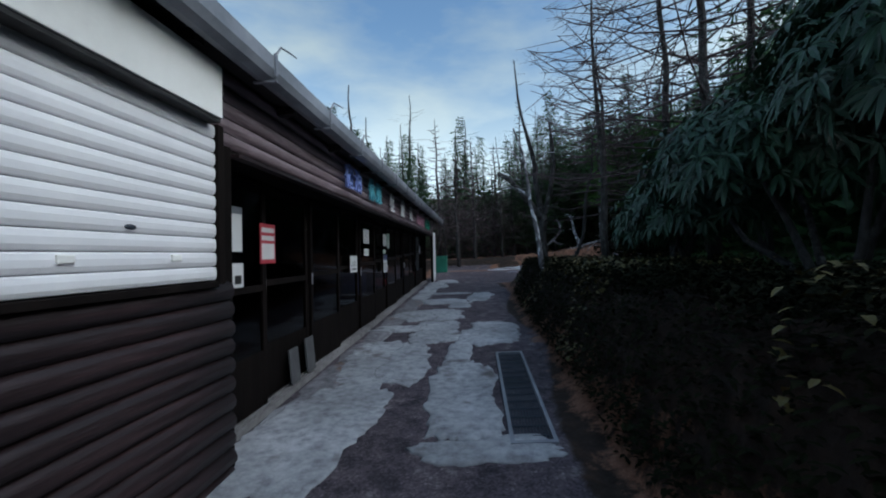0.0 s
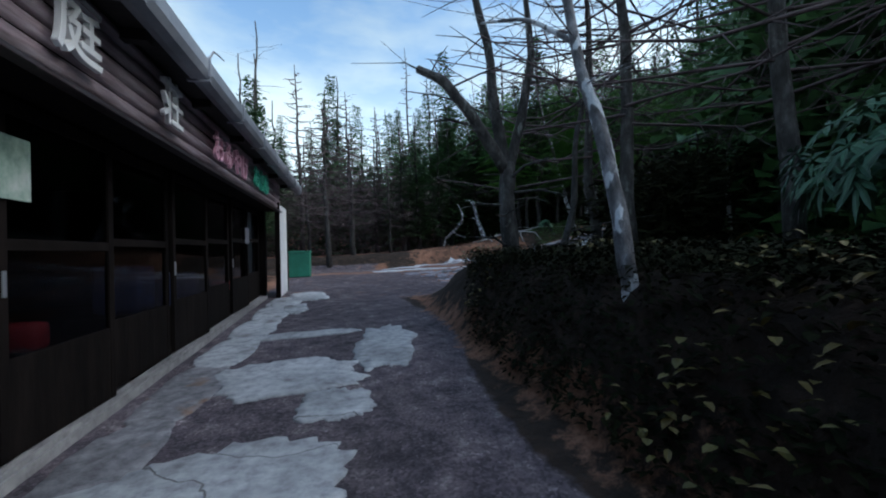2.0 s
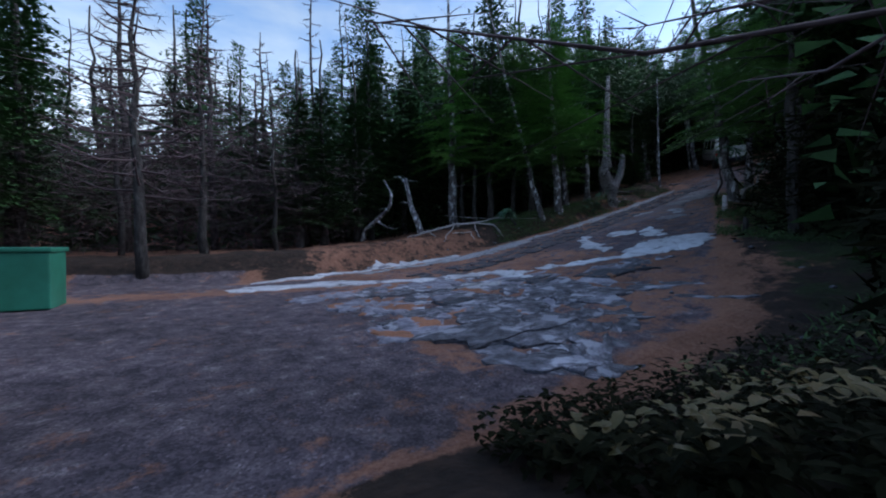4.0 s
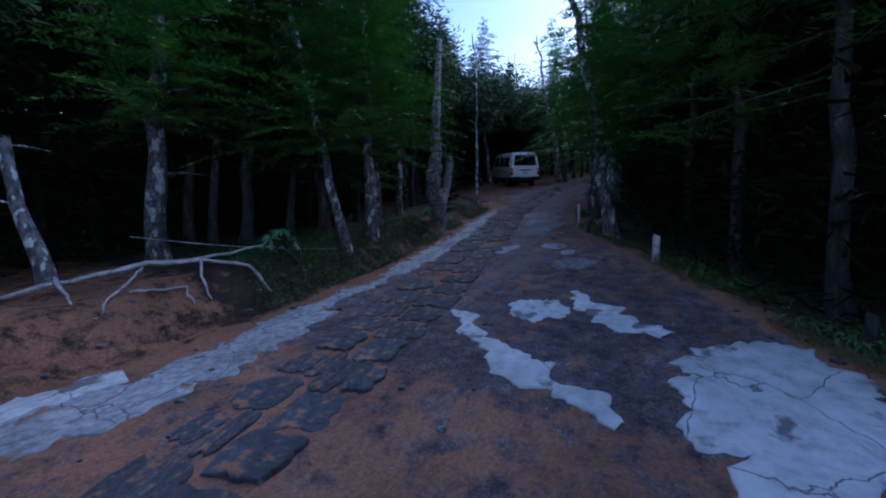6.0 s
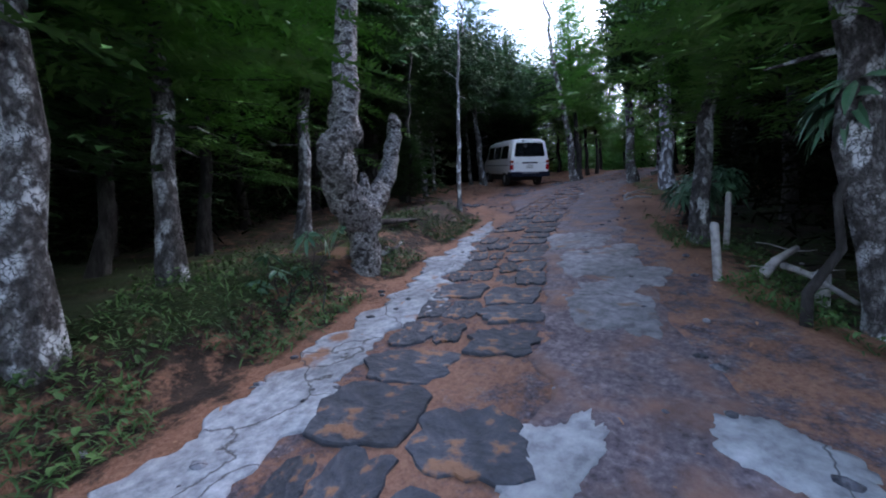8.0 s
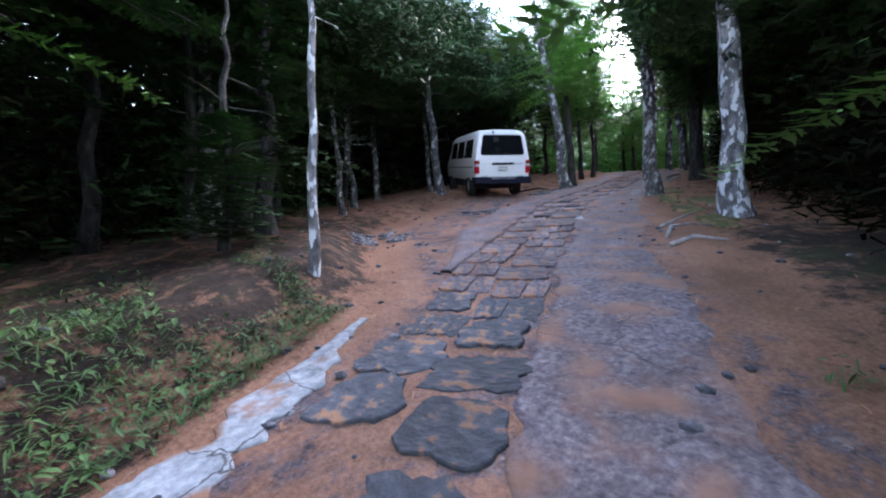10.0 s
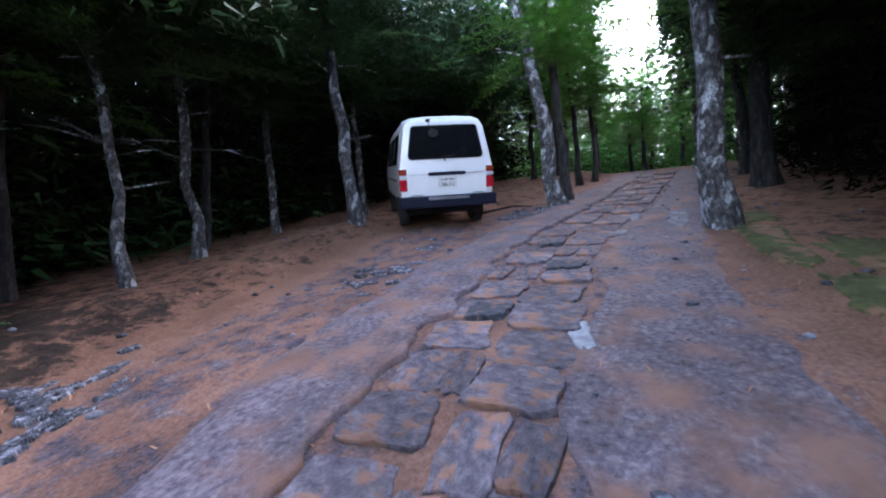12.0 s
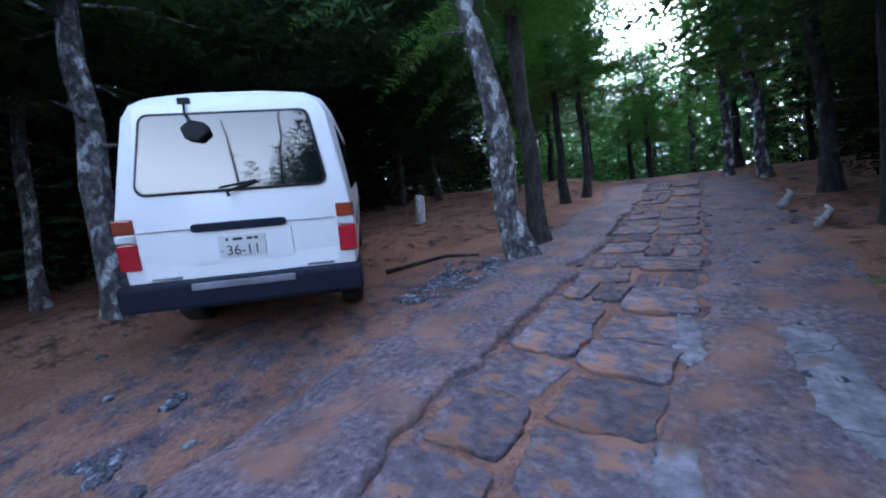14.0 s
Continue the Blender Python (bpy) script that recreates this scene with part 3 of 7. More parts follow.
prof = [(-0.20, 2.655), (-0.205, 2.575), (-0.19, 2.548), (-0.15, 2.540), (-0.115, 2.555), (-0.10, 2.59), (-0.10, 2.66), (-0.088, 2.66), (-0.088, 2.585), (-0.108, 2.545), (-0.15, 2.527), (-0.197, 2.537), (-0.217, 2.57), (-0.212, 2.655)]
ga = [bm.verts.new((x, HUT_Y0 - 0.4, z)) for x, z in prof]
gb = [bm.verts.new((x, HUT_Y1 + 0.1, z)) for x, z in prof]
for i in range(len(prof)):
    j = (i + 1) % len(prof)
    bm.faces.new((ga[i], gb[i], gb[j], ga[j]))
bm.faces.new(ga)
bm.faces.new(gb[::-1])
part("trough", bm, M_GUTTER, gut)
for i in range(21):
    y = -2.6 + i * 0.86
    bm = bmesh.new()
    box(bm, -0.093, -0.078, y - 0.012, y + 0.012, 2.55, 2.68, 0.003)
    box(bm, -0.215, -0.08, y - 0.012, y + 0.012, 2.518, 2.53)
    tube(bm, [(-0.085, y, 2.67), (-0.07, y + 0.03, 2.73), (-0.06, y + 0.13, 2.745), (-0.055, y + 0.2, 2.75)], [0.007, 0.006, 0.005, 0.004], 6)
    part("bracket", bm, M_GUTTER, gut)
# roller shutter
shutter = thing("roller_shutter", "closed white steel roller shutter with horizontal slats", "shutter", pose(-0.352, 0, 0))
Z_S0, Z_S1, N_SLAT = 1.42, 2.24, 11
st = (Z_S1 - Z_S0) / N_SLAT
bm = bmesh.new()
prof = [(0.0, 0.0), (0.006, 0.004), (0.013, 0.02), (0.014, st * 0.6), (0.010, st * 0.86), (0.0, st * 0.94), (-0.006, st * 0.94), (-0.006, 0.0)]
sa = [bm.verts.new((x, HUT_Y0 + 0.2, z)) for x, z in prof]
sb = [bm.verts.new((x, 3.25, z)) for x, z in prof]
for i in range(len(prof)):
    j = (i + 1) % len(prof)
    bm.faces.new((sa[i], sb[i], sb[j], sa[j]))
bm.faces.new(sa)
bm.faces.new(sb[::-1])
slat = finish(bm, "slat", M_SHUTTER, False)
for i in range(N_SLAT):
    ob = new("slat", slat)
    ob.parent = shutter
    ob.location = (0, 0, Z_S0 + i * st)
bm = bmesh.new()
box(bm, -0.02, -0.012, HUT_Y0 + 0.2, 3.25, Z_S0, Z_S1)
part("backing", bm, M_GUTTER, shutter)
bm = bmesh.new()
box(bm, -0.03, 0.03, 3.25, 3.30, Z_S0 - 0.02, Z_S1, 0.004)
part("guide_rail", bm, M_DARKWOOD, shutter)
bm = bmesh.new()
box(bm, -0.02, 0.03, HUT_Y0, 3.25, Z_S0 - 0.035, Z_S0 - 0.004, 0.004)
part("sill", bm, M_DARKWOOD, shutter)
bm = bmesh.new()
bmesh.ops.create_uvsphere(bm, u_segments=12, v_segments=8, radius=1, matrix=Matrix.Translation((0.014, 2.72, 1.665)) @ Matrix.Diagonal((0.006, 0.028, 0.011, 1)))
part("lock", bm, M_GRATE, shutter, "dark oval lock cover", True)
for y in (2.46, 2.96):
    bm = bmesh.new()
    box(bm, 0.010, 0.024, y - 0.03, y + 0.03, 1.525, 1.555, 0.005)
    part("pull_handle", bm, M_BOXPAINT, shutter)
sbox = thing("shutter_box", "beige painted steel box above the roller shutter", "shutter box")
bm = bmesh.new()
box(bm, -0.50, -0.26, HUT_Y0 + 0.1, 3.20, 2.245, 2.515, 0.006)
part("casing", bm, M_BOXPAINT, sbox)
bm = bmesh.new()
box(bm, -0.34, -0.268, HUT_Y0 + 0.1, 3.19, 2.225, 2.244)
part("slot", bm, M_BLACK, sbox)
bm = bmesh.new()
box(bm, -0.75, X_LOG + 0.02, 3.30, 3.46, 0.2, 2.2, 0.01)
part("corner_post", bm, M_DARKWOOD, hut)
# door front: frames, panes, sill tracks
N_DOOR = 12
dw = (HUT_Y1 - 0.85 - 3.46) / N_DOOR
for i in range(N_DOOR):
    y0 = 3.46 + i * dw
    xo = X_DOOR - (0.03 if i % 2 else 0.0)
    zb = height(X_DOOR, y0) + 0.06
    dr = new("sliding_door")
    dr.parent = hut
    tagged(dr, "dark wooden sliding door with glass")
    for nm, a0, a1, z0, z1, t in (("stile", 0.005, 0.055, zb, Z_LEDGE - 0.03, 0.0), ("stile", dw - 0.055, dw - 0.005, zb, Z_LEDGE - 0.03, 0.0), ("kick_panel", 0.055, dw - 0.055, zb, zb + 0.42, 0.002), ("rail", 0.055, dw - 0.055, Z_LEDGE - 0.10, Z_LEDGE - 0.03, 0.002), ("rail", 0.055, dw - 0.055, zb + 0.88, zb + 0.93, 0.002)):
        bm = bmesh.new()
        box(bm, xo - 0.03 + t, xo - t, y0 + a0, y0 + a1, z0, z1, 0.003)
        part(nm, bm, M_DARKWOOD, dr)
    bm = bmesh.new()
    box(bm, xo - 0.018, xo - 0.013, y0 + 0.055, y0 + dw - 0.055, zb + 0.42, Z_LEDGE - 0.10)
    pn = part("pane", bm, M_DOORGLASS, dr)
    pn.visible_shadow = False
    bm = bmesh.new()
    box(bm, xo, xo + 0.006, y0 + 0.018, y0 + 0.040, 1.26, 1.37, 0.002)
    part("pull_plate", bm, M_ALU, dr, "pale metal pull plate")
for k in range(3):
    bm = bmesh.new()
    rows = []
    x0 = -0.655 + k * 0.045
    for j in range(21):
        y = 3.46 + (HUT_Y1 - 0.85 - 3.46) * j / 20
        z = height(-0.6, y) + 0.035
        rows.append([bm.verts.new(p) for p in ((x0, y, z - 0.1), (x0, y, z + 0.014), (x0 + 0.012, y, z + 0.014), (x0 + 0.012, y, z - 0.1))])
    for a, b in zip(rows, rows[1:]):
        for q in range(3):
            bm.faces.new((a[q], b[q], b[q + 1], a[q + 1]))
    part("door_track", bm, M_TRACK, hut, "dull aluminium door track")
# white board at the far end
panel = thing("white_panel", "tall white board at the end of the lodge", "board")
bm = bmesh.new()
box(bm, -0.40, -0.36, 13.80, 14.62, 0.70, 2.24, 0.005)
part("board", bm, M_WHITE, panel)
bm = bmesh.new()
box(bm, -0.42, -0.35, 13.74, 13.80, 0.45, 2.27, 0.004)
box(bm, -0.42, -0.35, 14.62, 14.68, 0.45, 2.27, 0.004)
box(bm, -0.42, -0.35, 13.80, 14.62, 0.45, 0.70, 0.004)
part("frame", bm, M_DARKWOOD, panel)


def letter(text, y, z, size, material, label, group="wall letters"):
    """A cut-out letter that stands off the log fascia."""
    cu = bpy.data.curves.new("sign_letter", "FONT")
    cu.body, cu.size, cu.extrude, cu.offset = text, size, 0.012, 0.0035
    cu.align_x = "LEFT"
    tmp = bpy.data.objects.new("tmp", cu)
    scene.collection.objects.link(tmp)
    bpy.context.view_layer.update()
    me = bpy.data.meshes.new_from_object(tmp.evaluated_get(bpy.context.evaluated_depsgraph_get()))
    bpy.data.objects.remove(tmp)
    me.materials.clear()
    me.materials.append(material)
    ob = new("sign_letter", me)
    ob.matrix_world = Matrix(((0, 0, 1, X_FASCIA + 0.025), (1, 0, 0, y), (0, 1, 0, z), (0, 0, 0, 1)))
    return tagged(ob, label, "letter", group)


for tx, y, z, s, mt, lb in (
    ("宿", 5.30, 2.28, 0.27, M_BLUE, "blue cut-out sign letter on the log fascia"), ("泊", 5.62, 2.28, 0.27, M_BLUE, "blue cut-out sign letter on the log fascia"),
    ("休", 6.22, 2.27, 0.30, M_CYAN, "pale cyan cut-out sign letter on the log fascia"), ("憩", 6.58, 2.27, 0.30, M_CYAN, "pale cyan cut-out sign letter on the log fascia"),
    ("奥", 7.46, 2.26, 0.31, M_WHITE, "white cut-out sign letter on the log fascia"), ("庭", 8.40, 2.26, 0.31, M_WHITE, "white cut-out sign letter on the log fascia"), ("荘", 9.32, 2.26, 0.31, M_WHITE, "white cut-out sign letter on the log fascia"),
    ("お", 10.28, 2.24, 0.28, M_PINK, "pink cut-out sign letter on the log fascia"), ("み", 10.58, 2.24, 0.28, M_PINK, "pink cut-out sign letter on the log fascia"), ("や", 10.88, 2.24, 0.28, M_PINK, "pink cut-out sign letter on the log fascia"), ("げ", 11.18, 2.24, 0.28, M_PINK, "pink cut-out sign letter on the log fascia"),
    ("お", 11.76, 2.25, 0.28, M_GREEN, "green cut-out sign letter on the log fascia"), ("食", 12.06, 2.25, 0.28, M_GREEN, "green cut-out sign letter on the log fascia"), ("事", 12.36, 2.25, 0.28, M_GREEN, "green cut-out sign letter on the log fascia"),
):
    letter(tx, y, z, s, mt, lb)


# ==== the van
VAN_S = 0.872


def van_body_profile(y):
    """Half width at the waist, half width at the roof, and roof height along the van, from the tail."""
    w = 0.845 - 0.02 * smooth(0.25, 0.0, y) - 0.10 * smooth(4.2, 4.7, y)
    r = 0.70 - 0.03 * smooth(0.3, 0.0, y) - 0.05 * smooth(3.8, 4.3, y)
    return w, r


def make_van():
    van = thing("parked_van", "white van parked at the forest edge, dark blue bumper", "van")
    bm = bmesh.new()
    ys = [0.0, 0.05, 0.18, 0.5, 1.2, 2.2, 3.2, 3.75, 4.05, 4.35, 4.6, 4.69]
    rings = []
    for y in ys:
        w, r = van_body_profile(y)
        top = 1.96 - 0.05 * smooth(0.3, 0.0, y) - 0.04 * smooth(3.0, 3.8, y) - 0.85 * smooth(3.7, 4.55, y)
        waist = 1.06 - 0.12 * smooth(4.2, 4.69, y)
        z0 = 0.50 + 0.0 * y
        rake = 0.13 * smooth(0.5, 0.0, y)
        sec = [(w - 0.05, z0, 0), (w - 0.01, z0 + 0.10, 0), (w, 0.80, 0), (w, waist, 0), (w - 0.05, waist + (top - waist) * 0.35, 0.35), (r + 0.03, waist + (top - waist) * 0.84, 0.85), (r - 0.03, top - 0.045, 0.95), (r - 0.14, top, 1.0), (r * 0.35, top + 0.022, 1.0)]
        ring = [(x, y + rake * k, z) for x, z, k in sec]
        ring = ring + [(-x, yy, z) for x, yy, z in ring[::-1]]
        rings.append([bm.verts.new(Vector(p) * VAN_S) for p in ring])
    m = len(rings[0])
    for a, b in zip(rings, rings[1:]):
        for k in range(m):
            bm.faces.new((a[k], a[(k + 1) % m], b[(k + 1) % m], b[k]))
    for ring, flip in ((rings[0], 1), (rings[-1], -1)):
        half = m // 2
        for k in range(half - 1):
            bm.faces.new((ring[k], ring[k + 1], ring[m - 2 - k], ring[m - 1 - k]))
    body = part("body", bm, M_VAN, van, shade=True)
    bv = body.modifiers.new("round", "BEVEL")
    bv.width, bv.segments, bv.limit_method, bv.angle_limit = 0.02, 2, "ANGLE", radians(40)

    def tail_y(z):
        """How far the tail leans forward at height z."""
        return 0.13 * min(1.0, max(0.0, (z - 1.06) / 0.88)) + 0.0

    def tail_sheet(name, outline, depth, material, parent, label="", lift=0.012, bevel=0.006):
        """A plate on the tail, from its outline in x and z."""
        b = bmesh.new()
        f = [b.verts.new(Vector((x, tail_y(z) - lift, z)) * VAN_S) for x, z in outline]
        k = [b.verts.new(Vector((x, tail_y(z) + depth, z)) * VAN_S) for x, z in outline]
        b.faces.new(f)
        b.faces.new(k[::-1])
        for i in range(len(f)):
            j = (i + 1) % len(f)
            b.faces.new((f[i], k[i], k[j], f[j]))
        if bevel:
            bmesh.ops.bevel(b, geom=[e for e in b.edges if all(v in f for v in e.verts)], offset=bevel, segments=2, affect="EDGES")
        return part(name, b, material, parent, label)

    def rounded(x0, x1, z0, z1, r, top_in=0.0):
        pts = []
        for cx, cz, a0 in ((x1 - r, z0 + r, -90), (x1 - r - top_in, z1 - r, 0), (x0 + r + top_in, z1 - r, 90), (x0 + r, z0 + r, 180)):
            for q in range(5):
                a = radians(a0 + q * 22.5)
                pts.append((cx + r * math.cos(a), cz + r * math.sin(a)))
        return pts

    gate = new("tailgate")
    gate.parent = van
    tail_sheet("gate_panel", rounded(-0.69, 0.69, 0.60, 1.86, 0.05, 0.07), 0.01, M_VAN, gate, lift=0.010, bevel=0.005)
    tail_sheet("window_seal", rounded(-0.665, 0.665, 1.225, 1.80, 0.07, 0.075), 0.0, M_BLACK, gate, lift=0.015, bevel=0.004)
    tail_sheet("rear_window", rounded(-0.645, 0.645, 1.245, 1.782, 0.06, 0.075), 0.0, M_GLASS, gate, "dark tinted rear window", lift=0.021, bevel=0.0)
    tail_sheet("gate_seam", rounded(-0.69, 0.69, 0.968, 0.974, 0.002), 0.0, M_GUTTER, gate, lift=0.0125, bevel=0.0)
    tail_sheet("number_recess", rounded(-0.36, 0.36, 0.70, 0.945, 0.03), 0.0, M_VAN, gate, lift=0.013, bevel=0.002)
    tail_sheet("handle_garnish", rounded(-0.33, 0.33, 0.945, 1.005, 0.025), 0.0, M_BUMPER, gate, "dark handle garnish", lift=0.04, bevel=0.008)
    plate = tail_sheet("number_plate", rounded(-0.165, 0.165, 0.74, 0.90, 0.012), 0.0, M_PAPER, gate, "pale number plate with dark digits", lift=0.024, bevel=0.003)
    for text, size, x, z in (("36-11", 0.105, -0.115, 0.755), ("\u00b7", 0.09, -0.155, 0.755)):
        cu = bpy.data.curves.new("digits", "FONT")
        cu.body, cu.size, cu.extrude = text, size * VAN_S, 0.001
        tmp = bpy.data.objects.new("tmp", cu)
        scene.collection.objects.link(tmp)
        bpy.context.view_layer.update()
        me = bpy.data.meshes.new_from_object(tmp.evaluated_get(bpy.context.evaluated_depsgraph_get()))
        bpy.data.objects.remove(tmp)
        me.materials.clear()
        me.materials.append(M_GREENBIN if text != "36-11" else M_INK)
        d = new("digits", me)
        d.parent = plate
        d.matrix_local = Matrix(((1, 0, 0, x * VAN_S), (0, 0, -1, -0.027 * VAN_S), (0, 1, 0, z * VAN_S), (0, 0, 0, 1)))
    for i, w in enumerate((0.02, 0.05, 0.018, 0.04, 0.028)):
        b = bmesh.new()
        box(b, (-0.11 + i * 0.05) * VAN_S, (-0.11 + i * 0.05 + w) * VAN_S, -0.027 * VAN_S, -0.0255 * VAN_S, 0.862 * VAN_S, 0.882 * VAN_S)
        part("small_print", b, M_INK, plate)
    # wiper, third light, dark round sticker
    b = bmesh.new()
    tube(b, [Vector(p) * VAN_S for p in ((-0.03, -0.03, 1.19), (-0.04, -0.035, 1.225), (0.16, -0.01, 1.285))], [0.016, 0.010, 0.006], 6)
    tube(b, [Vector(p) * VAN_S for p in ((-0.10, 0.005, 1.255), (0.16, 0.0, 1.290))], [0.008, 0.008], 6)
    part("wiper", b, M_BLACK, gate, shade=True)
    b = bmesh.new()
    box(b, -0.31 * VAN_S, -0.23 * VAN_S, 0.10 * VAN_S, 0.16 * VAN_S, 1.86 * VAN_S, 1.905 * VAN_S, 0.006)
    part("rear_camera", b, M_BLACK, gate)
    b = bmesh.new()
    tube(b, [Vector(p) * VAN_S for p in ((-0.27, 0.11, 1.87), (-0.26, 0.06, 1.78), (-0.22, 0.0, 1.72))], [0.007, 0.006, 0.006], 6)
    made = bmesh.ops.create_cone(b, cap_ends=True, segments=6, radius1=0.088, radius2=0.078, depth=0.035, matrix=Matrix.Translation(Vector((-0.20, 0.02, 1.665)) * VAN_S) @ Matrix.Diagonal((1.0, 1.0, 0.82, 1)) @ Matrix.Rotation(radians(84), 4, "X") @ Matrix.Rotation(0.25, 4, "Z"))
    bmesh.ops.bevel(b, geom=list({e for v in made["verts"] for e in v.link_edges}), offset=0.006, segments=2, affect="EDGES")
    part("hanging_mirror", b, M_BLACK, gate, "black six-sided mirror", False)
    # lamps
    for s in (-1, 1):
        lamp = new("tail_lamp")
        lamp.parent = van
        for nm, z0, z1, mt in (("red_lens", 0.70, 0.90, M_TAIL_RED), ("clear_lens", 0.905, 0.965, M_TAIL_CLEAR), ("amber_lens", 0.97, 1.075, M_TAIL_AMBER)):
            b = bmesh.new()
            box(b, min(s * 0.705, s * 0.838) * VAN_S, max(s * 0.705, s * 0.838) * VAN_S, -0.022 * VAN_S, 0.10 * VAN_S, z0 * VAN_S, z1 * VAN_S, 0.012)
            part(nm, b, mt, lamp)
    # bumper
    b = bmesh.new()
    box(b, -0.86 * VAN_S, 0.86 * VAN_S, -0.11 * VAN_S, 0.35 * VAN_S, 0.40 * VAN_S, 0.60 * VAN_S, 0.025)
    bumper = part("rear_bumper", b, M_BUMPER, van, "dark blue rear bumper")
    b = bmesh.new()
    box(b, -0.36 * VAN_S, 0.36 * VAN_S, -0.125 * VAN_S, 0.0, 0.535 * VAN_S, 0.585 * VAN_S, 0.008)
    part("step_plate", b, M_GUTTER, bumper)
    for x in (-0.55, 0.55):
        b = bmesh.new()
        box(b, (x - 0.10) * VAN_S, (x + 0.10) * VAN_S, -0.02 * VAN_S, 0.0, 0.612 * VAN_S, 0.628 * VAN_S, 0.003)
        part("badge_strip", b, M_GUTTER, gate)
    b = bmesh.new()
    box(b, -0.70 * VAN_S, 0.70 * VAN_S, 0.40 * VAN_S, 4.5 * VAN_S, 0.24 * VAN_S, 0.50 * VAN_S, 0.03)
    part("underbody", b, M_BLACK, van)
    # side windows
    for s in (-1, 1):
        for y0, y1 in ((0.45, 1.45), (1.55, 2.55), (2.65, 3.55)):
            b = bmesh.new()
            pts = [(y0, 1.16), (y1, 1.16), (y1 - 0.05, 1.72), (y0 + 0.04, 1.72)]
            xs = [0.822, 0.822, 0.732, 0.732]
            f = [b.verts.new(Vector((s * (x + 0.012), y, z)) * VAN_S) for (y, z), x in zip(pts, xs)]
            k = [b.verts.new(Vector((s * (x - 0.05), y, z)) * VAN_S) for (y, z), x in zip(pts, xs)]
            b.faces.new(f)
            b.faces.new(k[::-1])
            for i in range(4):
                j = (i + 1) % 4
                b.faces.new((f[i], k[i], k[j], f[j]))
            part("side_window", b, M_GLASS, van, "dark side window")
        b = bmesh.new()
        box(b, min(s * 0.80, s * 0.858) * VAN_S, max(s * 0.80, s * 0.858) * VAN_S, 0.3 * VAN_S, 3.9 * VAN_S, 0.86 * VAN_S, 0.90 * VAN_S, 0.005)
        part("side_moulding", b, M_GUTTER, van)
        for y in (0.95, 3.75):
            wh = new("wheel")
            wh.parent = van
            b = bmesh.new()
            x0 = s * 0.62 if s > 0 else -0.82
            prof = [(0.30, 0.0), (0.315, 0.03), (0.315, 0.17), (0.30, 0.20), (0.19, 0.20), (0.19, 0.0)]
            n = 24
            rr = [[b.verts.new(Vector((x0 + dx, y + r * math.cos(2 * math.pi * k / n), 0.315 + r * math.sin(2 * math.pi * k / n))) * VAN_S) for r, dx in prof] for k in range(n)]
            for k in range(n):
                for i in range(len(prof)):
                    j = (i + 1) % len(prof)
                    b.faces.new((rr[k][i], rr[(k + 1) % n][i], rr[(k + 1) % n][j], rr[k][j]))
            part("tyre", b, M_BLACK, wh)
            b = bmesh.new()
            bmesh.ops.create_cone(b, cap_ends=True, segments=20, radius1=0.195 * VAN_S, radius2=0.17 * VAN_S, depth=0.12 * VAN_S, matrix=Matrix.Translation(Vector((x0 + 0.10, y, 0.315)) * VAN_S) @ Matrix.Rotation(radians(90), 4, "Y"))
            part("rim", b, M_GUTTER, wh)
    return van


van = make_van()
VAN_F = Vector((math.cos(radians(40.5)), math.sin(radians(40.5)), 0.0))
v_x, v_y = 23.98, 23.97
f3 = (VAN_F + Vector((0, 0, 0.195))).normalized()
r3 = Vector((VAN_F.y, -VAN_F.x, 0.07)).normalized()
u3 = r3.cross(f3).normalized()
f3 = u3.cross(r3)
org = Vector((v_x, v_y, 5.985)) - u3 * 0.60 * VAN_S + f3 * 0.0
van.matrix_world = Matrix(((r3.x, f3.x, u3.x, org.x), (r3.y, f3.y, u3.y, org.y), (r3.z, f3.z, u3.z, org.z), (0, 0, 0, 1)))


# ==== trees
def quads_mesh(name, pts, material, tri=True):
    """A mesh of loose triangles from an array (n, 3, 3)."""
    p = np.asarray(pts, dtype=np.float32).reshape(-1, 3)
    me = bpy.data.meshes.new(name)
    n = len(p) // 3
    me.vertices.add(len(p))
    me.vertices.foreach_set("co", p.ravel())
    me.loops.add(len(p))
    me.loops.foreach_set("vertex_index", np.arange(len(p), dtype=np.int32))
    me.polygons.add(n)
    me.polygons.foreach_set("loop_start", np.arange(0, len(p), 3, dtype=np.int32))
    me.polygons.foreach_set("loop_total", np.full(n, 3, dtype=np.int32))
    me.update(calc_edges=True)
    me.materials.append(material)
    return me


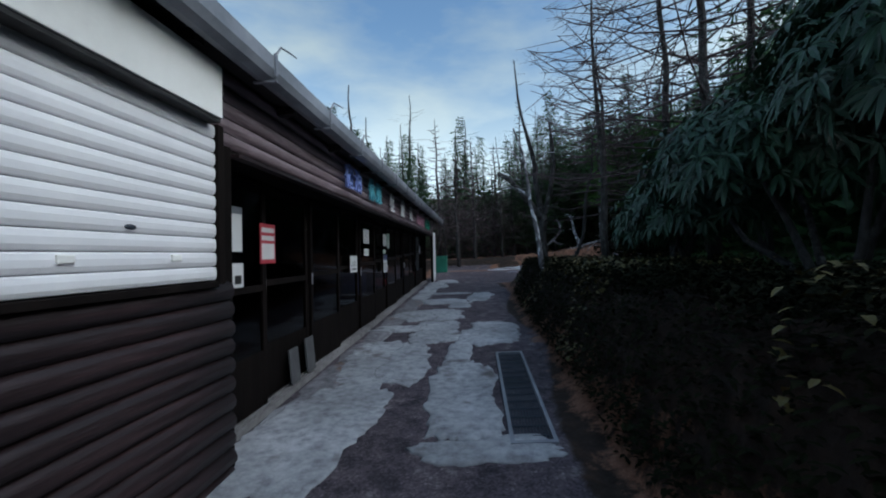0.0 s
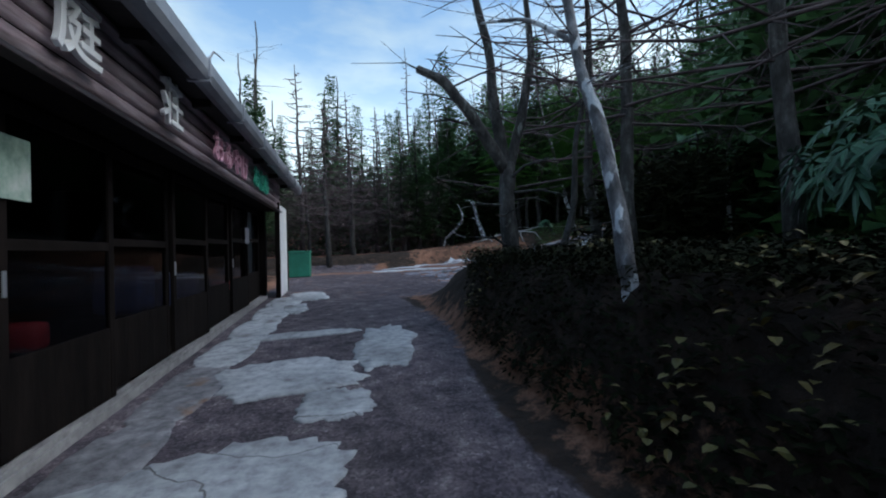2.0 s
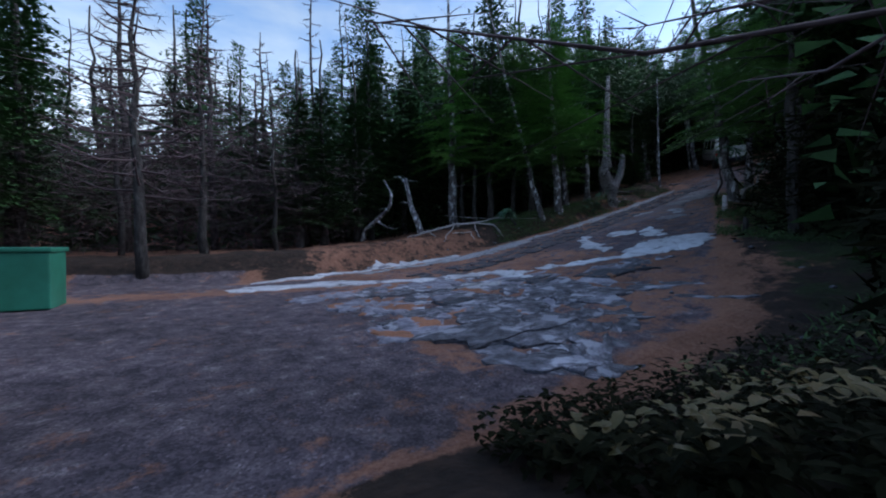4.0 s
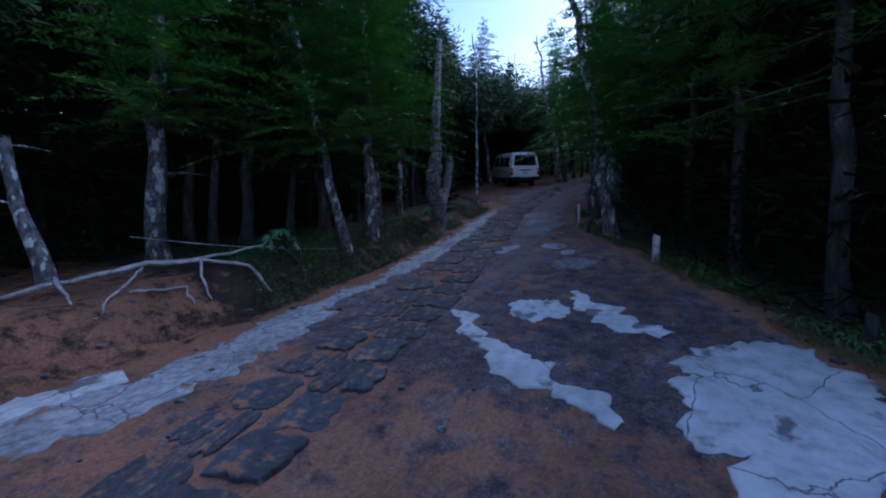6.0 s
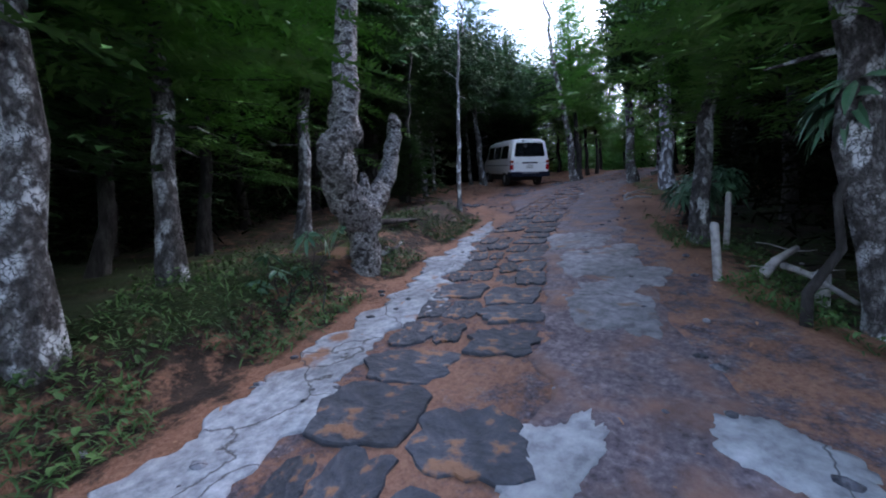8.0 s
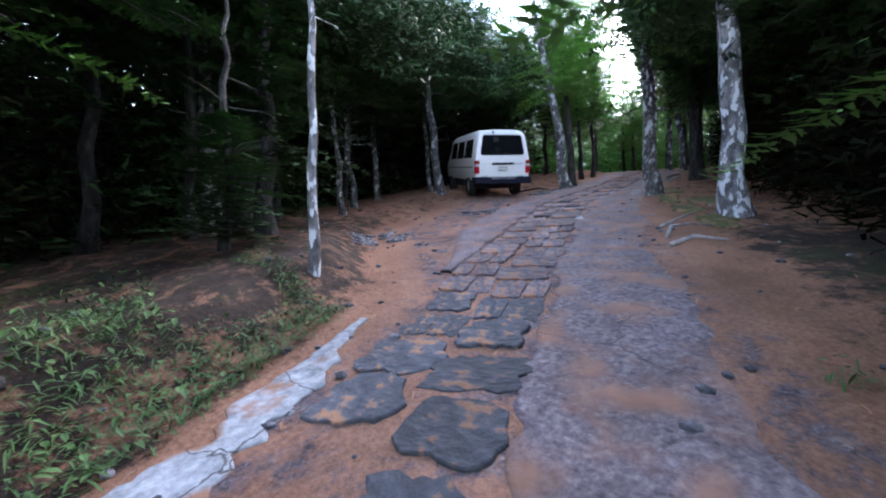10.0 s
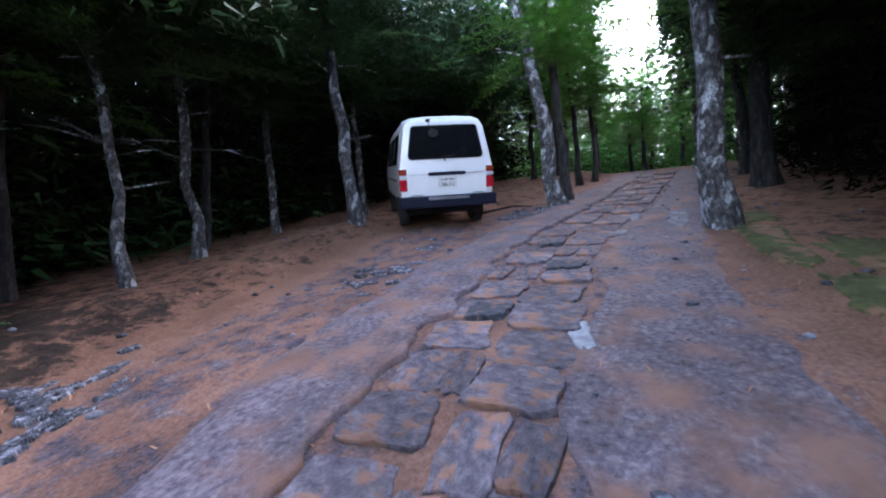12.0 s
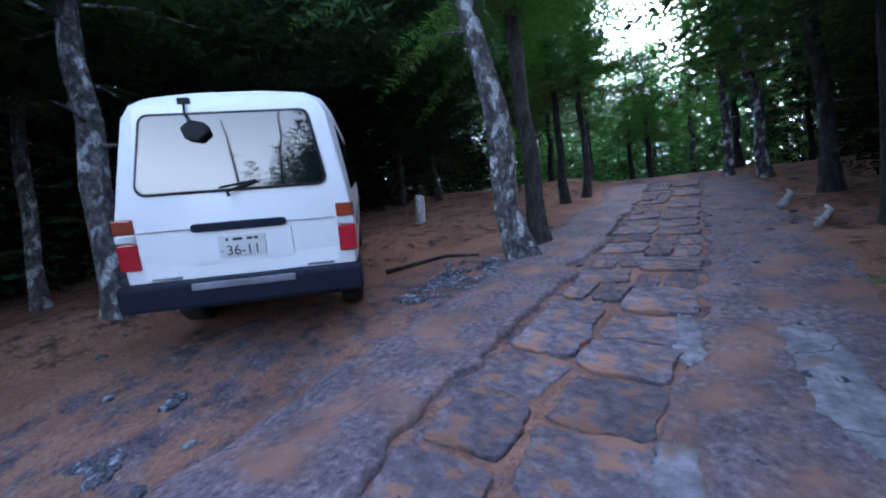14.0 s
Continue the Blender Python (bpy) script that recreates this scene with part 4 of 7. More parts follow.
def sprays(rng, base, direction, length, tris, size=0.2, step=0.10, droop=0.25, width=0.045):
    """Fans of narrow needle tufts along one bough."""
    d = np.array(direction, float)
    d /= np.linalg.norm(d)
    side = np.cross(d, (0, 0, 1.0))
    side /= np.linalg.norm(side) + 1e-6
    k = max(3, int(length / step))
    for i in range(k):
        t = (i + 0.5 + rng.uniform(-0.4, 0.4)) / k
        c = np.array(base) + d * length * t + np.array((0, 0, -droop * length * t * t))
        tw = size * (1.15 - 0.75 * t) * rng.uniform(0.7, 1.3)
        for s in (-1, 1):
            out = side * s + d * rng.uniform(0.3, 0.9) + np.array((0, 0, rng.uniform(-0.45, 0.25)))
            out /= np.linalg.norm(out)
            up = np.cross(out, d)
            for j in range(3):
                o = c + out * tw * j * 0.3
                e = o + (out + d * rng.uniform(-0.5, 0.5) + up * rng.uniform(-0.35, 0.35)) * tw * rng.uniform(0.45, 0.75)
                w = np.cross(e - o, (rng.uniform(-0.5, 0.5), rng.uniform(-0.5, 0.5), 1.0))
                w *= width / (np.linalg.norm(w) + 1e-6) * rng.uniform(0.7, 1.3)
                tris.append((o - w, o + w, e))


def fir_crown(seed, z0, z1, rmax, boughs, size=0.24, step=0.11, width=0.034):
    rng = random.Random(seed)
    tris = []
    for i in range(boughs):
        t = (i + rng.random()) / boughs
        z = z0 + (z1 - z0) * t ** 1.15
        L = (rmax * (1 - t) ** 0.75 + 0.15) * rng.uniform(0.45, 1.15)
        a = i * 2.4 + rng.uniform(-0.5, 0.5)
        sprays(rng, (0, 0, z), (math.cos(a), math.sin(a), rng.uniform(-0.1, 0.25)), L, tris, size, step, 0.25, width)
    return tris


CROWNS = [quads_mesh("crown", fir_crown(40 + i, z0, z1, r, n), m) for i, (z0, z1, r, n, m) in enumerate((
    (1.6, 7.5, 1.9, 130, M_FIR), (2.0, 8.5, 2.1, 135, M_FIR), (2.4, 9.0, 2.0, 130, M_FIR), (1.0, 6.0, 1.6, 120, M_FIR), (2.6, 8.5, 2.2, 130, M_FIR_BRIGHT_LIT), (0.3, 3.2, 0.95, 80, M_FIR)))]
CROWN_LOW = [quads_mesh("crown", fir_crown(91 + i, z0, 6.5, 1.9, n, 0.20, 0.045, 0.017), m) for i, (z0, n, m) in enumerate(((1.75, 95, M_FIR_BRIGHT_LIT), (2.1, 100, M_FIR_BRIGHT_LIT)))]
CROWN_FINE = [quads_mesh("crown", fir_crown(70 + i, z0, 8.6, r, n, 0.20, 0.05, 0.016), m) for i, (z0, r, n, m) in enumerate(((2.6, 1.9, 100, M_FIR), (3.0, 2.1, 100, M_FIR), (2.8, 2.2, 100, M_FIR_BRIGHT_LIT)))]


def stub_branches(bm, rng, pts, radii, count, lo, hi, reach):
    """Bare dead twigs off a trunk."""
    for _ in range(count):
        t = rng.uniform(lo, hi) * (len(pts) - 1)
        i = min(int(t), len(pts) - 2)
        p = Vector(pts[i]).lerp(Vector(pts[i + 1]), t - i)
        a = rng.uniform(0, 2 * math.pi)
        L = reach * rng.uniform(0.3, 1.0)
        r = radii[i] * rng.uniform(0.13, 0.26)
        q = p + Vector((math.cos(a), math.sin(a), rng.uniform(-0.15, 0.35))) * L
        m = p.lerp(q, 0.5) + Vector((rng.uniform(-1, 1), rng.uniform(-1, 1), rng.uniform(-0.3, 1))) * L * 0.10
        tube(bm, [p, m, q], [r, r * 0.7, r * 0.25], 5, cap=False)
        if L > 0.5:
            q2 = m + Vector((math.cos(a + 0.7), math.sin(a + 0.7), 0.2)) * L * 0.4
            tube(bm, [m, q2], [r * 0.5, r * 0.2], 4, cap=False)


def trunk_mesh(seed, top, r, bark, wob=0.05, twigs=14, reach=0.8, flare=1.7, lo=0.15, sides=12):
    """A trunk from the origin to top, with root flare, wander and bare twigs."""
    rng = random.Random(seed)
    n = 14
    pts = bend((0, 0, 0), top, n, wob, rng)
    pts = [Vector((0, 0, -0.25))] + [pts[0]] + [pts[0].lerp(pts[1], 0.35)] + pts[1:]
    radii = [r * flare * 1.15, r * flare, r * 1.15] + [r * (1 - 0.8 * i / n) for i in range(1, n + 1)]
    bm = bmesh.new()
    tube(bm, pts, radii, sides, 0.28, seed * 0.37)
    stub_branches(bm, rng, pts[2:], radii[2:], twigs, lo, 0.9, reach)
    return finish(bm, "trunk", bark)


def tree(x, y, top, r, bark, crown=None, seed=1, label="slender fir with grey lichen-covered bark and dark needles", group="forest trees", twigs=14, reach=0.8, wob=0.05, crown_scale=1.0, flare=1.35, dz=0.0, lo=0.15):
    ob = thing("tree", label, "tree", pose(x, y, surface(x, y) + dz), group)
    t = new("trunk", trunk_mesh(seed, top, r, bark, wob, twigs, reach, flare, lo))
    t.parent = ob
    if crown is not None:
        c = new("crown", crown)
        c.parent = ob
        k = top[2] / 8.0
        c.matrix_local = Matrix(((1, 0, top[0] / top[2], 0), (0, 1, top[1] / top[2], 0), (0, 0, 1, 0), (0, 0, 0, 1))) @ Matrix.Rotation(seed * 1.7, 4, "Z") @ Matrix.Diagonal((crown_scale, crown_scale, crown_scale * k, 1))
    return ob


PALE = "lichen-whitened conifer trunk beside the forest track"


def lean(h, left, fwd=0.0):
    """The top of a trunk of height h that leans to the track's left and along it."""
    return (h * (-0.5 * left + 0.86 * fwd), h * (0.86 * left + 0.5 * fwd), h)


tree(7.48, 22.9, lean(7.5, 0.04), 0.14, M_BARK, CROWN_LOW[1], 1, PALE, twigs=30, reach=1.2)
tree(9.42, 21.1, lean(7.0, 0.27), 0.075, M_BARK, CROWN_LOW[0], 2, PALE, twigs=20, reach=0.6, wob=0.035)
tree(10.25, 21.32, lean(7.5, 0.06), 0.105, M_BARK, CROWN_LOW[1], 3, PALE, twigs=14)
tree(11.20, 22.05, lean(6.5, 0.10), 0.09, M_BARK, CROWN_LOW[0], 4, PALE, twigs=10)
tree(13.5, 23.4, lean(8, 0.02), 0.10, M_BARK, CROWN_LOW[1], 6, PALE, twigs=8)
tree(16.70, 22.70, lean(4.4, 0.03), 0.05, M_BARK_PALE, None, 7, "bare pale dead trunk beside the track", twigs=3, wob=0.02, flare=1.1)
tree(17.8, 24.9, lean(7, 0.03), 0.12, M_BARK_DARK, CROWNS[3], 8)
tree(16.6, 23.9, lean(3.4, 0.02), 0.05, M_BARK_DARK, CROWNS[5], 9, "young fir with low green boughs")
tree(12.75, 17.72, lean(7, 0.19), 0.115, M_BARK, CROWN_LOW[0], 10, PALE, twigs=14, reach=0.5, wob=0.07)
tree(15.1, 18.62, lean(6.5, -0.02), 0.10, M_BARK, CROWN_LOW[0], 11, PALE, twigs=20, wob=0.11)
tree(19.1, 27.2, lean(8.5, 0.05), 0.32, M_BARK_DARK, CROWNS[1], 12, "old thick conifer with flared roots and dark bark", flare=1.9, twigs=18)
tree(18.3, 27.0, lean(8.5, 0.10), 0.20, M_BARK, None, 13, "conifer trunk leaning beside the old tree", twigs=12)
tree(20.7, 26.3, lean(7.5, 0.14), 0.065, M_BARK, CROWN_FINE[0], 14, twigs=22, reach=1.2)
tree(21.97, 27.2, lean(8, 0.12), 0.085, M_BARK, CROWN_FINE[1], 15, twigs=24, reach=1.3)
tree(24.1, 28.2, lean(8, 0.08), 0.085, M_BARK, CROWN_FINE[0], 16, twigs=24, reach=1.3)
tree(24.0, 25.85, lean(8, 0.15), 0.12, M_BARK, CROWN_FINE[1], 17, "lichen-spotted fir trunk beside the van", twigs=18, reach=1.4)
tree(26.2, 27.6, lean(8, 0.10), 0.08, M_BARK, CROWN_FINE[0], 18, twigs=16)
tree(26.75, 23.02, lean(8, 0.19), 0.16, M_BARK, CROWN_FINE[2], 19, "crooked grey trunk with knots beside the track", twigs=20, wob=0.13)
tree(27.35, 22.98, lean(8, 0.10), 0.12, M_BARK_DARK, CROWN_FINE[2], 20, twigs=10)
tree(31.0, 23.5, lean(7, 0.10), 0.09, M_BARK_DARK, CROWNS[4], 21)
tree(31.6, 23.2, lean(7, 0.03), 0.08, M_BARK_DARK, CROWNS[4], 22)
tree(24.0, 20.47, lean(8, 0.10), 0.155, M_BARK, CROWN_FINE[2], 23, "stout grey trunk with dark scars beside the track", twigs=8, reach=0.5, flare=1.2)
tree(20.95, 19.3, lean(8, 0.05), 0.16, M_BARK_PALE, CROWN_FINE[0], 24, PALE, twigs=6)
tree(27.6, 19.6, lean(8, 0.05), 0.18, M_BARK_DARK, CROWNS[1], 25)
tree(29.6, 19.7, lean(7.5, 0.08), 0.11, M_BARK_DARK, CROWNS[4], 26)
tree(32.2, 20.0, lean(7.5, 0.12), 0.11, M_BARK, CROWNS[4], 27)
tree(33.1, 20.5, lean(7.5, 0.05), 0.10, M_BARK, CROWNS[4], 28)


for i, (x, y, h, sc) in enumerate(((35.4, 23.8, 4.8, 1.0), (36.6, 22.2, 4.0, 1.0), (35.2, 24.9, 5.6, 1.1), (38.8, 22.9, 4.8, 1.1), (36.0, 20.0, 5.4, 1.1), (33.2, 24.8, 5.4, 1.0))):
    tree(x, y, lean(h, 0.03), 0.10, M_BARK_DARK, CROWN_FINE[2], 140 + i, "fir with fresh green needles, brightened as lit, at the end of the track", twigs=10, crown_scale=sc)


def limb_tree(name, label, x, y, limbs, bark, seed, sides=14, rough=0.25, twigs=(), crown=None):
    """A crooked tree from limbs given as lists of (x, y, z, radius) about its foot."""
    rng = random.Random(seed)
    ob = thing(name, label, "tree", pose(x, y, surface(x, y)))
    for i, lb in enumerate(limbs):
        bm = bmesh.new()
        pts, radii = [], []
        for a, b in zip(lb, lb[1:]):
            for k in range(4):
                t = k / 4
                pts.append(Vector(a[:3]).lerp(Vector(b[:3]), t))
                radii.append(a[3] + (b[3] - a[3]) * t)
        pts.append(Vector(lb[-1][:3]))
        radii.append(lb[-1][3])
        sm = [pts[0]] + [(pts[j - 1] + pts[j] * 2 + pts[j + 1]) / 4 for j in range(1, len(pts) - 1)] + [pts[-1]]
        sm = [p + Vector((rng.uniform(-1, 1), rng.uniform(-1, 1), 0)) * radii[j] * 0.12 for j, p in enumerate(sm)]
        tube(bm, sm, radii, sides, rough, seed + i * 3.1)
        t = new("trunk" if i == 0 else "limb", finish(bm, "limb", bark))
        t.parent = ob
        for _ in range(twigs[0] if twigs else 0):
            bm = bmesh.new()
            stub_branches(bm, rng, sm, radii, 1, 0.2, 1.0, twigs[1])
            part("branch", bm, bark, ob, shade=True)
    if crown is not None:
        c = new("crown", crown)
        c.parent = ob
    return ob


# forked tree: u is along the track's left, f along the track
def uf(u, f, z, r):
    return (-0.5 * u + 0.86 * f, 0.86 * u + 0.5 * f, z, r)


limb_tree("forked_tree", "old forked tree with rough grey bark and curved limbs", 12.85, 21.62, [
    [uf(0, 0, -0.3, 0.21), uf(0, 0, 0.0, 0.175), uf(0.0, 0, 0.3, 0.155), uf(0.03, -0.06, 0.62, 0.19)],
    [uf(0.03, -0.08, 0.50, 0.17), uf(0.11, -0.40, 0.72, 0.17), uf(0.14, -0.64, 0.98, 0.16), uf(0.12, -0.66, 1.12, 0.145), uf(0.08, -0.57, 1.25, 0.135), uf(0.08, -0.56, 1.7, 0.12), uf(0.10, -0.56, 2.3, 0.10), uf(0.06, -0.48, 4.2, 0.06)],
    [uf(0.0, 0.04, 0.55, 0.15), uf(-0.07, 0.26, 0.80, 0.125), uf(-0.13, 0.46, 1.02, 0.11), uf(-0.18, 0.58, 1.35, 0.095), uf(-0.19, 0.60, 1.72, 0.08), uf(-0.18, 0.57, 1.80, 0.05)],
    [uf(0.02, 0.08, 0.72, 0.06), uf(0.04, 0.10, 0.92, 0.05), uf(0.06, 0.12, 1.02, 0.03)],
], M_BARK_PLATE, 5, 20, 0.34)
limb_tree("slanted_tree", "slanted broken trunk with pale bare wood", 6.23, 22.5, [
    [uf(0, 0, -0.2, 0.12), uf(0, 0, 0.0, 0.10), uf(0.45, 0, 0.9, 0.07), uf(0.62, 0, 1.65, 0.055)],
    [uf(0.60, 0, 1.5, 0.035), uf(0.9, 0, 1.75, 0.025), uf(1.15, 0, 1.7, 0.012)],
], M_BARK_PALE, 31, 9, 0.2, (4, 0.4))
limb_tree("crooked_shrub_trunk", "low crooked bare trunk on the needle bank", 4.9, 22.6, [
    [uf(0.6, 0, -0.2, 0.07), uf(0.45, 0, 0.35, 0.06), uf(0.0, 0, 0.6, 0.055), uf(-0.5, 0, 0.95, 0.045), uf(-0.55, 0, 1.3, 0.03), uf(-0.2, 0.1, 1.7, 0.015)],
    [uf(0.0, 0, 0.6, 0.03), uf(-0.4, 0, 0.4, 0.02), uf(-0.7, 0, 0.35, 0.01)],
], M_BARK_PALE, 33, 8, 0.2, (4, 0.5))
# bare roots on the bank
rng = random.Random(5)
roots = thing("bare_roots", "tangle of bleached bare roots on the needle bank", "roots")


def root(pts, r):
    bm = bmesh.new()
    p = [Vector((x, y, surface(x, y) + z)) for x, y, z in pts]
    q = []
    for a, b in zip(p, p[1:]):
        for t in range(3):
            q.append(a.lerp(b, t / 3) + Vector((rng.uniform(-0.02, 0.02), rng.uniform(-0.02, 0.02), rng.uniform(-0.015, 0.02))))
    q.append(p[-1])
    tube(bm, q, [0.72 * r * (1 - 0.55 * t / len(q)) * rng.uniform(0.8, 1.2) for t in range(len(q))], 7, 0.3, r * 90)
    part("root", bm, M_DEADWOOD, roots, shade=True)


root([(5.7, 22.0, 0.02), (6.2, 21.75, 0.13), (6.8, 21.55, 0.16), (7.3, 21.35, 0.15), (7.75, 21.05, 0.10), (7.9, 20.8, -0.03)], 0.045)
root([(6.3, 21.95, 0.10), (6.9, 21.75, 0.17), (7.6, 21.6, 0.14), (8.2, 21.5, 0.10), (8.6, 21.35, 0.02)], 0.036)
root([(6.1, 21.78, 0.12), (6.1, 21.45, 0.06), (6.05, 21.1, -0.03)], 0.028)
root([(6.75, 21.55, 0.14), (6.6, 21.25, 0.10), (6.3, 21.05, 0.03), (6.2, 20.95, -0.03)], 0.022)
root([(7.3, 21.35, 0.14), (7.15, 21.05, 0.09), (7.2, 20.85, -0.02)], 0.024)
root([(6.5, 21.1, 0.02), (6.65, 21.0, 0.10), (6.95, 20.95, 0.08), (7.0, 20.85, -0.02)], 0.02)
root([(5.75, 21.9, 0.06), (5.55, 21.55, 0.09), (5.3, 21.3, -0.02)], 0.022)

# birch on the bank and the many-stemmed tree
limb_tree("birch", "pale flaking birch trunk on the bank", 2.12, 8.36, [
    [(0.02, 0, -0.3, 0.065), (0.0, 0, 0.0, 0.045), (-0.03, 0.05, 0.45, 0.042), (-0.08, 0.10, 0.85, 0.035), (-0.15, 0.16, 1.15, 0.029), (-0.18, 0.24, 1.6, 0.026), (-0.24, 0.3, 2.1, 0.020), (-0.40, 0.4, 2.6, 0.013)],
    [(-0.15, 0.2, 1.3, 0.017), (-0.35, 0.35, 1.5, 0.012), (-0.6, 0.45, 1.5, 0.006)],
    [(-0.2, 0.3, 1.9, 0.014), (-0.5, 0.25, 2.2, 0.010), (-0.85, 0.4, 2.25, 0.005)],
], M_BARK_PALE, 51, 12, 0.25, (9, 0.8))
limb_tree("many_stemmed_tree", "dark many-stemmed tree with spreading bare limbs", 2.6, 11.0, [
    [(0, 0, -0.3, 0.124), (0, 0, 0.0, 0.105), (-0.05, 0, 0.6, 0.093), (-0.02, 0.05, 1.2, 0.093)],
    [(-0.02, 0.05, 1.1, 0.074), (-0.5, -0.1, 1.7, 0.062), (-0.8, -0.1, 2.05, 0.053), (-1.06, 0.05, 2.22, 0.043)],
    [(-0.02, 0.05, 1.1, 0.074), (-0.15, 0.1, 1.8, 0.062), (-0.2, 0.1, 2.6, 0.050), (-0.5, 0.2, 3.8, 0.031), (-0.6, 0.2, 5.0, 0.012)],
    [(0, 0.05, 1.1, 0.062), (0.15, 0.0, 1.7, 0.053), (0.25, -0.1, 2.4, 0.043), (0.15, -0.1, 3.4, 0.025)],
    [(0.5, 0.1, -0.1, 0.056), (0.8, 0.2, 0.3, 0.043), (1.0, 0.3, 0.8, 0.040), (1.05, 0.35, 1.6, 0.034), (1.2, 0.3, 2.2, 0.025), (1.25, 0.3, 3.3, 0.012)],
], M_BARK_DARK, 52, 12, 0.25, (9, 1.0))


def larch(x, y, h, r, seed, label="bare larch with fine drooping twigs", spread=1.3, count=46, lo=0.25):
    """A leafless larch: a straight stem and many fine side twigs."""
    rng = random.Random(seed)
    ob = thing("larch", label, "tree", pose(x, y, height(x, y)), "bare larches")
    bm = bmesh.new()
    pts = bend((0, 0, -0.2), (-0.03 * h, 0.01 * h, h), 8, 0.06, rng)
    tube(bm, pts, [r * (1 - 0.9 * i / 8) for i in range(9)], 8, 0.15, seed)
    t = new("trunk", finish(bm, "trunk", M_BARK_DARK))
    t.parent = ob
    bm = bmesh.new()
    for i in range(count):
        k = lo + (0.97 - lo) * i / count
        p = Vector((-0.03 * h * k, 0.01 * h * k, h * k))
        a = i * 2.4 + rng.uniform(-0.4, 0.4)
        L = spread * (1.05 - k) ** 0.7 * rng.uniform(0.6, 1.15)
        d = Vector((math.cos(a), math.sin(a), rng.uniform(-0.05, 0.3)))
        q = p + d * L
        m = p.lerp(q, 0.5) + Vector((0, 0, -0.08 * L))
        tube(bm, [p, m, q], [r * 0.20, r * 0.14, 0.004], 4, cap=False)
        for _ in range(10):
            s = rng.uniform(0.25, 1)
            b0 = p.lerp(m, s * 2) if s < 0.5 else m.lerp(q, s * 2 - 1)
            b1 = b0 + Vector((rng.uniform(-1, 1), rng.uniform(-1, 1), rng.uniform(-0.7, 0.35))) * L * 0.32
            tube(bm, [b0, b1], [r * 0.06 + 0.002, 0.002], 3, cap=False)
    t = new("twig_spray", finish(bm, "twig_spray", M_TWIG))
    t.parent = ob
    tagged(t, kind="stuff")
    return ob


for i, (x, y, h, r, sp) in enumerate(((-1.1, 24.8, 8.2, 0.13, 1.5), (0.93, 24.0, 6.8, 0.11, 1.3), (2.3, 26.0, 6.9, 0.12, 1.2), (4.1, 27.5, 10.5, 0.10, 0.9), (5.0, 26.5, 9.0, 0.09, 0.8), (0.19, 19.5, 5.0, 0.10, 1.7), (0.95, 20.8, 4.2, 0.09, 1.5), (2.3, 15.6 + 6, 4.0, 0.06, 1.5), (-0.6, 21.8, 4.3, 0.07, 1.8), (3.3, 24.2, 5.0, 0.08, 1.8))):
    larch(x, y, h, r, 60 + i, spread=sp)
for i, (x, y, h, r, sp) in enumerate(((5.0, 8.4, 8.5, 0.11, 3.8), (4.9, 9.6, 8.0, 0.10, 3.6), (3.9, 10.6, 7.0, 0.09, 3.4), (6.2, 9.0, 8.0, 0.12, 3.2), (4.4, 12.0, 6.0, 0.09, 3.0))):
    larch(x, y, h, r, 80 + i, "bare larch on the bank with long spreading boughs", sp, 52, 0.22)
for i, (x, y, h, k) in enumerate(((-2.3, 22.5, 7.4, 3), (-0.1, 26.0, 7.2, 3), (1.6, 27.5, 6.6, 3), (2.9, 22.6, 5.0, 5), (3.6, 23.2, 5.6, 3), (4.6, 23.6, 5.4, 3), (5.4, 24.8, 6.8, 0), (2.0, 24.5, 5.0, 3), (6.8, 25.4, 6.5, 0), (8.6, 24.4, 6.5, 1))):
    tree(x, y, (-0.02 * h, 0, h), 0.09, M_BARK_DARK, CROWNS[k] if k != 5 else CROWNS[3], 100 + i, "dark fir rising above the forest edge", "forest trees", 10, 0.6)

def bough_fir(x, y, h, r, facing, count, zlo, zhi, reach, seed, material):
    """A fir of the forest edge whose long flat boughs reach out over the verge."""
    rng = random.Random(seed)
    ob = thing("edge_fir", "fir with long flat green boughs over the verge", "tree", pose(x, y, surface(x, y)), "edge firs")
    t = new("trunk", trunk_mesh(seed, (rng.uniform(-0.3, 0.3), rng.uniform(-0.3, 0.3), h), r, M_BARK_DARK, 0.05, 10, 0.6, 1.3))
    t.parent = ob
    for i in range(count):
        z = zlo + (zhi - zlo) * (i + rng.uniform(0.1, 0.9)) / count
        a = radians(facing + rng.uniform(-75, 75))
        d = Vector((math.cos(a), math.sin(a), rng.uniform(-0.06, 0.12)))
        L = reach * rng.uniform(0.7, 1.15)
        tris = []
        sprays(rng, (0, 0, z), d, L, tris, 0.22, 0.05, 0.10, 0.010)
        for _ in range(7):
            k = rng.uniform(0.25, 0.9)
            b = Vector((0, 0, z)) + d * L * k + Vector((0, 0, -0.10 * L * k * k))
            q = a + rng.choice((-1, 1)) * rng.uniform(0.6, 1.1)
            sprays(rng, tuple(b), (math.cos(q), math.sin(q), rng.uniform(-0.12, 0.05)), L * 0.42 * (1.2 - k), tris, 0.15, 0.035, 0.12, 0.009)
        c = new("bough", quads_mesh("bough", tris, material))
        c.parent = ob
        bm = bmesh.new()
        tube(bm, [(0, 0, z), tuple(Vector((0, 0, z)) + d * L * 0.5 + Vector((0, 0, -0.025 * L))), tuple(Vector((0, 0, z)) + d * L + Vector((0, 0, -0.10 * L)))], [0.018, 0.011, 0.003], 5, cap=False)
        part("bough_stem", bm, M_BARK_DARK, ob, shade=True)
    return ob


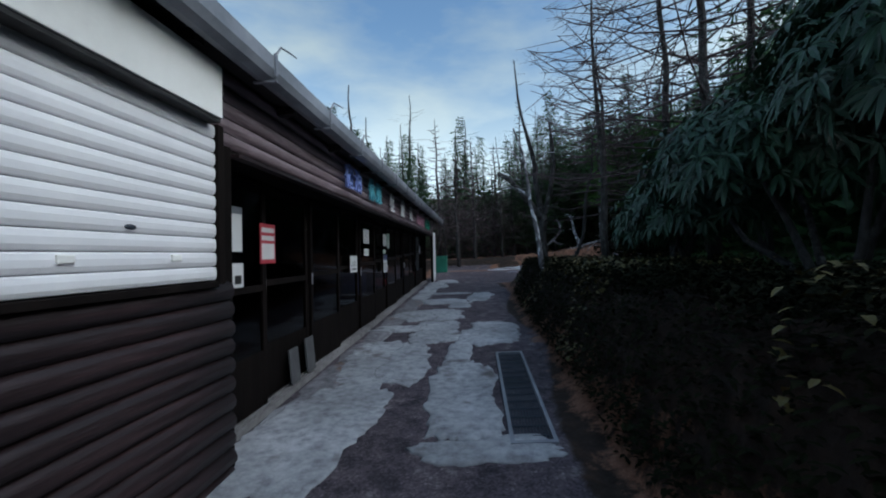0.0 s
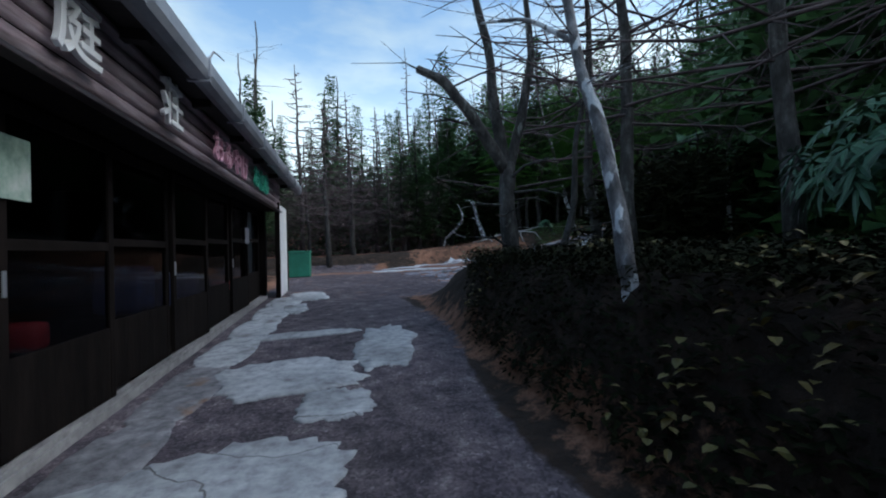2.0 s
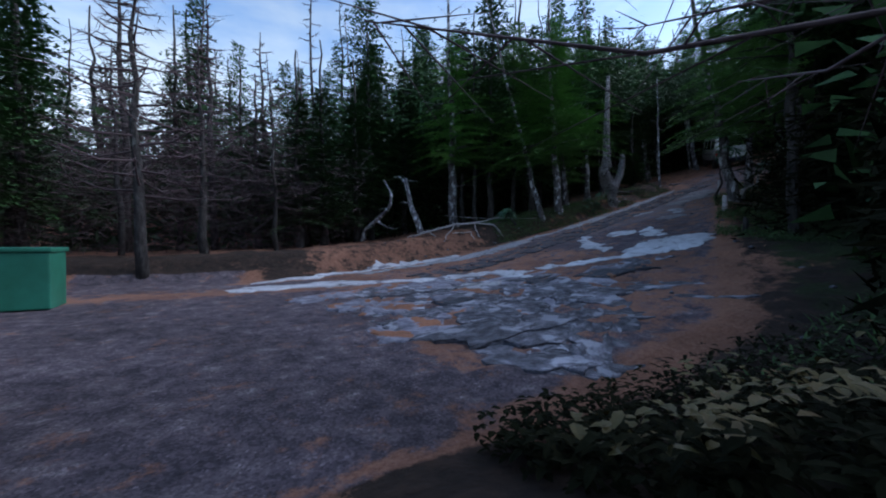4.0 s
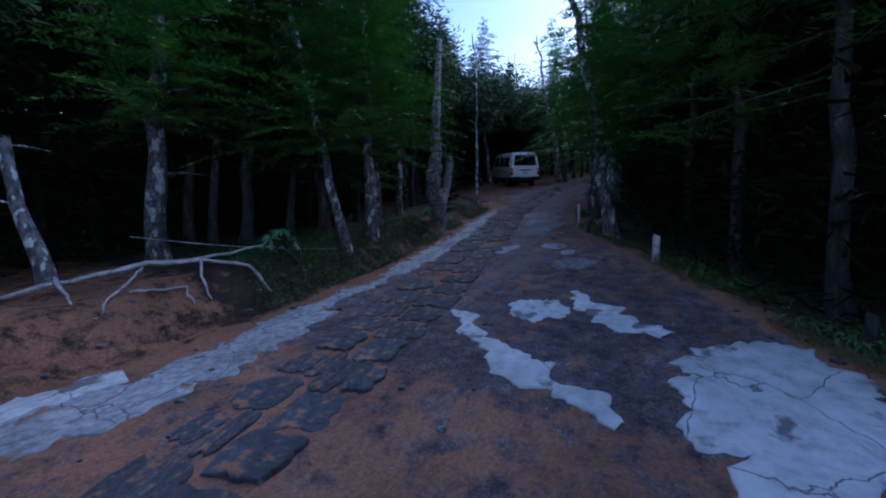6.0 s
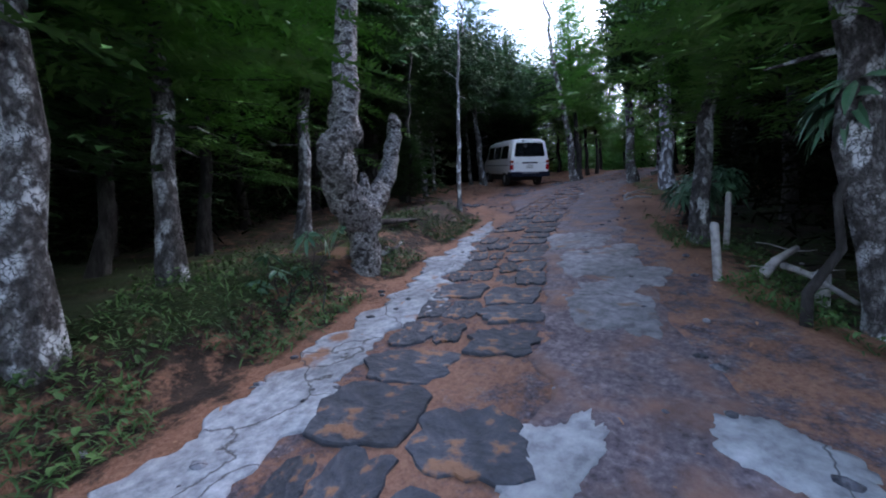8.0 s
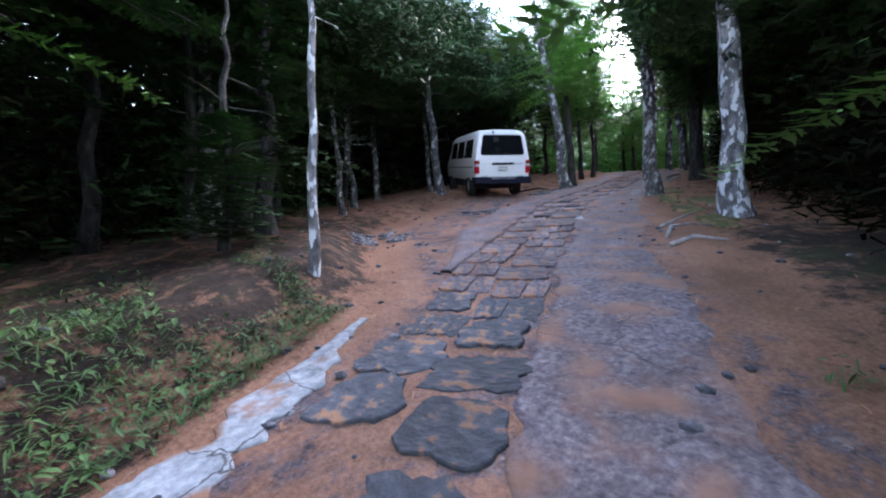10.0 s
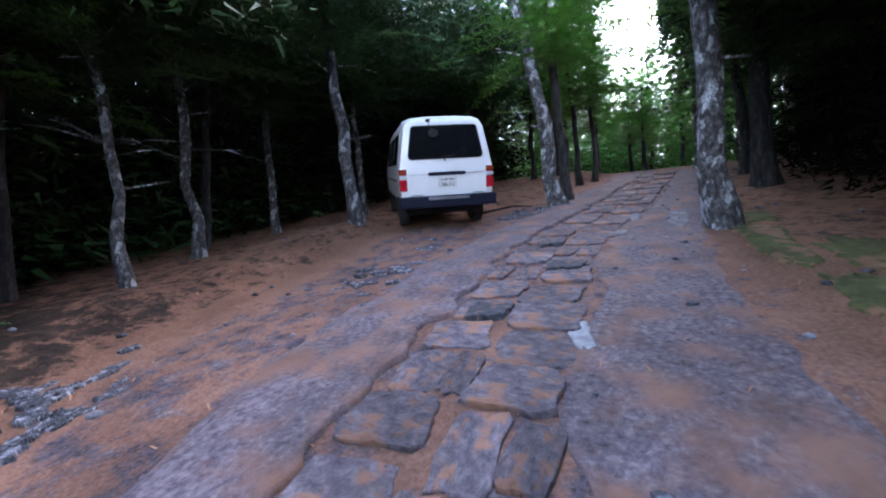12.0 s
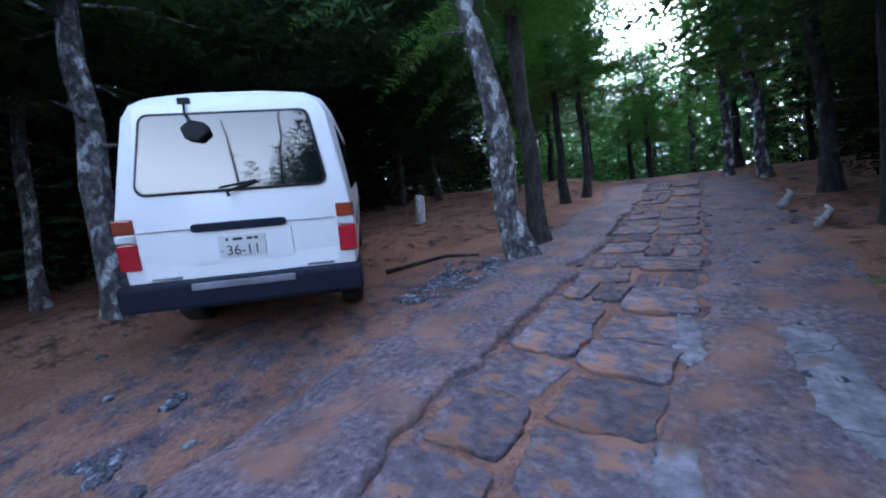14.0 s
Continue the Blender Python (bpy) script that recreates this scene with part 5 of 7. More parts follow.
for i, (x, y, h, z0, z1, L, m) in enumerate(((8.6, 23.6, 7.0, 1.7, 3.6, 1.7, M_FIR_BRIGHT_LIT), (9.9, 23.2, 7.5, 1.8, 3.8, 1.7, M_FIR_BRIGHT_LIT), (11.2, 23.5, 7.0, 1.2, 3.2, 1.7, M_FIR_BRIGHT_LIT), (12.4, 23.9, 7.5, 0.9, 3.0, 1.7, M_FIR_BRIGHT_LIT), (14.9, 24.0, 7.0, 2.0, 4.2, 1.7, M_FIR), (17.4, 26.0, 7.5, 2.0, 4.2, 1.8, M_FIR), (20.0, 27.6, 7.5, 2.4, 4.4, 1.9, M_FIR_BRIGHT_LIT), (22.6, 28.2, 7.5, 2.4, 4.6, 1.9, M_FIR))):
    bough_fir(x, y, h, 0.08, -62, 11, z0, z1, L, 400 + i, m)
for i, (x, y, h, z0, z1, L, m) in enumerate(((9.9, 15.2, 7.0, 2.1, 4.0, 1.9, M_FIR_BRIGHT_LIT), (11.6, 15.9, 7.0, 2.2, 4.2, 2.0, M_FIR_BRIGHT_LIT), (13.6, 16.6, 7.5, 2.4, 4.4, 2.0, M_FIR_BRIGHT_LIT), (16.8, 17.6, 7.5, 2.5, 4.6, 1.8, M_FIR_BRIGHT_LIT), (19.6, 18.0, 7.5, 2.5, 4.6, 1.8, M_FIR))):
    bough_fir(x, y, h, 0.09, 115, 11, z0, z1, L, 420 + i, m)

# the wood on both sides
rng = random.Random(11)
spots = []


def scatter(n, x0, x1, y0, y1, keep, gap):
    out = []
    for _ in range(n * 12):
        if len(out) >= n:
            break
        x, y = rng.uniform(x0, x1), rng.uniform(y0, y1)
        if keep(x, y) and all((x - a) ** 2 + (y - b) ** 2 > gap * gap for a, b in spots):
            spots.append((x, y))
            out.append((x, y))
    return out


def left_wood(x, y):
    e = along(x, LEFT_EDGE)
    if 16.5 < x < 30 and y < 29.0:
        return False
    return y > e + 1.6


def right_wood(x, y):
    return y < along(x, RIGHT_EDGE) - 1.4 and x > 7.2 + max(0, 8 - y) * 0.3


TRUNKS = [trunk_mesh(200 + i, (rngx, rngy, 8.0), r, bk, 0.07, 22, 1.1, 1.4, 0.12, 9) for i, (rngx, rngy, r, bk) in enumerate(((-0.4, 0.4, 0.10, M_BARK_DARK), (-0.7, 0.6, 0.08, M_BARK_DARK), (-0.2, 0.3, 0.12, M_BARK_DARK), (-0.5, 0.8, 0.07, M_BARK), (0.1, 0.2, 0.09, M_BARK_DARK)))]


def wood_tree(x, y, i, crown, k=1.0):
    ob = thing("fir", "dark fir of the dense wood", "tree", pose(x, y, height(x, y)), "wood firs")
    s = k * (0.85 + 0.35 * ((i * 37) % 10) / 10)
    for nm, me in (("trunk", TRUNKS[i % 5]), ("crown", crown)):
        c = new(nm, me)
        c.parent = ob
        c.matrix_local = Matrix.Rotation(i * 1.3 if nm == "crown" else 0.3 * (i % 3), 4, "Z") @ Matrix.Diagonal((s, s, s, 1))
    return ob


i = 0
for x, y in scatter(80, 5.5, 40, 22, 42, left_wood, 1.15):
    wood_tree(x, y, i, CROWNS[(0, 1, 2, 3, 0, 4)[i % 6] if x > 19 else (0, 1, 2, 3)[i % 4]])
    i += 1
for x, y in scatter(62, 7, 42, 4, 20, right_wood, 1.3):
    wood_tree(x, y, i, CROWNS[(4, 1, 0, 3, 4, 0)[i % 6]], (1.25 if 9 < x < 21 else 1.0) * (0.6 if y < 12 and x < 13 else 1.0))
    i += 1
for x, y in scatter(26, 37, 55, 12, 34, lambda x, y: abs(y - 22) > 1.3 or x > 41, 1.5):
    wood_tree(x, y, i, CROWNS[(4, 0, 4, 1)[i % 4]])
    i += 1
for x, y in scatter(34, -14, 5, 27, 40, lambda x, y: True, 1.6):
    wood_tree(x, y, i, CROWNS[(3, 0, 3, 1)[i % 4]])
    i += 1
for x, y in scatter(12, -12, -2, 15, 24, lambda x, y: y > 16, 1.6):
    wood_tree(x, y, i, CROWNS[(3, 0)[i % 2]])
    i += 1


# ==== paving pieces
def frame_at(x, y, lift=0.0):
    """A pose on the ground, with its z along the slope's normal."""
    e = 0.2
    gx, gy = (height(x + e, y) - height(x - e, y)) / (2 * e), (height(x, y + e) - height(x, y - e)) / (2 * e)
    n = Vector((-gx, -gy, 1)).normalized()
    t = Vector((1, 0, gx)).normalized()
    b = n.cross(t)
    return Matrix(((t.x, b.x, n.x, x), (t.y, b.y, n.y, y), (t.z, b.z, n.z, surface(x, y) + lift), (0, 0, 0, 1)))


def slab(x, y, rx, ry, rot, material, seed, lift=0.014, ragged=0.28, name="concrete_patch"):
    """A thin ragged patch of concrete that follows the ground."""
    bm = bmesh.new()
    n = 84
    c, s = math.cos(radians(rot)), math.sin(radians(rot))

    def at(k, q):
        a = 2 * math.pi * k / n
        ca, sa = math.cos(a), math.sin(a)
        r = (abs(ca) ** 3.2 + abs(sa) ** 3.2) ** (-1 / 3.2)
        r *= 1 + ragged * noise.noise(Vector((ca * 1.7 + seed * 3.3, sa * 1.7, seed))) + ragged * 0.5 * noise.noise(Vector((ca * 5 + seed, sa * 5, 2))) + ragged * 0.34 * noise.noise(Vector((ca * 11 + seed, sa * 11, 5))) + ragged * 0.26 * noise.noise(Vector((ca * 26 + seed, sa * 26, 8)))
        u, v = rx * r * ca * q, ry * r * sa * q
        return x + c * u - s * v, y + s * u + c * v

    rings = []
    for q, dz in ((0.35, lift), (0.7, lift), (0.97, lift * 0.9), (1.0, lift * 0.3), (1.0, -0.06)):
        ring = []
        for k in range(n):
            px, py = at(k, q)
            ring.append(bm.verts.new((px, py, surface(px, py) + dz)))
        rings.append(ring)
    mid = bm.verts.new((x, y, surface(x, y) + lift))
    for k in range(n):
        bm.faces.new((mid, rings[0][k], rings[0][(k + 1) % n]))
        for a, b in zip(rings, rings[1:]):
            bm.faces.new((a[k], b[k], b[(k + 1) % n], a[(k + 1) % n]))
    return part(name, bm, material, ground, shade=True)


for i, (x, y, rx, ry, rot) in enumerate((
    (-0.10, 3.95, 0.42, 0.85, -8), (0.02, 5.55, 0.46, 0.72, 5), (0.80, 5.75, 0.13, 0.62, 0), (0.88, 4.55, 0.28, 0.85, 4), (1.02, 3.62, 0.42, 0.15, 2), (1.15, 6.55, 0.38, 0.52, 0),
    (0.18, 8.15, 0.62, 0.52, 12), (0.34, 9.60, 0.46, 0.36, 8), (1.06, 10.25, 0.24, 0.70, -6), (0.66, 9.02, 0.20, 0.22, 0), (0.42, 7.30, 0.30, 0.40, 10), (1.22, 7.05, 0.34, 0.32, 0),
    (-0.02, 7.05, 0.45, 0.20, 5), (0.25, 10.85, 0.5, 0.12, 6), (0.10, 13.7, 0.28, 0.50, 10), (0.02, 12.5, 0.16, 0.35, 5), (0.45, 6.55, 0.35, 0.35, 0), (0.3, 2.7, 0.45, 0.4, 0),
)):
    slab(x, y, rx, ry, rot, M_CONCRETE, i)
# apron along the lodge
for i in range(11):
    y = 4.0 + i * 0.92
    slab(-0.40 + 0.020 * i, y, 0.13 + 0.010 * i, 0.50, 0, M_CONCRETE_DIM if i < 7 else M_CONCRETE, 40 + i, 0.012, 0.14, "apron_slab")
for i, (x, y, rx, ry) in enumerate(((22.9, 20.15, 0.5, 0.16), (23.6, 20.2, 0.4, 0.18), (21.7, 19.85, 0.5, 0.2), (22.7, 19.6, 0.6, 0.25), (24.5, 20.15, 0.35, 0.2), (25.6, 20.3, 0.4, 0.12), (20.5, 19.5, 0.4, 0.2), (12.9, 21.95, 0.35, 0.15))):
    slab(x, y, rx, ry, 10, M_MOSS, 90 + i, 0.02, 0.4, "moss_patch")
# white band and patches where the path meets the track
for i, (x, y, rx, ry, rot, m) in enumerate((
    (3.75, 17.05, 0.60, 0.52, 20, 2), (4.45, 16.35, 0.22, 0.28, 30, 0), (5.05, 16.2, 0.50, 0.40, -30, 2), (3.1, 15.9, 0.4, 0.3, 20, 2), (3.6, 15.2, 0.35, 0.25, -20, 2), (2.6, 17.0, 0.5, 0.25, 20, 2), (4.9, 15.5, 0.3, 0.3, 10, 2),
    (8.6, 17.6, 0.26, 0.24, 30, 3), (7.95, 15.95, 0.36, 0.45, 20, 3), (7.5, 15.95, 0.35, 0.42, 20, 3),
    (4.2, 15.0, 0.5, 0.35, 10, 2), (5.3, 15.4, 0.35, 0.3, -15, 2), (5.9, 15.6, 0.3, 0.22, 30, 2), (4.0, 16.0, 0.45, 0.3, 30, 2), (2.9, 14.9, 0.35, 0.3, 10, 2),
    (11.05, 19.1, 0.18, 0.15, 10, 0), (11.4, 18.35, 0.22, 0.15, 60, 0), (11.0, 18.02, 0.12, 0.10, 0, 0), (10.35, 17.75, 0.25, 0.25, 0, 1), (11.05, 19.02, 0.1, 0.3, 80, 0),
    (12.7, 19.15, 0.55, 0.28, 15, 1), (13.8, 19.45, 0.55, 0.33, 14, 1), (14.85, 19.9, 0.55, 0.36, 14, 1), (13.45, 19.05, 0.3, 0.2, 10, 1), (14.35, 19.3, 0.3, 0.14, 10, 1),
    (24.6, 20.92, 0.52, 0.12, 2, 1), (23.85, 21.50, 0.15, 0.08, 0, 1), (24.9, 21.45, 0.30, 0.07, 0, 1), (20.95, 21.36, 0.18, 0.06, 20, 0),
)):
    slab(x, y, rx, ry, rot, (M_CONCRETE, M_CONCRETE_DIM, M_PALESLAB, M_WHITEWASH)[m], 60 + i, 0.016 if m != 2 else 0.012, 0.34)


def band(pts, material, seed, lift=0.014, rag=0.55, name="concrete_band"):
    """A long strip of concrete along (x, y, width) stations, with broken edges and sharp ends."""
    bm = bmesh.new()
    rows = []
    for (x0, y0, w0), (x1, y1, w1) in zip(pts, pts[1:]):
        L = math.hypot(x1 - x0, y1 - y0)
        n = max(3, int(L / 0.03))
        for i in range(n + (1 if (x1, y1, w1) == pts[-1] else 0)):
            t = i / n
            x, y, w = x0 + (x1 - x0) * t, y0 + (y1 - y0) * t, w0 + (w1 - w0) * t
            nx, ny = -(y1 - y0) / L, (x1 - x0) / L
            ed = [max(0.01, 0.5 * w + rag * min(1.0, w * 5) * (0.34 * noise.noise(Vector((x * 1.5, y * 1.5, seed + k))) + 0.26 * noise.noise(Vector((x * 4.2, y * 4.2, seed + k))) + 0.17 * noise.noise(Vector((x * 9, y * 9, seed + k))) + 0.06 * noise.noise(Vector((x * 23, y * 23, seed + k))))) for k in (0, 40)]
            row = []
            for q, dz in ((-1, -0.05), (-1, lift * 0.5), (-0.94, lift), (-0.5, lift), (0, lift), (0.5, lift), (0.94, lift), (1, lift * 0.5), (1, -0.05)):
                o = q * ed[0 if q < 0 else 1]
                px, py = x + nx * o, y + ny * o
                row.append(bm.verts.new((px, py, surface(px, py) + dz)))
            rows.append(row)
    for a, b in zip(rows, rows[1:]):
        for j in range(8):
            bm.faces.new((a[j], b[j], b[j + 1], a[j + 1]))
    return part(name, bm, material, ground, shade=True)


band([(1.4, 18.0, 0.3), (2.0, 18.15, 0.46), (3.0, 18.15, 0.50), (3.7, 17.85, 0.44), (4.21, 17.42, 0.30), (4.66, 17.40, 0.34), (5.1, 17.18, 0.34), (5.45, 16.85, 0.36), (5.6, 16.65, 0.10)], M_WHITEWASH, 1)
band([(5.7, 16.72, 0.08), (5.95, 16.6, 0.16), (6.34, 16.28, 0.20), (6.65, 16.08, 0.24), (7.1, 15.85, 0.42), (7.6, 15.75, 0.62), (8.0, 15.72, 0.50), (7.95, 15.3, 0.14)][:7], M_WHITEWASH, 3)
band([(5.25, 16.75, 0.22), (5.2, 16.35, 0.24), (5.05, 16.05, 0.12)], M_WHITEWASH, 4)
band([(1.7, 18.7, 0.1), (2.6, 19.2, 0.26), (3.73, 19.62, 0.30), (4.4, 19.98, 0.34), (5.4, 20.18, 0.26), (6.1, 20.05, 0.30)], M_WHITEWASH, 5)
band([(3.6, 19.2, 0.1), (4.6, 19.6, 0.40), (5.3, 19.72, 0.70), (6.2, 19.66, 0.84), (7.1, 19.74, 0.70), (7.8, 19.93, 0.48)], M_STRIP, 6, 0.010)
band([(7.75, 19.98, 0.20), (8.3, 20.0, 0.36), (8.9, 20.02, 0.26), (9.2, 20.03, 0.22), (9.7, 20.1, 0.40)], M_STRIP, 7)
band([(9.65, 20.09, 0.38), (10.3, 20.2, 0.46), (11.1, 20.38, 0.36)], M_STRIP, 17)
band([(11.0, 20.36, 0.34), (11.7, 20.5, 0.46), (12.4, 20.63, 0.42), (13.0, 20.82, 0.48), (13.9, 21.1, 0.38)], M_STRIP, 8)
band([(13.8, 21.06, 0.26), (14.75, 21.38, 0.24), (15.6, 21.62, 0.16), (16.4, 21.85, 0.06)], M_STRIP, 9)
band([(8.3, 18.4, 0.06), (8.2, 18.22, 0.18), (7.78, 17.79, 0.18), (7.42, 17.25, 0.24), (7.15, 16.78, 0.18), (7.05, 16.6, 0.05)], M_WHITEWASH, 10)
band([(9.2, 17.45, 0.10), (9.0, 17.25, 0.26), (8.7, 16.98, 0.28), (8.45, 16.75, 0.30), (8.3, 16.5, 0.16)], M_WHITEWASH, 11)


def stone_mesh(seed, rx, ry, h, material, flat=0.7, name="stone", edge=0.16, power=7):
    """A flat broken stone: ragged outline, steep rim and an uneven top."""
    rng = random.Random(seed)
    bm = bmesh.new()
    n = 28
    rings = []
    for q, z in ((1.0, -0.08), (1.0, h * 0.6), (0.975, h * 0.97), (flat, h), (flat * 0.5, h)):
        ring = []
        for k in range(n):
            a = 2 * math.pi * k / n
            ca, sa = math.cos(a), math.sin(a)
            r = (abs(ca) ** power + abs(sa) ** power) ** (-1 / power) * q
            r *= 1 + edge * noise.noise(Vector((ca * 1.6, sa * 1.6, seed * 1.7))) + edge * 0.6 * noise.noise(Vector((ca * 4.5, sa * 4.5, seed * 2.3))) + edge * 0.5 * noise.noise(Vector((ca * 9, sa * 9, seed * 1.1)))
            ring.append(bm.verts.new((rx * r * ca, ry * r * sa, z + (h * 0.45 * noise.noise(Vector((r * ca * 3, r * sa * 3, seed))) if z > 0 else 0))))
        rings.append(ring)
    mid = bm.verts.new((0, 0, h))
    for k in range(n):
        j = (k + 1) % n
        for a, b in zip(rings, rings[1:]):
            bm.faces.new((a[k], a[j], b[j], b[k]))
        bm.faces.new((rings[-1][k], rings[-1][j], mid))
    return finish(bm, name, material, False)


COBBLE_MESH = [stone_mesh(300 + i, 0.222, 0.222, 0.014 + 0.005 * (i % 3), M_STONE, 0.8, edge=0.30, power=5) for i in range(14)]
DUSTY_MESH = [stone_mesh(380 + i, 0.222, 0.222, 0.016 + 0.006 * (i % 3), M_STONE_DUSTY, 0.8, edge=0.17, power=8) for i in range(14)]
rng = random.Random(21)
s, px = 0.0, 4.3
k = 0
while px < 33:
    py = along(px, COBBLES)
    d = Vector((0.3, along(px + 0.3, COBBLES) - py, 0)).normalized()
    side = Vector((-d.y, d.x, 0))
    for c in (-1, 1):
        if rng.random() < 0.05:
            continue
        wob = rng.uniform(-0.03, 0.03)
        split = rng.random() < 0.40
        cut = rng.uniform(0.38, 0.62)
        for half in ((-1, 1) if split else (0,)):
            share = (1 - cut if half > 0 else cut) if split else 1.0
            across = c * 0.235 + wob + (half * 0.23 * (1 - share) if split else 0)
            ahead = 0.12 if c > 0 else 0
            x, y = px + side.x * across + d.x * ahead, py + side.y * across + d.y * ahead
            ob = new("cobble", (COBBLE_MESH if x < 17 else DUSTY_MESH)[(k * 5) % 14])
            ob.parent = ground
            ob.matrix_world = frame_at(x, y, rng.uniform(-0.012, 0.006)) @ Matrix.Rotation(math.atan2(d.y, d.x) + rng.uniform(-0.12, 0.12) + (math.pi if k % 3 else 0), 4, "Z") @ Matrix.Rotation(rng.uniform(-0.03, 0.03), 4, "X") @ Matrix.Diagonal((rng.uniform(0.66 if x < 17 else 0.8, 1.03), share * rng.uniform(0.78 if x < 17 else 0.86, 1.06), 1, 1))
            k += 1
    px += d.x * rng.uniform(0.41, 0.46)
# worn slabs on both sides of the cobbles
def ribbon(x0, x1, near, far, lift, seed, name="track_slab"):
    """A long worn slab beside the cobbles, with broken edges; near and far are offsets from their middle."""
    bm = bmesh.new()
    rows, n, m = [], int((x1 - x0) / 0.06), 11
    for i in range(n + 1):
        px = x0 + (x1 - x0) * i / n
        py = along(px, COBBLES)
        jag = 0.14 * noise.noise(Vector((px * 0.9, seed, 0))) + 0.13 * noise.noise(Vector((px * 3.1, seed, 3))) + 0.07 * noise.noise(Vector((px * 8.0, seed, 5)))
        wide = 0.25 * noise.noise(Vector((px * 0.6, seed, 9))) + 0.10 * noise.noise(Vector((px * 3.3, seed, 11)))
        taper = smooth(0, 2.5, px - x0)
        s0, s1 = near + jag * taper, near + (far + wide - near) * (0.15 + 0.85 * taper)
        row = []
        for j, dz in ((0, -0.06), (0, lift * 0.9), (0.04, lift), (0.14, lift), (0.26, lift), (0.38, lift), (0.5, lift), (0.63, lift * 0.9), (0.76, lift * 0.8), (0.9, 0.006), (1.0, -0.03)):
            o = s0 + (s1 - s0) * j
            row.append(bm.verts.new((px, py + o, surface(px, py + o) + dz + (0.010 * noise.noise(Vector((px * 2.2, o * 2.2, seed))) if 0 < j < 1 else 0))))
        rows.append(row)
    for a, b in zip(rows, rows[1:]):
        for j in range(m - 1):
            bm.faces.new((a[j], b[j], b[j + 1], a[j + 1]))
    return part(name, bm, M_ROADSLAB, ground, shade=True)


ribbon(8.4, 33, -0.50, -1.45, 0.010, 1)
ribbon(17.6, 33, 0.50, 1.4, 0.042, 6)
# stones that stick out of the row
for x, y, a, sc in ((22.35, 21.80, 0.15, 0.9), (23.3, 22.2, 0.3, 0.8), (21.2, 22.05, 0.2, 0.8)):
    ob = new("cobble", COBBLE_MESH[3])
    ob.parent = ground
    ob.matrix_world = frame_at(x, y, 0.012) @ Matrix.Rotation(a, 4, "Z") @ Matrix.Rotation(0.10, 4, "Y") @ Matrix.Diagonal((sc, sc * 0.8, 1.5, 1))
# lava rock in the bend
ROCK_SLABS = ((3.78, 15.70, 0.26, 0.19, 25), (4.15, 16.90, 0.44, 0.28, 25), (4.00, 15.33, 0.20, 0.15, 10), (5.86, 15.40, 0.42, 0.20, -25), (2.70, 16.15, 0.30, 0.20, 35), (4.80, 14.90, 0.32, 0.20, -20), (5.10, 15.85, 0.24, 0.16, 30), (3.05, 15.65, 0.24, 0.16, 30), (4.40, 15.20, 0.20, 0.16, 5))
ROCKS = [stone_mesh(330 + i, 0.32, 0.25, 0.012 + 0.004 * i, M_ROCK, 0.8, "rock", 0.4, 3) for i in range(5)]
rng = random.Random(31)
for i in range(80):
    x, y = rng.uniform(2.7, 7.4), rng.uniform(13.4, 17.4)
    if math.hypot(x - 2.7, y - 13.9) < 0.45 or y > 17.6 or x - y > -8.6 or (x > 5.0 and y > 16.15 - 0.607 * (x - 5.7)):
        continue
    ob = new("rock", ROCKS[i % 5])
    ob.parent = ground
    ob.matrix_world = frame_at(x, y, -0.004) @ Matrix.Rotation(rng.uniform(0, 6.3), 4, "Z") @ Matrix.Rotation(rng.uniform(-0.08, 0.08), 4, "X") @ Matrix.Diagonal((rng.uniform(0.7, 2.0), rng.uniform(0.6, 1.6), rng.uniform(0.4, 0.9), 1))
for i, (x, y, rx, ry, rot) in enumerate(ROCK_SLABS):
    slab(x, y, rx, ry, rot, (M_STONE, M_PALESLAB, M_ROCK)[i % 3], 130 + i, 0.030, 0.42, "rock_slab")
# rubble where the paving has broken up beside the van's place
rng = random.Random(37)
for i in range(95):
    x, y = rng.gauss(19.05, 0.45), rng.gauss(24.05, 0.30)
    if i > 40:
        x, y = rng.gauss(22.2, 0.5), rng.gauss(23.6, 0.3)
    if i > 60:
        x, y = rng.gauss(25.95, 0.35), rng.gauss(23.4, 0.22)
    ob = new("rubble_stone", ROCKS[i % 5])
    ob.parent = ground
    k = rng.uniform(0.14, 0.42)
    ob.matrix_world = frame_at(x, y, -0.004) @ Matrix.Rotation(rng.uniform(0, 6.3), 4, "Z") @ Matrix.Diagonal((k, k * rng.uniform(0.6, 1.0), rng.uniform(0.6, 1.4), 1))
# loose stones on the track
rng = random.Random(41)
pm = bmesh.new()
for i in range(420):
    x = rng.uniform(4, 29)
    e = rng.random()
    if e < 0.45:
        y = along(x, COBBLES) + rng.choice((-1, 1)) * rng.uniform(0.5, 1.6)
    elif e < 0.75:
        y = along(x, LEFT_EDGE) + rng.uniform(-1.0, 1.5)
    else:
        y = along(x, RIGHT_EDGE) + rng.uniform(-2.0, 0.8)
    r = rng.uniform(0.012, 0.04)
    bmesh.ops.create_icosphere(pm, subdivisions=1, radius=r, matrix=Matrix.Translation((x, y, surface(x, y) + r * 0.2)) @ Matrix.Rotation(rng.uniform(0, 3), 4, "Z") @ Matrix.Diagonal((1.3, 0.9, 0.6, 1)))
tagged(new("pebbles", finish(pm, "pebbles", M_ROCK)), "loose pebbles scattered over the track", "pebbles", kind="stuff")

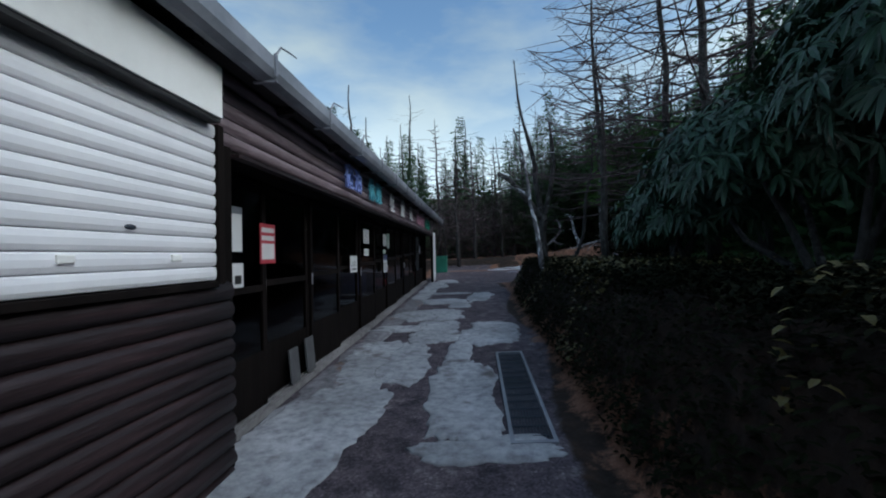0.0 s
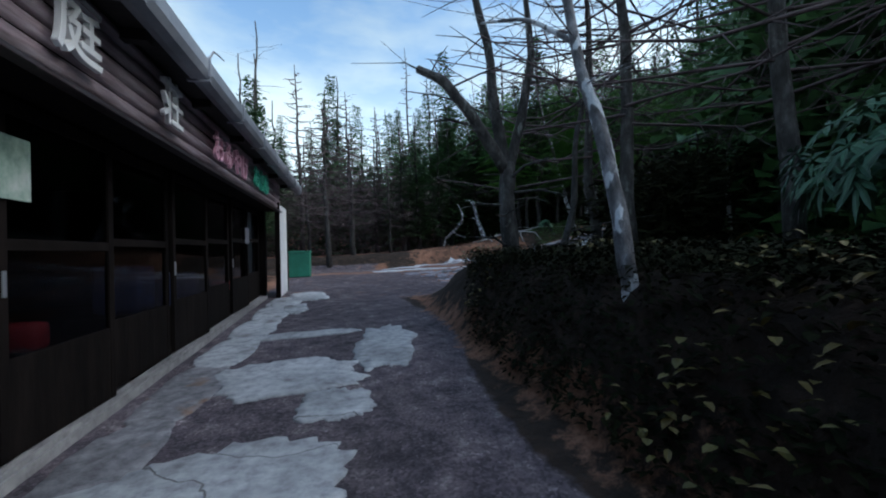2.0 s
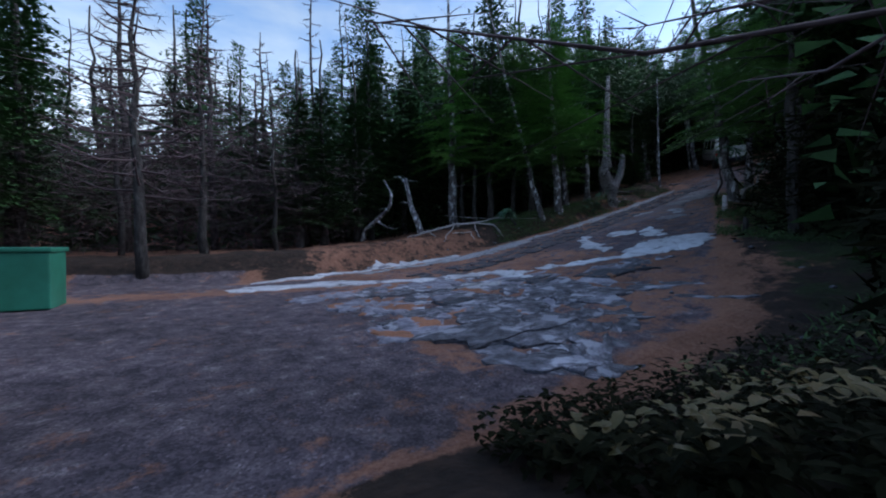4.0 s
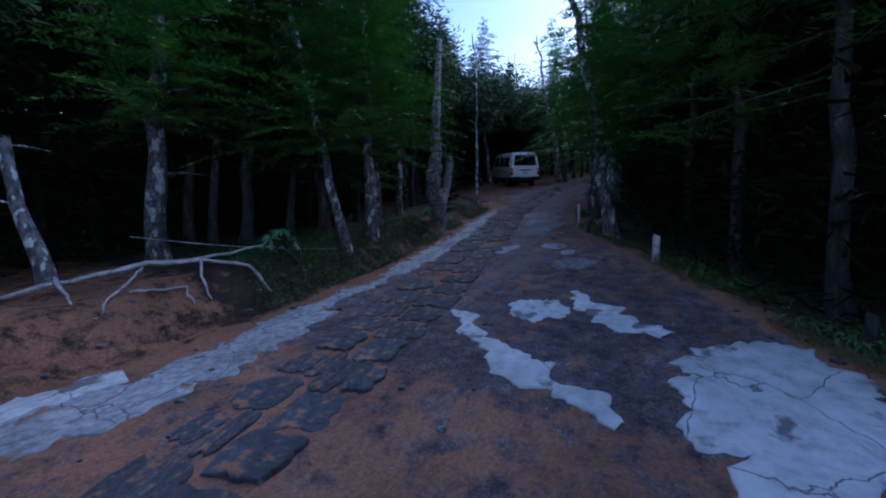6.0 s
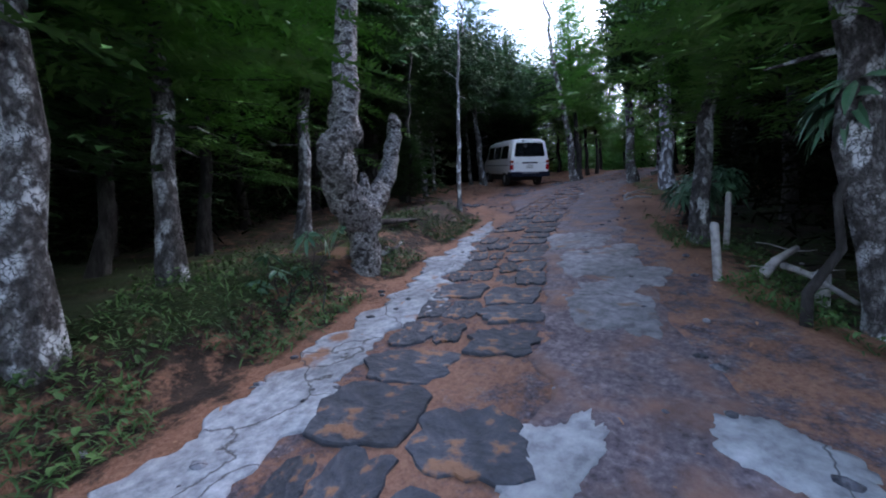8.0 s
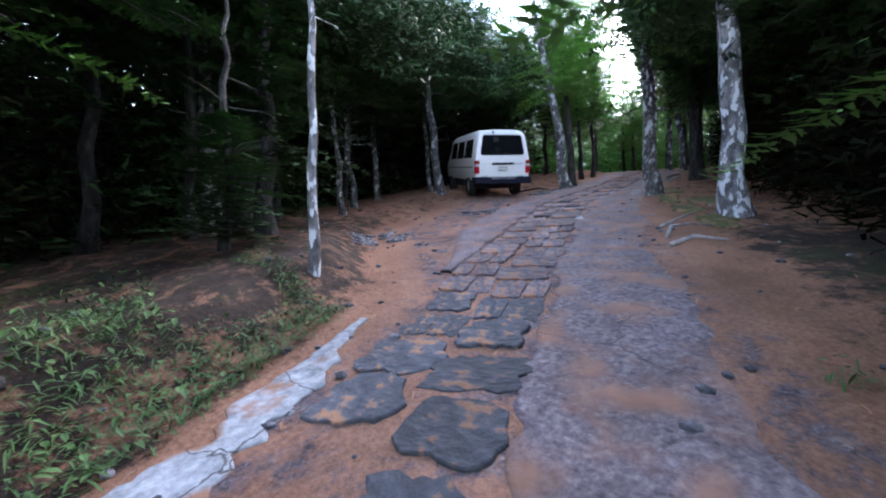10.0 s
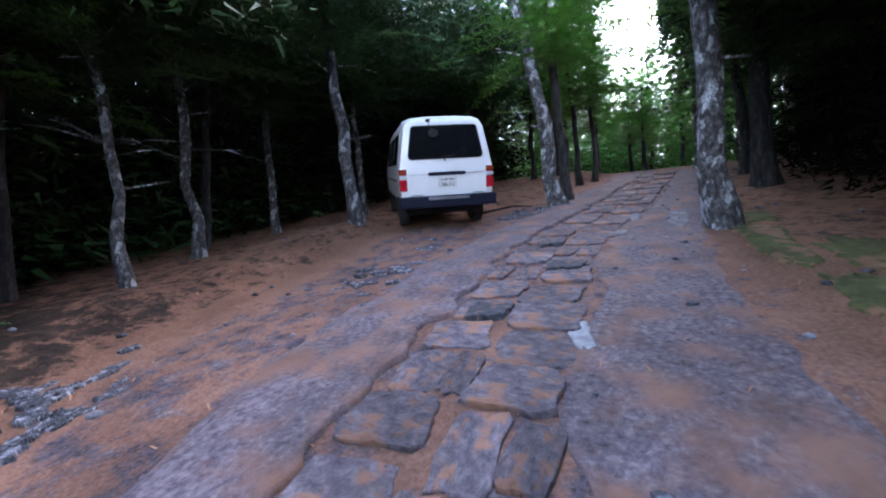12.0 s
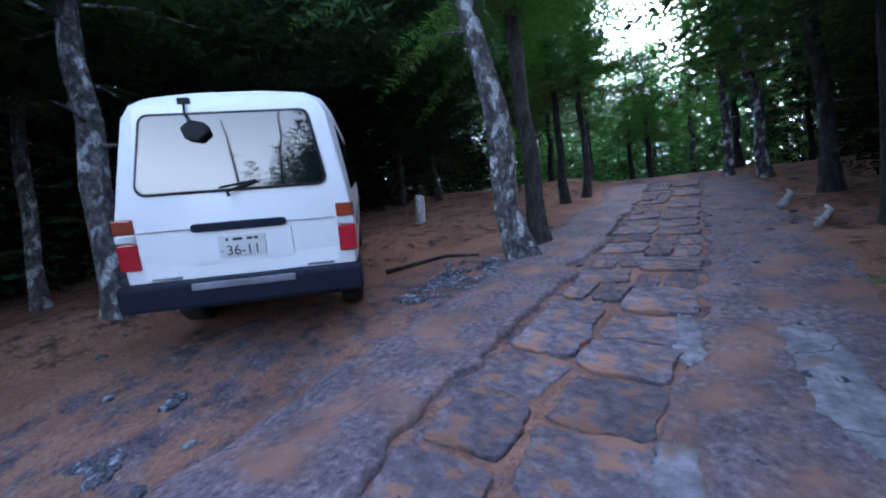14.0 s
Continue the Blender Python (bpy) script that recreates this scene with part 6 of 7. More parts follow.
# ==== leaves and undergrowth
def leaf_tris(base, d, up, L, W, droop, out):
    """One folded leaf of six triangles."""
    d = Vector(d).normalized()
    s = d.cross(Vector(up))
    if s.length < 0.05:
        s = d.cross(Vector((1, 0, 0.2)))
    s.normalize()
    n = s.cross(d)
    b = Vector(base)
    p = [b + d * L * t + Vector((0, 0, -droop * L * t * t)) for t in (0.0, 0.35, 0.72, 1.0)]
    w = [0.0, W * 0.5, W * 0.42, 0.0]
    l = [p[i] - s * w[i] + n * w[i] * 0.3 for i in (1, 2)]
    r = [p[i] + s * w[i] + n * w[i] * 0.3 for i in (1, 2)]
    out += [(p[0], p[1], l[0]), (p[0], r[0], p[1]), (l[0], p[1], p[2]), (l[0], p[2], l[1]), (p[1], r[0], r[1]), (p[1], r[1], p[2]), (l[1], p[2], p[3]), (p[2], r[1], p[3])]


def whorls(rng, places, L, W, out, count=(6, 10)):
    for c, axis_ in places:
        a0 = rng.uniform(0, 6.3)
        n = rng.randint(*count)
        ax = Vector(axis_).normalized()
        u = ax.orthogonal().normalized()
        v = ax.cross(u)
        for k in range(n):
            a = a0 + 2 * math.pi * k / n + rng.uniform(-0.2, 0.2)
            d = u * math.cos(a) + v * math.sin(a) + ax * rng.uniform(-0.15, 0.35)
            leaf_tris(Vector(c) + d * 0.015, d, ax, L * rng.uniform(0.75, 1.2), W * rng.uniform(0.85, 1.15), rng.uniform(0.25, 0.75), out)


def rhododendron(x, y, blobs, count, L, W, seed, label, stems=6, material=None, thick=1.0):
    """A bush of leaf whorls over the skins of several blobs (x, y, z, rx, ry, rz) about its foot."""
    rng = random.Random(seed)
    ob = thing("rhododendron", label, "bush", pose(x, y, height(x, y)))
    out, places = [], []
    vol = [b[3] * b[4] + b[4] * b[5] for b in blobs]
    for b, v in zip(blobs, vol):
        for _ in range(int(count * v / sum(vol))):
            z = rng.uniform(-0.5, 1)
            a = rng.uniform(0, 6.3)
            q = math.sqrt(max(0, 1 - z * z))
            n = Vector((q * math.cos(a), q * math.sin(a), z))
            k = rng.uniform(0.72, 1.06)
            places.append((Vector((b[0] + n.x * b[3] * k, b[1] + n.y * b[4] * k, b[2] + n.z * b[5] * k)), n + Vector((0, 0, 0.7))))
    whorls(rng, places, L, W, out)
    me = quads_mesh("leaves", [[tuple(q) for q in t] for t in out], material or M_LEAF)
    c = new("leaves", me)
    c.parent = ob
    for i in range(stems):
        b = blobs[i % len(blobs)]
        bm = bmesh.new()
        tube(bm, bend((rng.uniform(-0.2, 0.2), rng.uniform(-0.2, 0.2), -0.1), (b[0] + rng.uniform(-0.3, 0.3) * b[3], b[1] + rng.uniform(-0.3, 0.3) * b[4], b[2] + 0.4 * b[5]), 5, 0.06, rng), [thick * q for q in (0.035, 0.03, 0.025, 0.02, 0.016, 0.01)], 6, 0.1)
        part("stem", bm, M_BARK_DARK, ob, shade=True)
    return ob


rhododendron(3.5, 4.2, [(0.2, -0.6, 1.35, 0.95, 1.0, 0.75), (-0.15, 0.5, 1.0, 0.85, 0.9, 0.6), (0.9, 0.2, 1.9, 1.0, 1.1, 0.7), (-0.1, 1.6, 0.75, 0.7, 0.9, 0.5), (0.6, 1.6, 1.3, 0.9, 1.0, 0.6)], 1900, 0.125, 0.036, 7, "large dark green rhododendron with drooping leaves on the bank")
rhododendron(3.7, 6.9, [(0.1, 0, 0.75, 0.85, 0.95, 0.55), (0.8, 0.6, 1.15, 0.9, 0.9, 0.6), (0.3, 1.2, 0.6, 0.7, 0.7, 0.4)], 800, 0.12, 0.034, 8, "dark green rhododendron on the bank")
rhododendron(3.4, 1.0, [(0.1, 0, 1.2, 0.9, 1.2, 0.9), (0.9, 0.6, 1.7, 1.0, 1.2, 0.9)], 800, 0.125, 0.036, 9, "large dark green rhododendron with drooping leaves on the bank")
rhododendron(16.4, 18.75, [(0, 0, 0.45, 0.38, 0.3, 0.22), (0.5, -0.3, 0.6, 0.35, 0.35, 0.28)], 70, 0.17, 0.05, 12, "low rhododendron with pale green leaves beside the track", 4, M_LEAF_PALE)
rhododendron(11.75, 21.25, [(-0.5 * u, 0.86 * u, z, 0.03, 0.03, 0.03) for u, z in ((0.34, 0.20), (0.27, 0.42), (0.08, 0.10), (-0.05, 0.60), (-0.32, 0.64), (0.02, 0.32), (-0.15, 0.56), (0.2, 0.3))], 8, 0.105, 0.038, 13, "thin arching rhododendron with drooping pale green leaves beside the track", 8, M_LEAF_PALE, 0.22)
rhododendron(12.7, 17.95, [(0.0, -0.1, 1.25, 0.22, 0.2, 0.12)], 9, 0.20, 0.055, 14, "thin rhododendron shoot against a trunk", 2, M_LEAF_PALE)


def leaf_litter(name, label, n, where, L, W, material, seed, lift=(0.02, 0.25), tilt=0.6):
    rng = random.Random(seed)
    out = []
    while n > 0:
        x, y = where(rng)
        a = rng.uniform(0, 6.3)
        d = Vector((math.cos(a), math.sin(a), rng.uniform(-0.2, tilt)))
        leaf_tris((x, y, surface(x, y) + rng.uniform(*lift)), d, (0, 0, 1), L * rng.uniform(0.6, 1.3), W * rng.uniform(0.7, 1.3), rng.uniform(0.1, 0.6), out)
        n -= 1
    return tagged(new(name, quads_mesh(name, [[tuple(q) for q in t] for t in out], material)), label, "undergrowth", kind="stuff")


def bank_place(rng):
    y = rng.uniform(-2, 13.0)
    return 1.76 + abs(rng.gauss(0, 1.0)) + 0.35 * smooth(9.8, 11.5, y) + (0.3 if y > 11.5 else 0), y


def yellow_place(rng):
    while True:
        x, y = bank_place(rng)
        if noise.noise(Vector((x * 1.1, y * 1.1, 4))) > 0.1:
            return x, y


def clearing_place(rng):
    return rng.uniform(3.6, 9.0), rng.uniform(5.5, 13.0)


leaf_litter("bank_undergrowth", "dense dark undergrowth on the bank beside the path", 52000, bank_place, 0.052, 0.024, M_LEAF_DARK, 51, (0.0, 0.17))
leaf_litter("yellow_leaves", "scattered yellowed leaves in the bank undergrowth", 2400, yellow_place, 0.055, 0.030, M_LEAF_YELLOW, 52, (0.12, 0.22), 0.3)


def grass_place(rng):
    while True:
        x = rng.uniform(7.6, 16.5)
        if rng.random() < 0.62:
            y = along(x, LEFT_EDGE) + abs(rng.gauss(0.1, 0.85)) - 0.1
        else:
            y = along(x, RIGHT_EDGE) - abs(rng.gauss(0.05, 0.6))
        if noise.noise(Vector((x * 0.9, y * 0.9, 7))) > -0.12:
            return x, y


leaf_litter("verge_grass", "low green grass and seedlings along the track's edge", 17000, grass_place, 0.09, 0.010, M_GRASS, 53, (0.0, 0.05), 1.6)
leaf_litter("clearing_grass", "dark green grass of the clearing behind the bank", 16000, clearing_place, 0.11, 0.012, M_GRASS, 56, (0.0, 0.04), 1.6)
leaf_litter("verge_plants", "low green leafy plants along the track's edge", 3600, grass_place, 0.06, 0.028, M_GRASS, 54, (0.02, 0.14), 0.8)


def needle_place(rng):
    x = rng.uniform(3.5, 30)
    return x, rng.uniform(along(x, RIGHT_EDGE) - 1.2, along(x, LEFT_EDGE) + 0.8)


M_NEEDLE = shader("fallen_needle", [(0.20, 0.09, 0.045), (0.36, 0.17, 0.09), (0.45, 0.25, 0.14)], 3, 0.85, 0.0)
leaf_litter("fallen_twigs", "small fallen twigs and leaves on the track", 700, needle_place, 0.07, 0.012, M_NEEDLE, 55, (0.008, 0.02), 0.05)


# ==== dense wood behind the first trunks
def woods(name, label, line, zlo, zhi, n, size, seed, depth=2.0, material=M_FIR, slim=0.22):
    rng = np.random.RandomState(seed)
    pts = np.array(line, float)
    seg = np.sqrt(((pts[1:] - pts[:-1]) ** 2).sum(1))
    cum = np.r_[0, np.cumsum(seg)]
    t = rng.uniform(0, cum[-1], n)
    x, y = np.interp(t, cum, pts[:, 0]) + rng.uniform(-depth, depth, n), np.interp(t, cum, pts[:, 1]) + rng.uniform(-depth, depth, n)
    top = zhi * (0.72 + 0.28 * np.sin(t * 1.9 + seed) * np.sin(t * 0.83)) * rng.uniform(0.9, 1.08, n)
    z = zlo + (top - zlo) * rng.uniform(0, 1, n) ** 0.85
    g = np.array([height(a, b) for a, b in zip(x, y)])
    c = np.stack([x, y, z + g], 1)
    d = rng.normal(size=(n, 3)) * (1, 1, 0.45)
    d /= np.linalg.norm(d, axis=1)[:, None]
    e = np.cross(d, rng.normal(size=(n, 3)))
    e /= np.linalg.norm(e, axis=1)[:, None]
    L = size * rng.uniform(0.5, 1.3, n)[:, None]
    tri = np.stack([c - e * L * slim, c + e * L * slim, c + d * L], 1)
    return tagged(new(name, quads_mesh(name, tri, material)), label, "woods", kind="stuff")


woods("far_woods", "dense dark fir wood behind the first trunks", [(3.5, 27.5), (12, 27.5), (20, 30.5), (30, 32), (40, 30)], -0.2, 6.6, 80000, 0.34, 1, 2.0, M_FIR, 0.12)
woods("far_woods", "dense dark fir wood behind the first trunks", [(8.0, 10.5), (14, 12.5), (20, 13.5), (30, 14.5), (42, 15)], -0.2, 8.0, 60000, 0.34, 2, 2.0, M_FIR, 0.12)
woods("far_woods", "dense wood closing the end of the track", [(41, 14), (44, 20), (44, 25), (40, 30)], -0.2, 7.0, 60000, 0.34, 3, 2.5, M_FIR_BRIGHT_LIT, 0.12)
woods("far_woods", "dense dark wood beyond the lodge", [(-25, 26), (-8, 27), (0, 27.5), (4, 27)], -0.2, 4.6, 12000, 0.45, 4)
woods("far_woods", "dense dark wood behind the bank", [(7.5, -8), (7.8, 0), (7.5, 6), (7.8, 11), (8.4, 13.0)], -0.2, 4.2, 15000, 0.4, 5, 1.3)
woods("far_woods", "dense dark wood behind the lodge", [(-14, -14), (-12, 0), (-13, 16), (-25, 26)], -0.2, 6.0, 6000, 0.7, 6)
woods("far_woods", "dense dark wood behind the walker", [(-14, -14), (0, -16), (8, -8)], -0.2, 6.5, 7000, 0.6, 7)
woods("larch_scrub", "reddish bare scrub below the skyline", [(-4, 22.5), (1, 22.5), (4, 23.5)], 0.0, 3.4, 9000, 0.4, 8, 1.2, M_TWIG, 0.02)

woods("canopy", "dense dark fir boughs closing over the left verge", [(6.5, 27.0), (12, 26.6), (17, 27.4), (24, 30), (34, 28.5), (40, 28)], 3.6, 7.6, 90000, 0.27, 9, 2.6, M_FIR, 0.11)
woods("canopy", "dense dark fir boughs closing over the right verge", [(9.5, 12.0), (13, 13.8), (19, 15.4), (30, 16.2), (42, 16.2)], 3.2, 7.6, 80000, 0.27, 10, 2.2, M_FIR, 0.11)
woods("canopy", "dense dark fir boughs over the forest edge", [(8.0, 25.7), (12, 25.8), (17, 26.6), (22, 28.6), (28, 26.8), (36, 25.6)], 3.3, 7.0, 90000, 0.24, 15, 1.3, M_FIR, 0.11)
woods("canopy", "dense dark fir boughs over the forest edge", [(9.5, 14.0), (13, 15.9), (19, 17.2), (26, 17.8), (36, 17.8)], 3.3, 7.4, 90000, 0.24, 16, 1.3, M_FIR, 0.11)
# near-black leaf filler: the wood's inner shade painted as dark leaves
woods("low_boughs", "near-black leaf filler painted as the shade between the trunks", [(6, 26.3), (12, 26.3), (15.5, 28.5), (22, 32.5), (34, 31)], 0.0, 2.8, 60000, 0.22, 11, 2.0, M_LEAF_DARK, 0.10)
woods("low_boughs", "near-black leaf filler painted as the shade between the trunks", [(9.5, 13.2), (13, 15.0), (19, 16.8), (30, 17.4)], 0.0, 2.4, 50000, 0.22, 12, 1.8, M_LEAF_DARK, 0.10)

woods("canopy", "dark fir boughs over the right of the track", [(17, 18.2), (22, 18.6), (27, 18.9), (33, 18.9)], 3.6, 7.0, 45000, 0.22, 18, 0.9, M_FIR, 0.11)
woods("canopy", "dark fir boughs over the left of the track", [(13.5, 23.4), (17, 25.0), (20, 26.4)], 3.5, 6.8, 32000, 0.22, 19, 0.8, M_FIR, 0.11)
woods("canopy", "dark fir boughs reaching out over the track", [(20.0, 20.0), (24, 20.2), (29, 20.5)], 3.7, 6.4, 30000, 0.20, 20, 0.8, M_FIR, 0.11)
woods("canopy", "dark fir boughs above the van's place", [(19.5, 24.8), (24, 25.6), (29, 24.8)], 3.7, 6.5, 26000, 0.20, 21, 0.8, M_FIR, 0.11)
# more added near-black filler, with the forest dark in its colour
woods("low_boughs", "near-black leaf filler added at the end of the bank", [(4.6, 11.6), (6.5, 12.4), (9, 13.2)], 0.0, 1.7, 14000, 0.2, 17, 0.7, M_LEAF_DARK, 0.12)
woods("low_boughs", "near-black leaf wall painted as the shade behind the parked van", [(16, 30), (22, 31), (34, 29.5)], 0.0, 5.0, 45000, 0.25, 13, 1.2, M_LEAF_DARK, 0.11)
woods("low_boughs", "near-black leaf filler added across gaps at the end of the track", [(36, 15), (44, 17), (45.5, 22), (44, 27), (36, 31)], 0.0, 3.4, 45000, 0.26, 14, 1.4, M_LEAF_DARK, 0.11)

# ==== clutter of the verges
def post(x, y, h, r, rx, ry, bark, label, name="post"):
    bm = bmesh.new()
    tube(bm, [(0, 0, -0.15), (0, 0, 0.0), (0.004, 0, h * 0.5), (0, 0.004, h * 0.97), (0, 0, h)], [r, r, r * 0.95, r * 0.93, r * 0.75], 10, 0.08, x)
    ob = new(name, finish(bm, name, bark))
    ob.matrix_world = pose(x, y, surface(x, y), rx, ry, 0)
    return tagged(ob, label, "post")


post(15.05, 18.38, 0.62, 0.032, 2, 3, M_DEADWOOD, "weathered wooden stake beside the track")
post(13.4, 18.50, 0.45, 0.032, -3, 9, M_DEADWOOD, "weathered wooden stake beside the track")
post(13.45, 17.9, 0.22, 0.05, 3, 2, M_DEADWOOD, "short weathered wooden stake beside the track")
post(10.70, 16.80, 0.34, 0.05, 2, 2, M_DEADWOOD, "short whitish post at the track's edge")
post(28.6, 25.6, 0.5, 0.09, 2, -3, M_DEADWOOD, "pale broken stump in the shade behind the van", "stump")
post(8.6, 15.3, 0.25, 0.04, 2, 2, M_BARK_DARK, "short dark post at the track's edge")
post(6.7, 11.9, 1.25, 0.04, 4, -6, M_DEADWOOD, "pale leaning stake in the green clearing")


def fallen(name, label, pts, r, bark, cat="log"):
    bm = bmesh.new()
    p = [Vector((x, y, surface(x, y) + z)) for x, y, z in pts]
    tube(bm, p, [r * (1 - 0.5 * i / (len(p) - 1)) for i in range(len(p))], 8, 0.2, pts[0][0])
    stub_branches(bm, random.Random(int(pts[0][0] * 10)), p, [r] * len(p), 3, 0.2, 0.9, r * 7)
    return tagged(new(name, finish(bm, name, bark)), label, cat)


fallen("fallen_log", "short pale log leaning on the verge stakes", [(13.72, 18.2, 0.02), (13.85, 18.1, 0.16), (14.0, 17.95, 0.32)], 0.045, M_DEADWOOD)
fallen("fallen_branch", "thin pale branch lying between the stakes", [(13.85, 18.05, 0.14), (13.5, 17.95, 0.16), (13.1, 17.8, 0.14)], 0.03, M_DEADWOOD, "branch")
fallen("fallen_log", "mossy fallen log on the needle verge", [(13.3, 22.3, 0.06), (13.9, 22.3, 0.12), (14.7, 22.3, 0.07)], 0.06, M_BARK_DARK)
fallen("fallen_branch", "grey branch on the needle bank", [(13.2, 21.75, 0.03), (13.6, 21.8, 0.06), (13.9, 21.95, 0.03)], 0.035, M_BARK, "branch")
fallen("dead_root", "bleached dead root lying on the orange needles", [(19.35, 20.05, 0.02), (19.6, 20.02, 0.10), (19.9, 19.85, 0.08), (20.2, 19.6, 0.03)], 0.022, M_DEADWOOD, "root")
fallen("dead_root", "bleached dead root lying on the orange needles", [(20.1, 20.15, 0.01), (20.4, 19.95, 0.07), (20.9, 19.75, 0.05)], 0.02, M_DEADWOOD, "root")
fallen("dead_root", "bleached dead root lying on the orange needles", [(19.0, 20.0, 0.02), (19.25, 19.8, 0.06), (19.2, 19.5, 0.03)], 0.025, M_DEADWOOD, "root")
fallen("dead_branch", "bleached dead branch at the track's edge", [(28.6, 20.4, 0.05), (29.2, 20.2, 0.12), (29.9, 20.1, 0.05)], 0.05, M_DEADWOOD, "branch")
fallen("dead_branch", "bleached dead branch at the track's edge", [(27.6, 20.3, 0.03), (28.0, 20.1, 0.09), (28.6, 20.0, 0.03)], 0.035, M_DEADWOOD, "branch")
fallen("dead_branch", "dead branch lying beside the van", [(26.0, 24.4, 0.03), (26.5, 23.9, 0.08), (26.8, 23.6, 0.02)], 0.03, M_BARK_DARK, "branch")
# rope between the first trunks
bm = bmesh.new()
r0, r1 = Vector((7.0, 22.6, surface(7.0, 22.6) + 0.42)), Vector((9.18, 21.05, surface(9.2, 21.0) + 0.12))
tube(bm, [r0.lerp(r1, t / 10) + Vector((0, 0, -0.05 * math.sin(math.pi * t / 10))) for t in range(11)], [0.006] * 11, 6)
tagged(new("rope", finish(bm, "rope", M_DEADWOOD)), "thin pale rope strung between the trunks", "rope")
rhododendron(8.3, 21.25, [(0, 0, 0.22, 0.22, 0.2, 0.14)], 12, 0.15, 0.045, 15, "young rhododendron seedling on the bank", 2, M_LEAF_PALE)
# green crate beyond the lodge
crate = thing("green_bin", "green painted bin beyond the lodge's end", "bin", pose(-0.45, 17.5, surface(-0.45, 17.5)))
bm = bmesh.new()
box(bm, -0.25, 0.25, -0.22, 0.22, 0.0, 0.60, 0.02)
part("body", bm, M_GREENBIN, crate)
bm = bmesh.new()
box(bm, -0.27, 0.27, -0.24, 0.24, 0.60, 0.65, 0.015)
part("lid", bm, M_GREENBIN, crate)
# drain grate
grate = thing("drain_grate", "dark steel drain grate with pale frame in the path", "grate", frame_at(1.335, 4.66, 0.004))
for nm, a in (("frame", [(-0.14, -0.115, -1.0, 1.0), (0.115, 0.14, -1.0, 1.0), (-0.115, 0.115, -1.0, -0.97), (-0.115, 0.115, 0.97, 1.0)]),):
    for x0, x1, y0, y1 in a:
        bm = bmesh.new()
        box(bm, x0, x1, y0, y1, -0.06, 0.020)
        part("frame", bm, M_GUTTER, grate, "pale steel frame")
bm = bmesh.new()
box(bm, -0.115, 0.115, -0.97, 0.97, -0.055, -0.004)
part("trough", bm, M_BLACK, grate)
bm = bmesh.new()
box(bm, -0.004, 0.004, -0.96, 0.96, 0, 0.012)
bar = finish(bm, "bar", M_GRATE, False)
for i in range(11):
    ob = new("bar", bar)
    ob.parent = grate
    ob.location = (-0.10 + i * 0.02, 0, 0)
bm = bmesh.new()
box(bm, -0.11, 0.11, -0.006, 0.006, 0.0, 0.013)
cross = finish(bm, "cross_bar", M_GRATE, False)
for i in range(14):
    ob = new("cross_bar", cross)
    ob.parent = grate
    ob.location = (0, -0.9 + i * 0.138, 0.001)


# ==== notices on the doors
def notice(y0, y1, z0, z1, material, label, bars=(), edge=None, x=None):
    """A flat notice on the door front. bars: (y0, y1, z0, z1, material) as shares of it."""
    ob = thing("notice", label, "notice", pose((X_DOOR if x is None else x) + 0.012, y0, z0))
    w, h = y1 - y0, z1 - z0
    bm = bmesh.new()
    box(bm, 0.0, 0.004, 0, w, 0, h)
    part("sheet", bm, material, ob)
    for a, b, c, d, m in bars:
        bm = bmesh.new()
        box(bm, 0.005, 0.006, a * w, b * w, c * h, d * h)
        part("print", bm, m, ob)
    return ob


lines = lambda m, z0, z1, n: [(0.12, 0.88 - 0.1 * (i % 3), z0 + (z1 - z0) * i / n, z0 + (z1 - z0) * (i + 0.45) / n, m) for i in range(n)]
notice(4.20, 4.43, 1.49, 1.80, M_RED, "red and white printed notice on the dark door", [(0.08, 0.92, 0.10, 0.50, M_PAPER), (0.08, 0.92, 0.58, 0.70, M_PAPER), (0.08, 0.92, 0.78, 0.90, M_PAPER)])
notice(3.82, 3.96, 1.58, 1.89, M_PAPER, "tall pale notice on the dark door", [(0, 1, 0.84, 1.0, M_GUTTER)])
notice(3.84, 3.97, 1.33, 1.50, M_PAPER, "small pale notice with a dark picture", [(0.2, 0.8, 0.15, 0.5, M_INK)])
en = notice(6.40, 6.69, 1.32, 1.54, M_PAPER, "white entrance sign with dark writing", [(0.2, 0.8, 0.14, 0.24, M_INK)])
for tx, oy in (("入", 0.035), ("口", 0.135)):
    cu = bpy.data.curves.new("sign_writing", "FONT")
    cu.body, cu.size, cu.extrude, cu.offset = tx, 0.085, 0.0006, 0.0015
    tmp = bpy.data.objects.new("tmp", cu)
    scene.collection.objects.link(tmp)
    bpy.context.view_layer.update()
    me = bpy.data.meshes.new_from_object(tmp.evaluated_get(bpy.context.evaluated_depsgraph_get()))
    bpy.data.objects.remove(tmp)
    me.materials.clear()
    me.materials.append(M_INK)
    d = new("writing", me)
    d.parent = en
    d.matrix_local = Matrix(((0, 0, 1, 0.006), (1, 0, 0, oy), (0, 1, 0, 0.085), (0, 0, 0, 1)))
notice(7.03, 7.33, 1.72, 1.93, M_PAPER, "white printed notice with a drawing", lines(M_GUTTER, 0.08, 0.35, 3) + [(0.3, 0.7, 0.42, 0.62, M_GUTTER), (0.34, 0.66, 0.45, 0.59, M_PAPER)] + lines(M_GUTTER, 0.70, 0.92, 2))
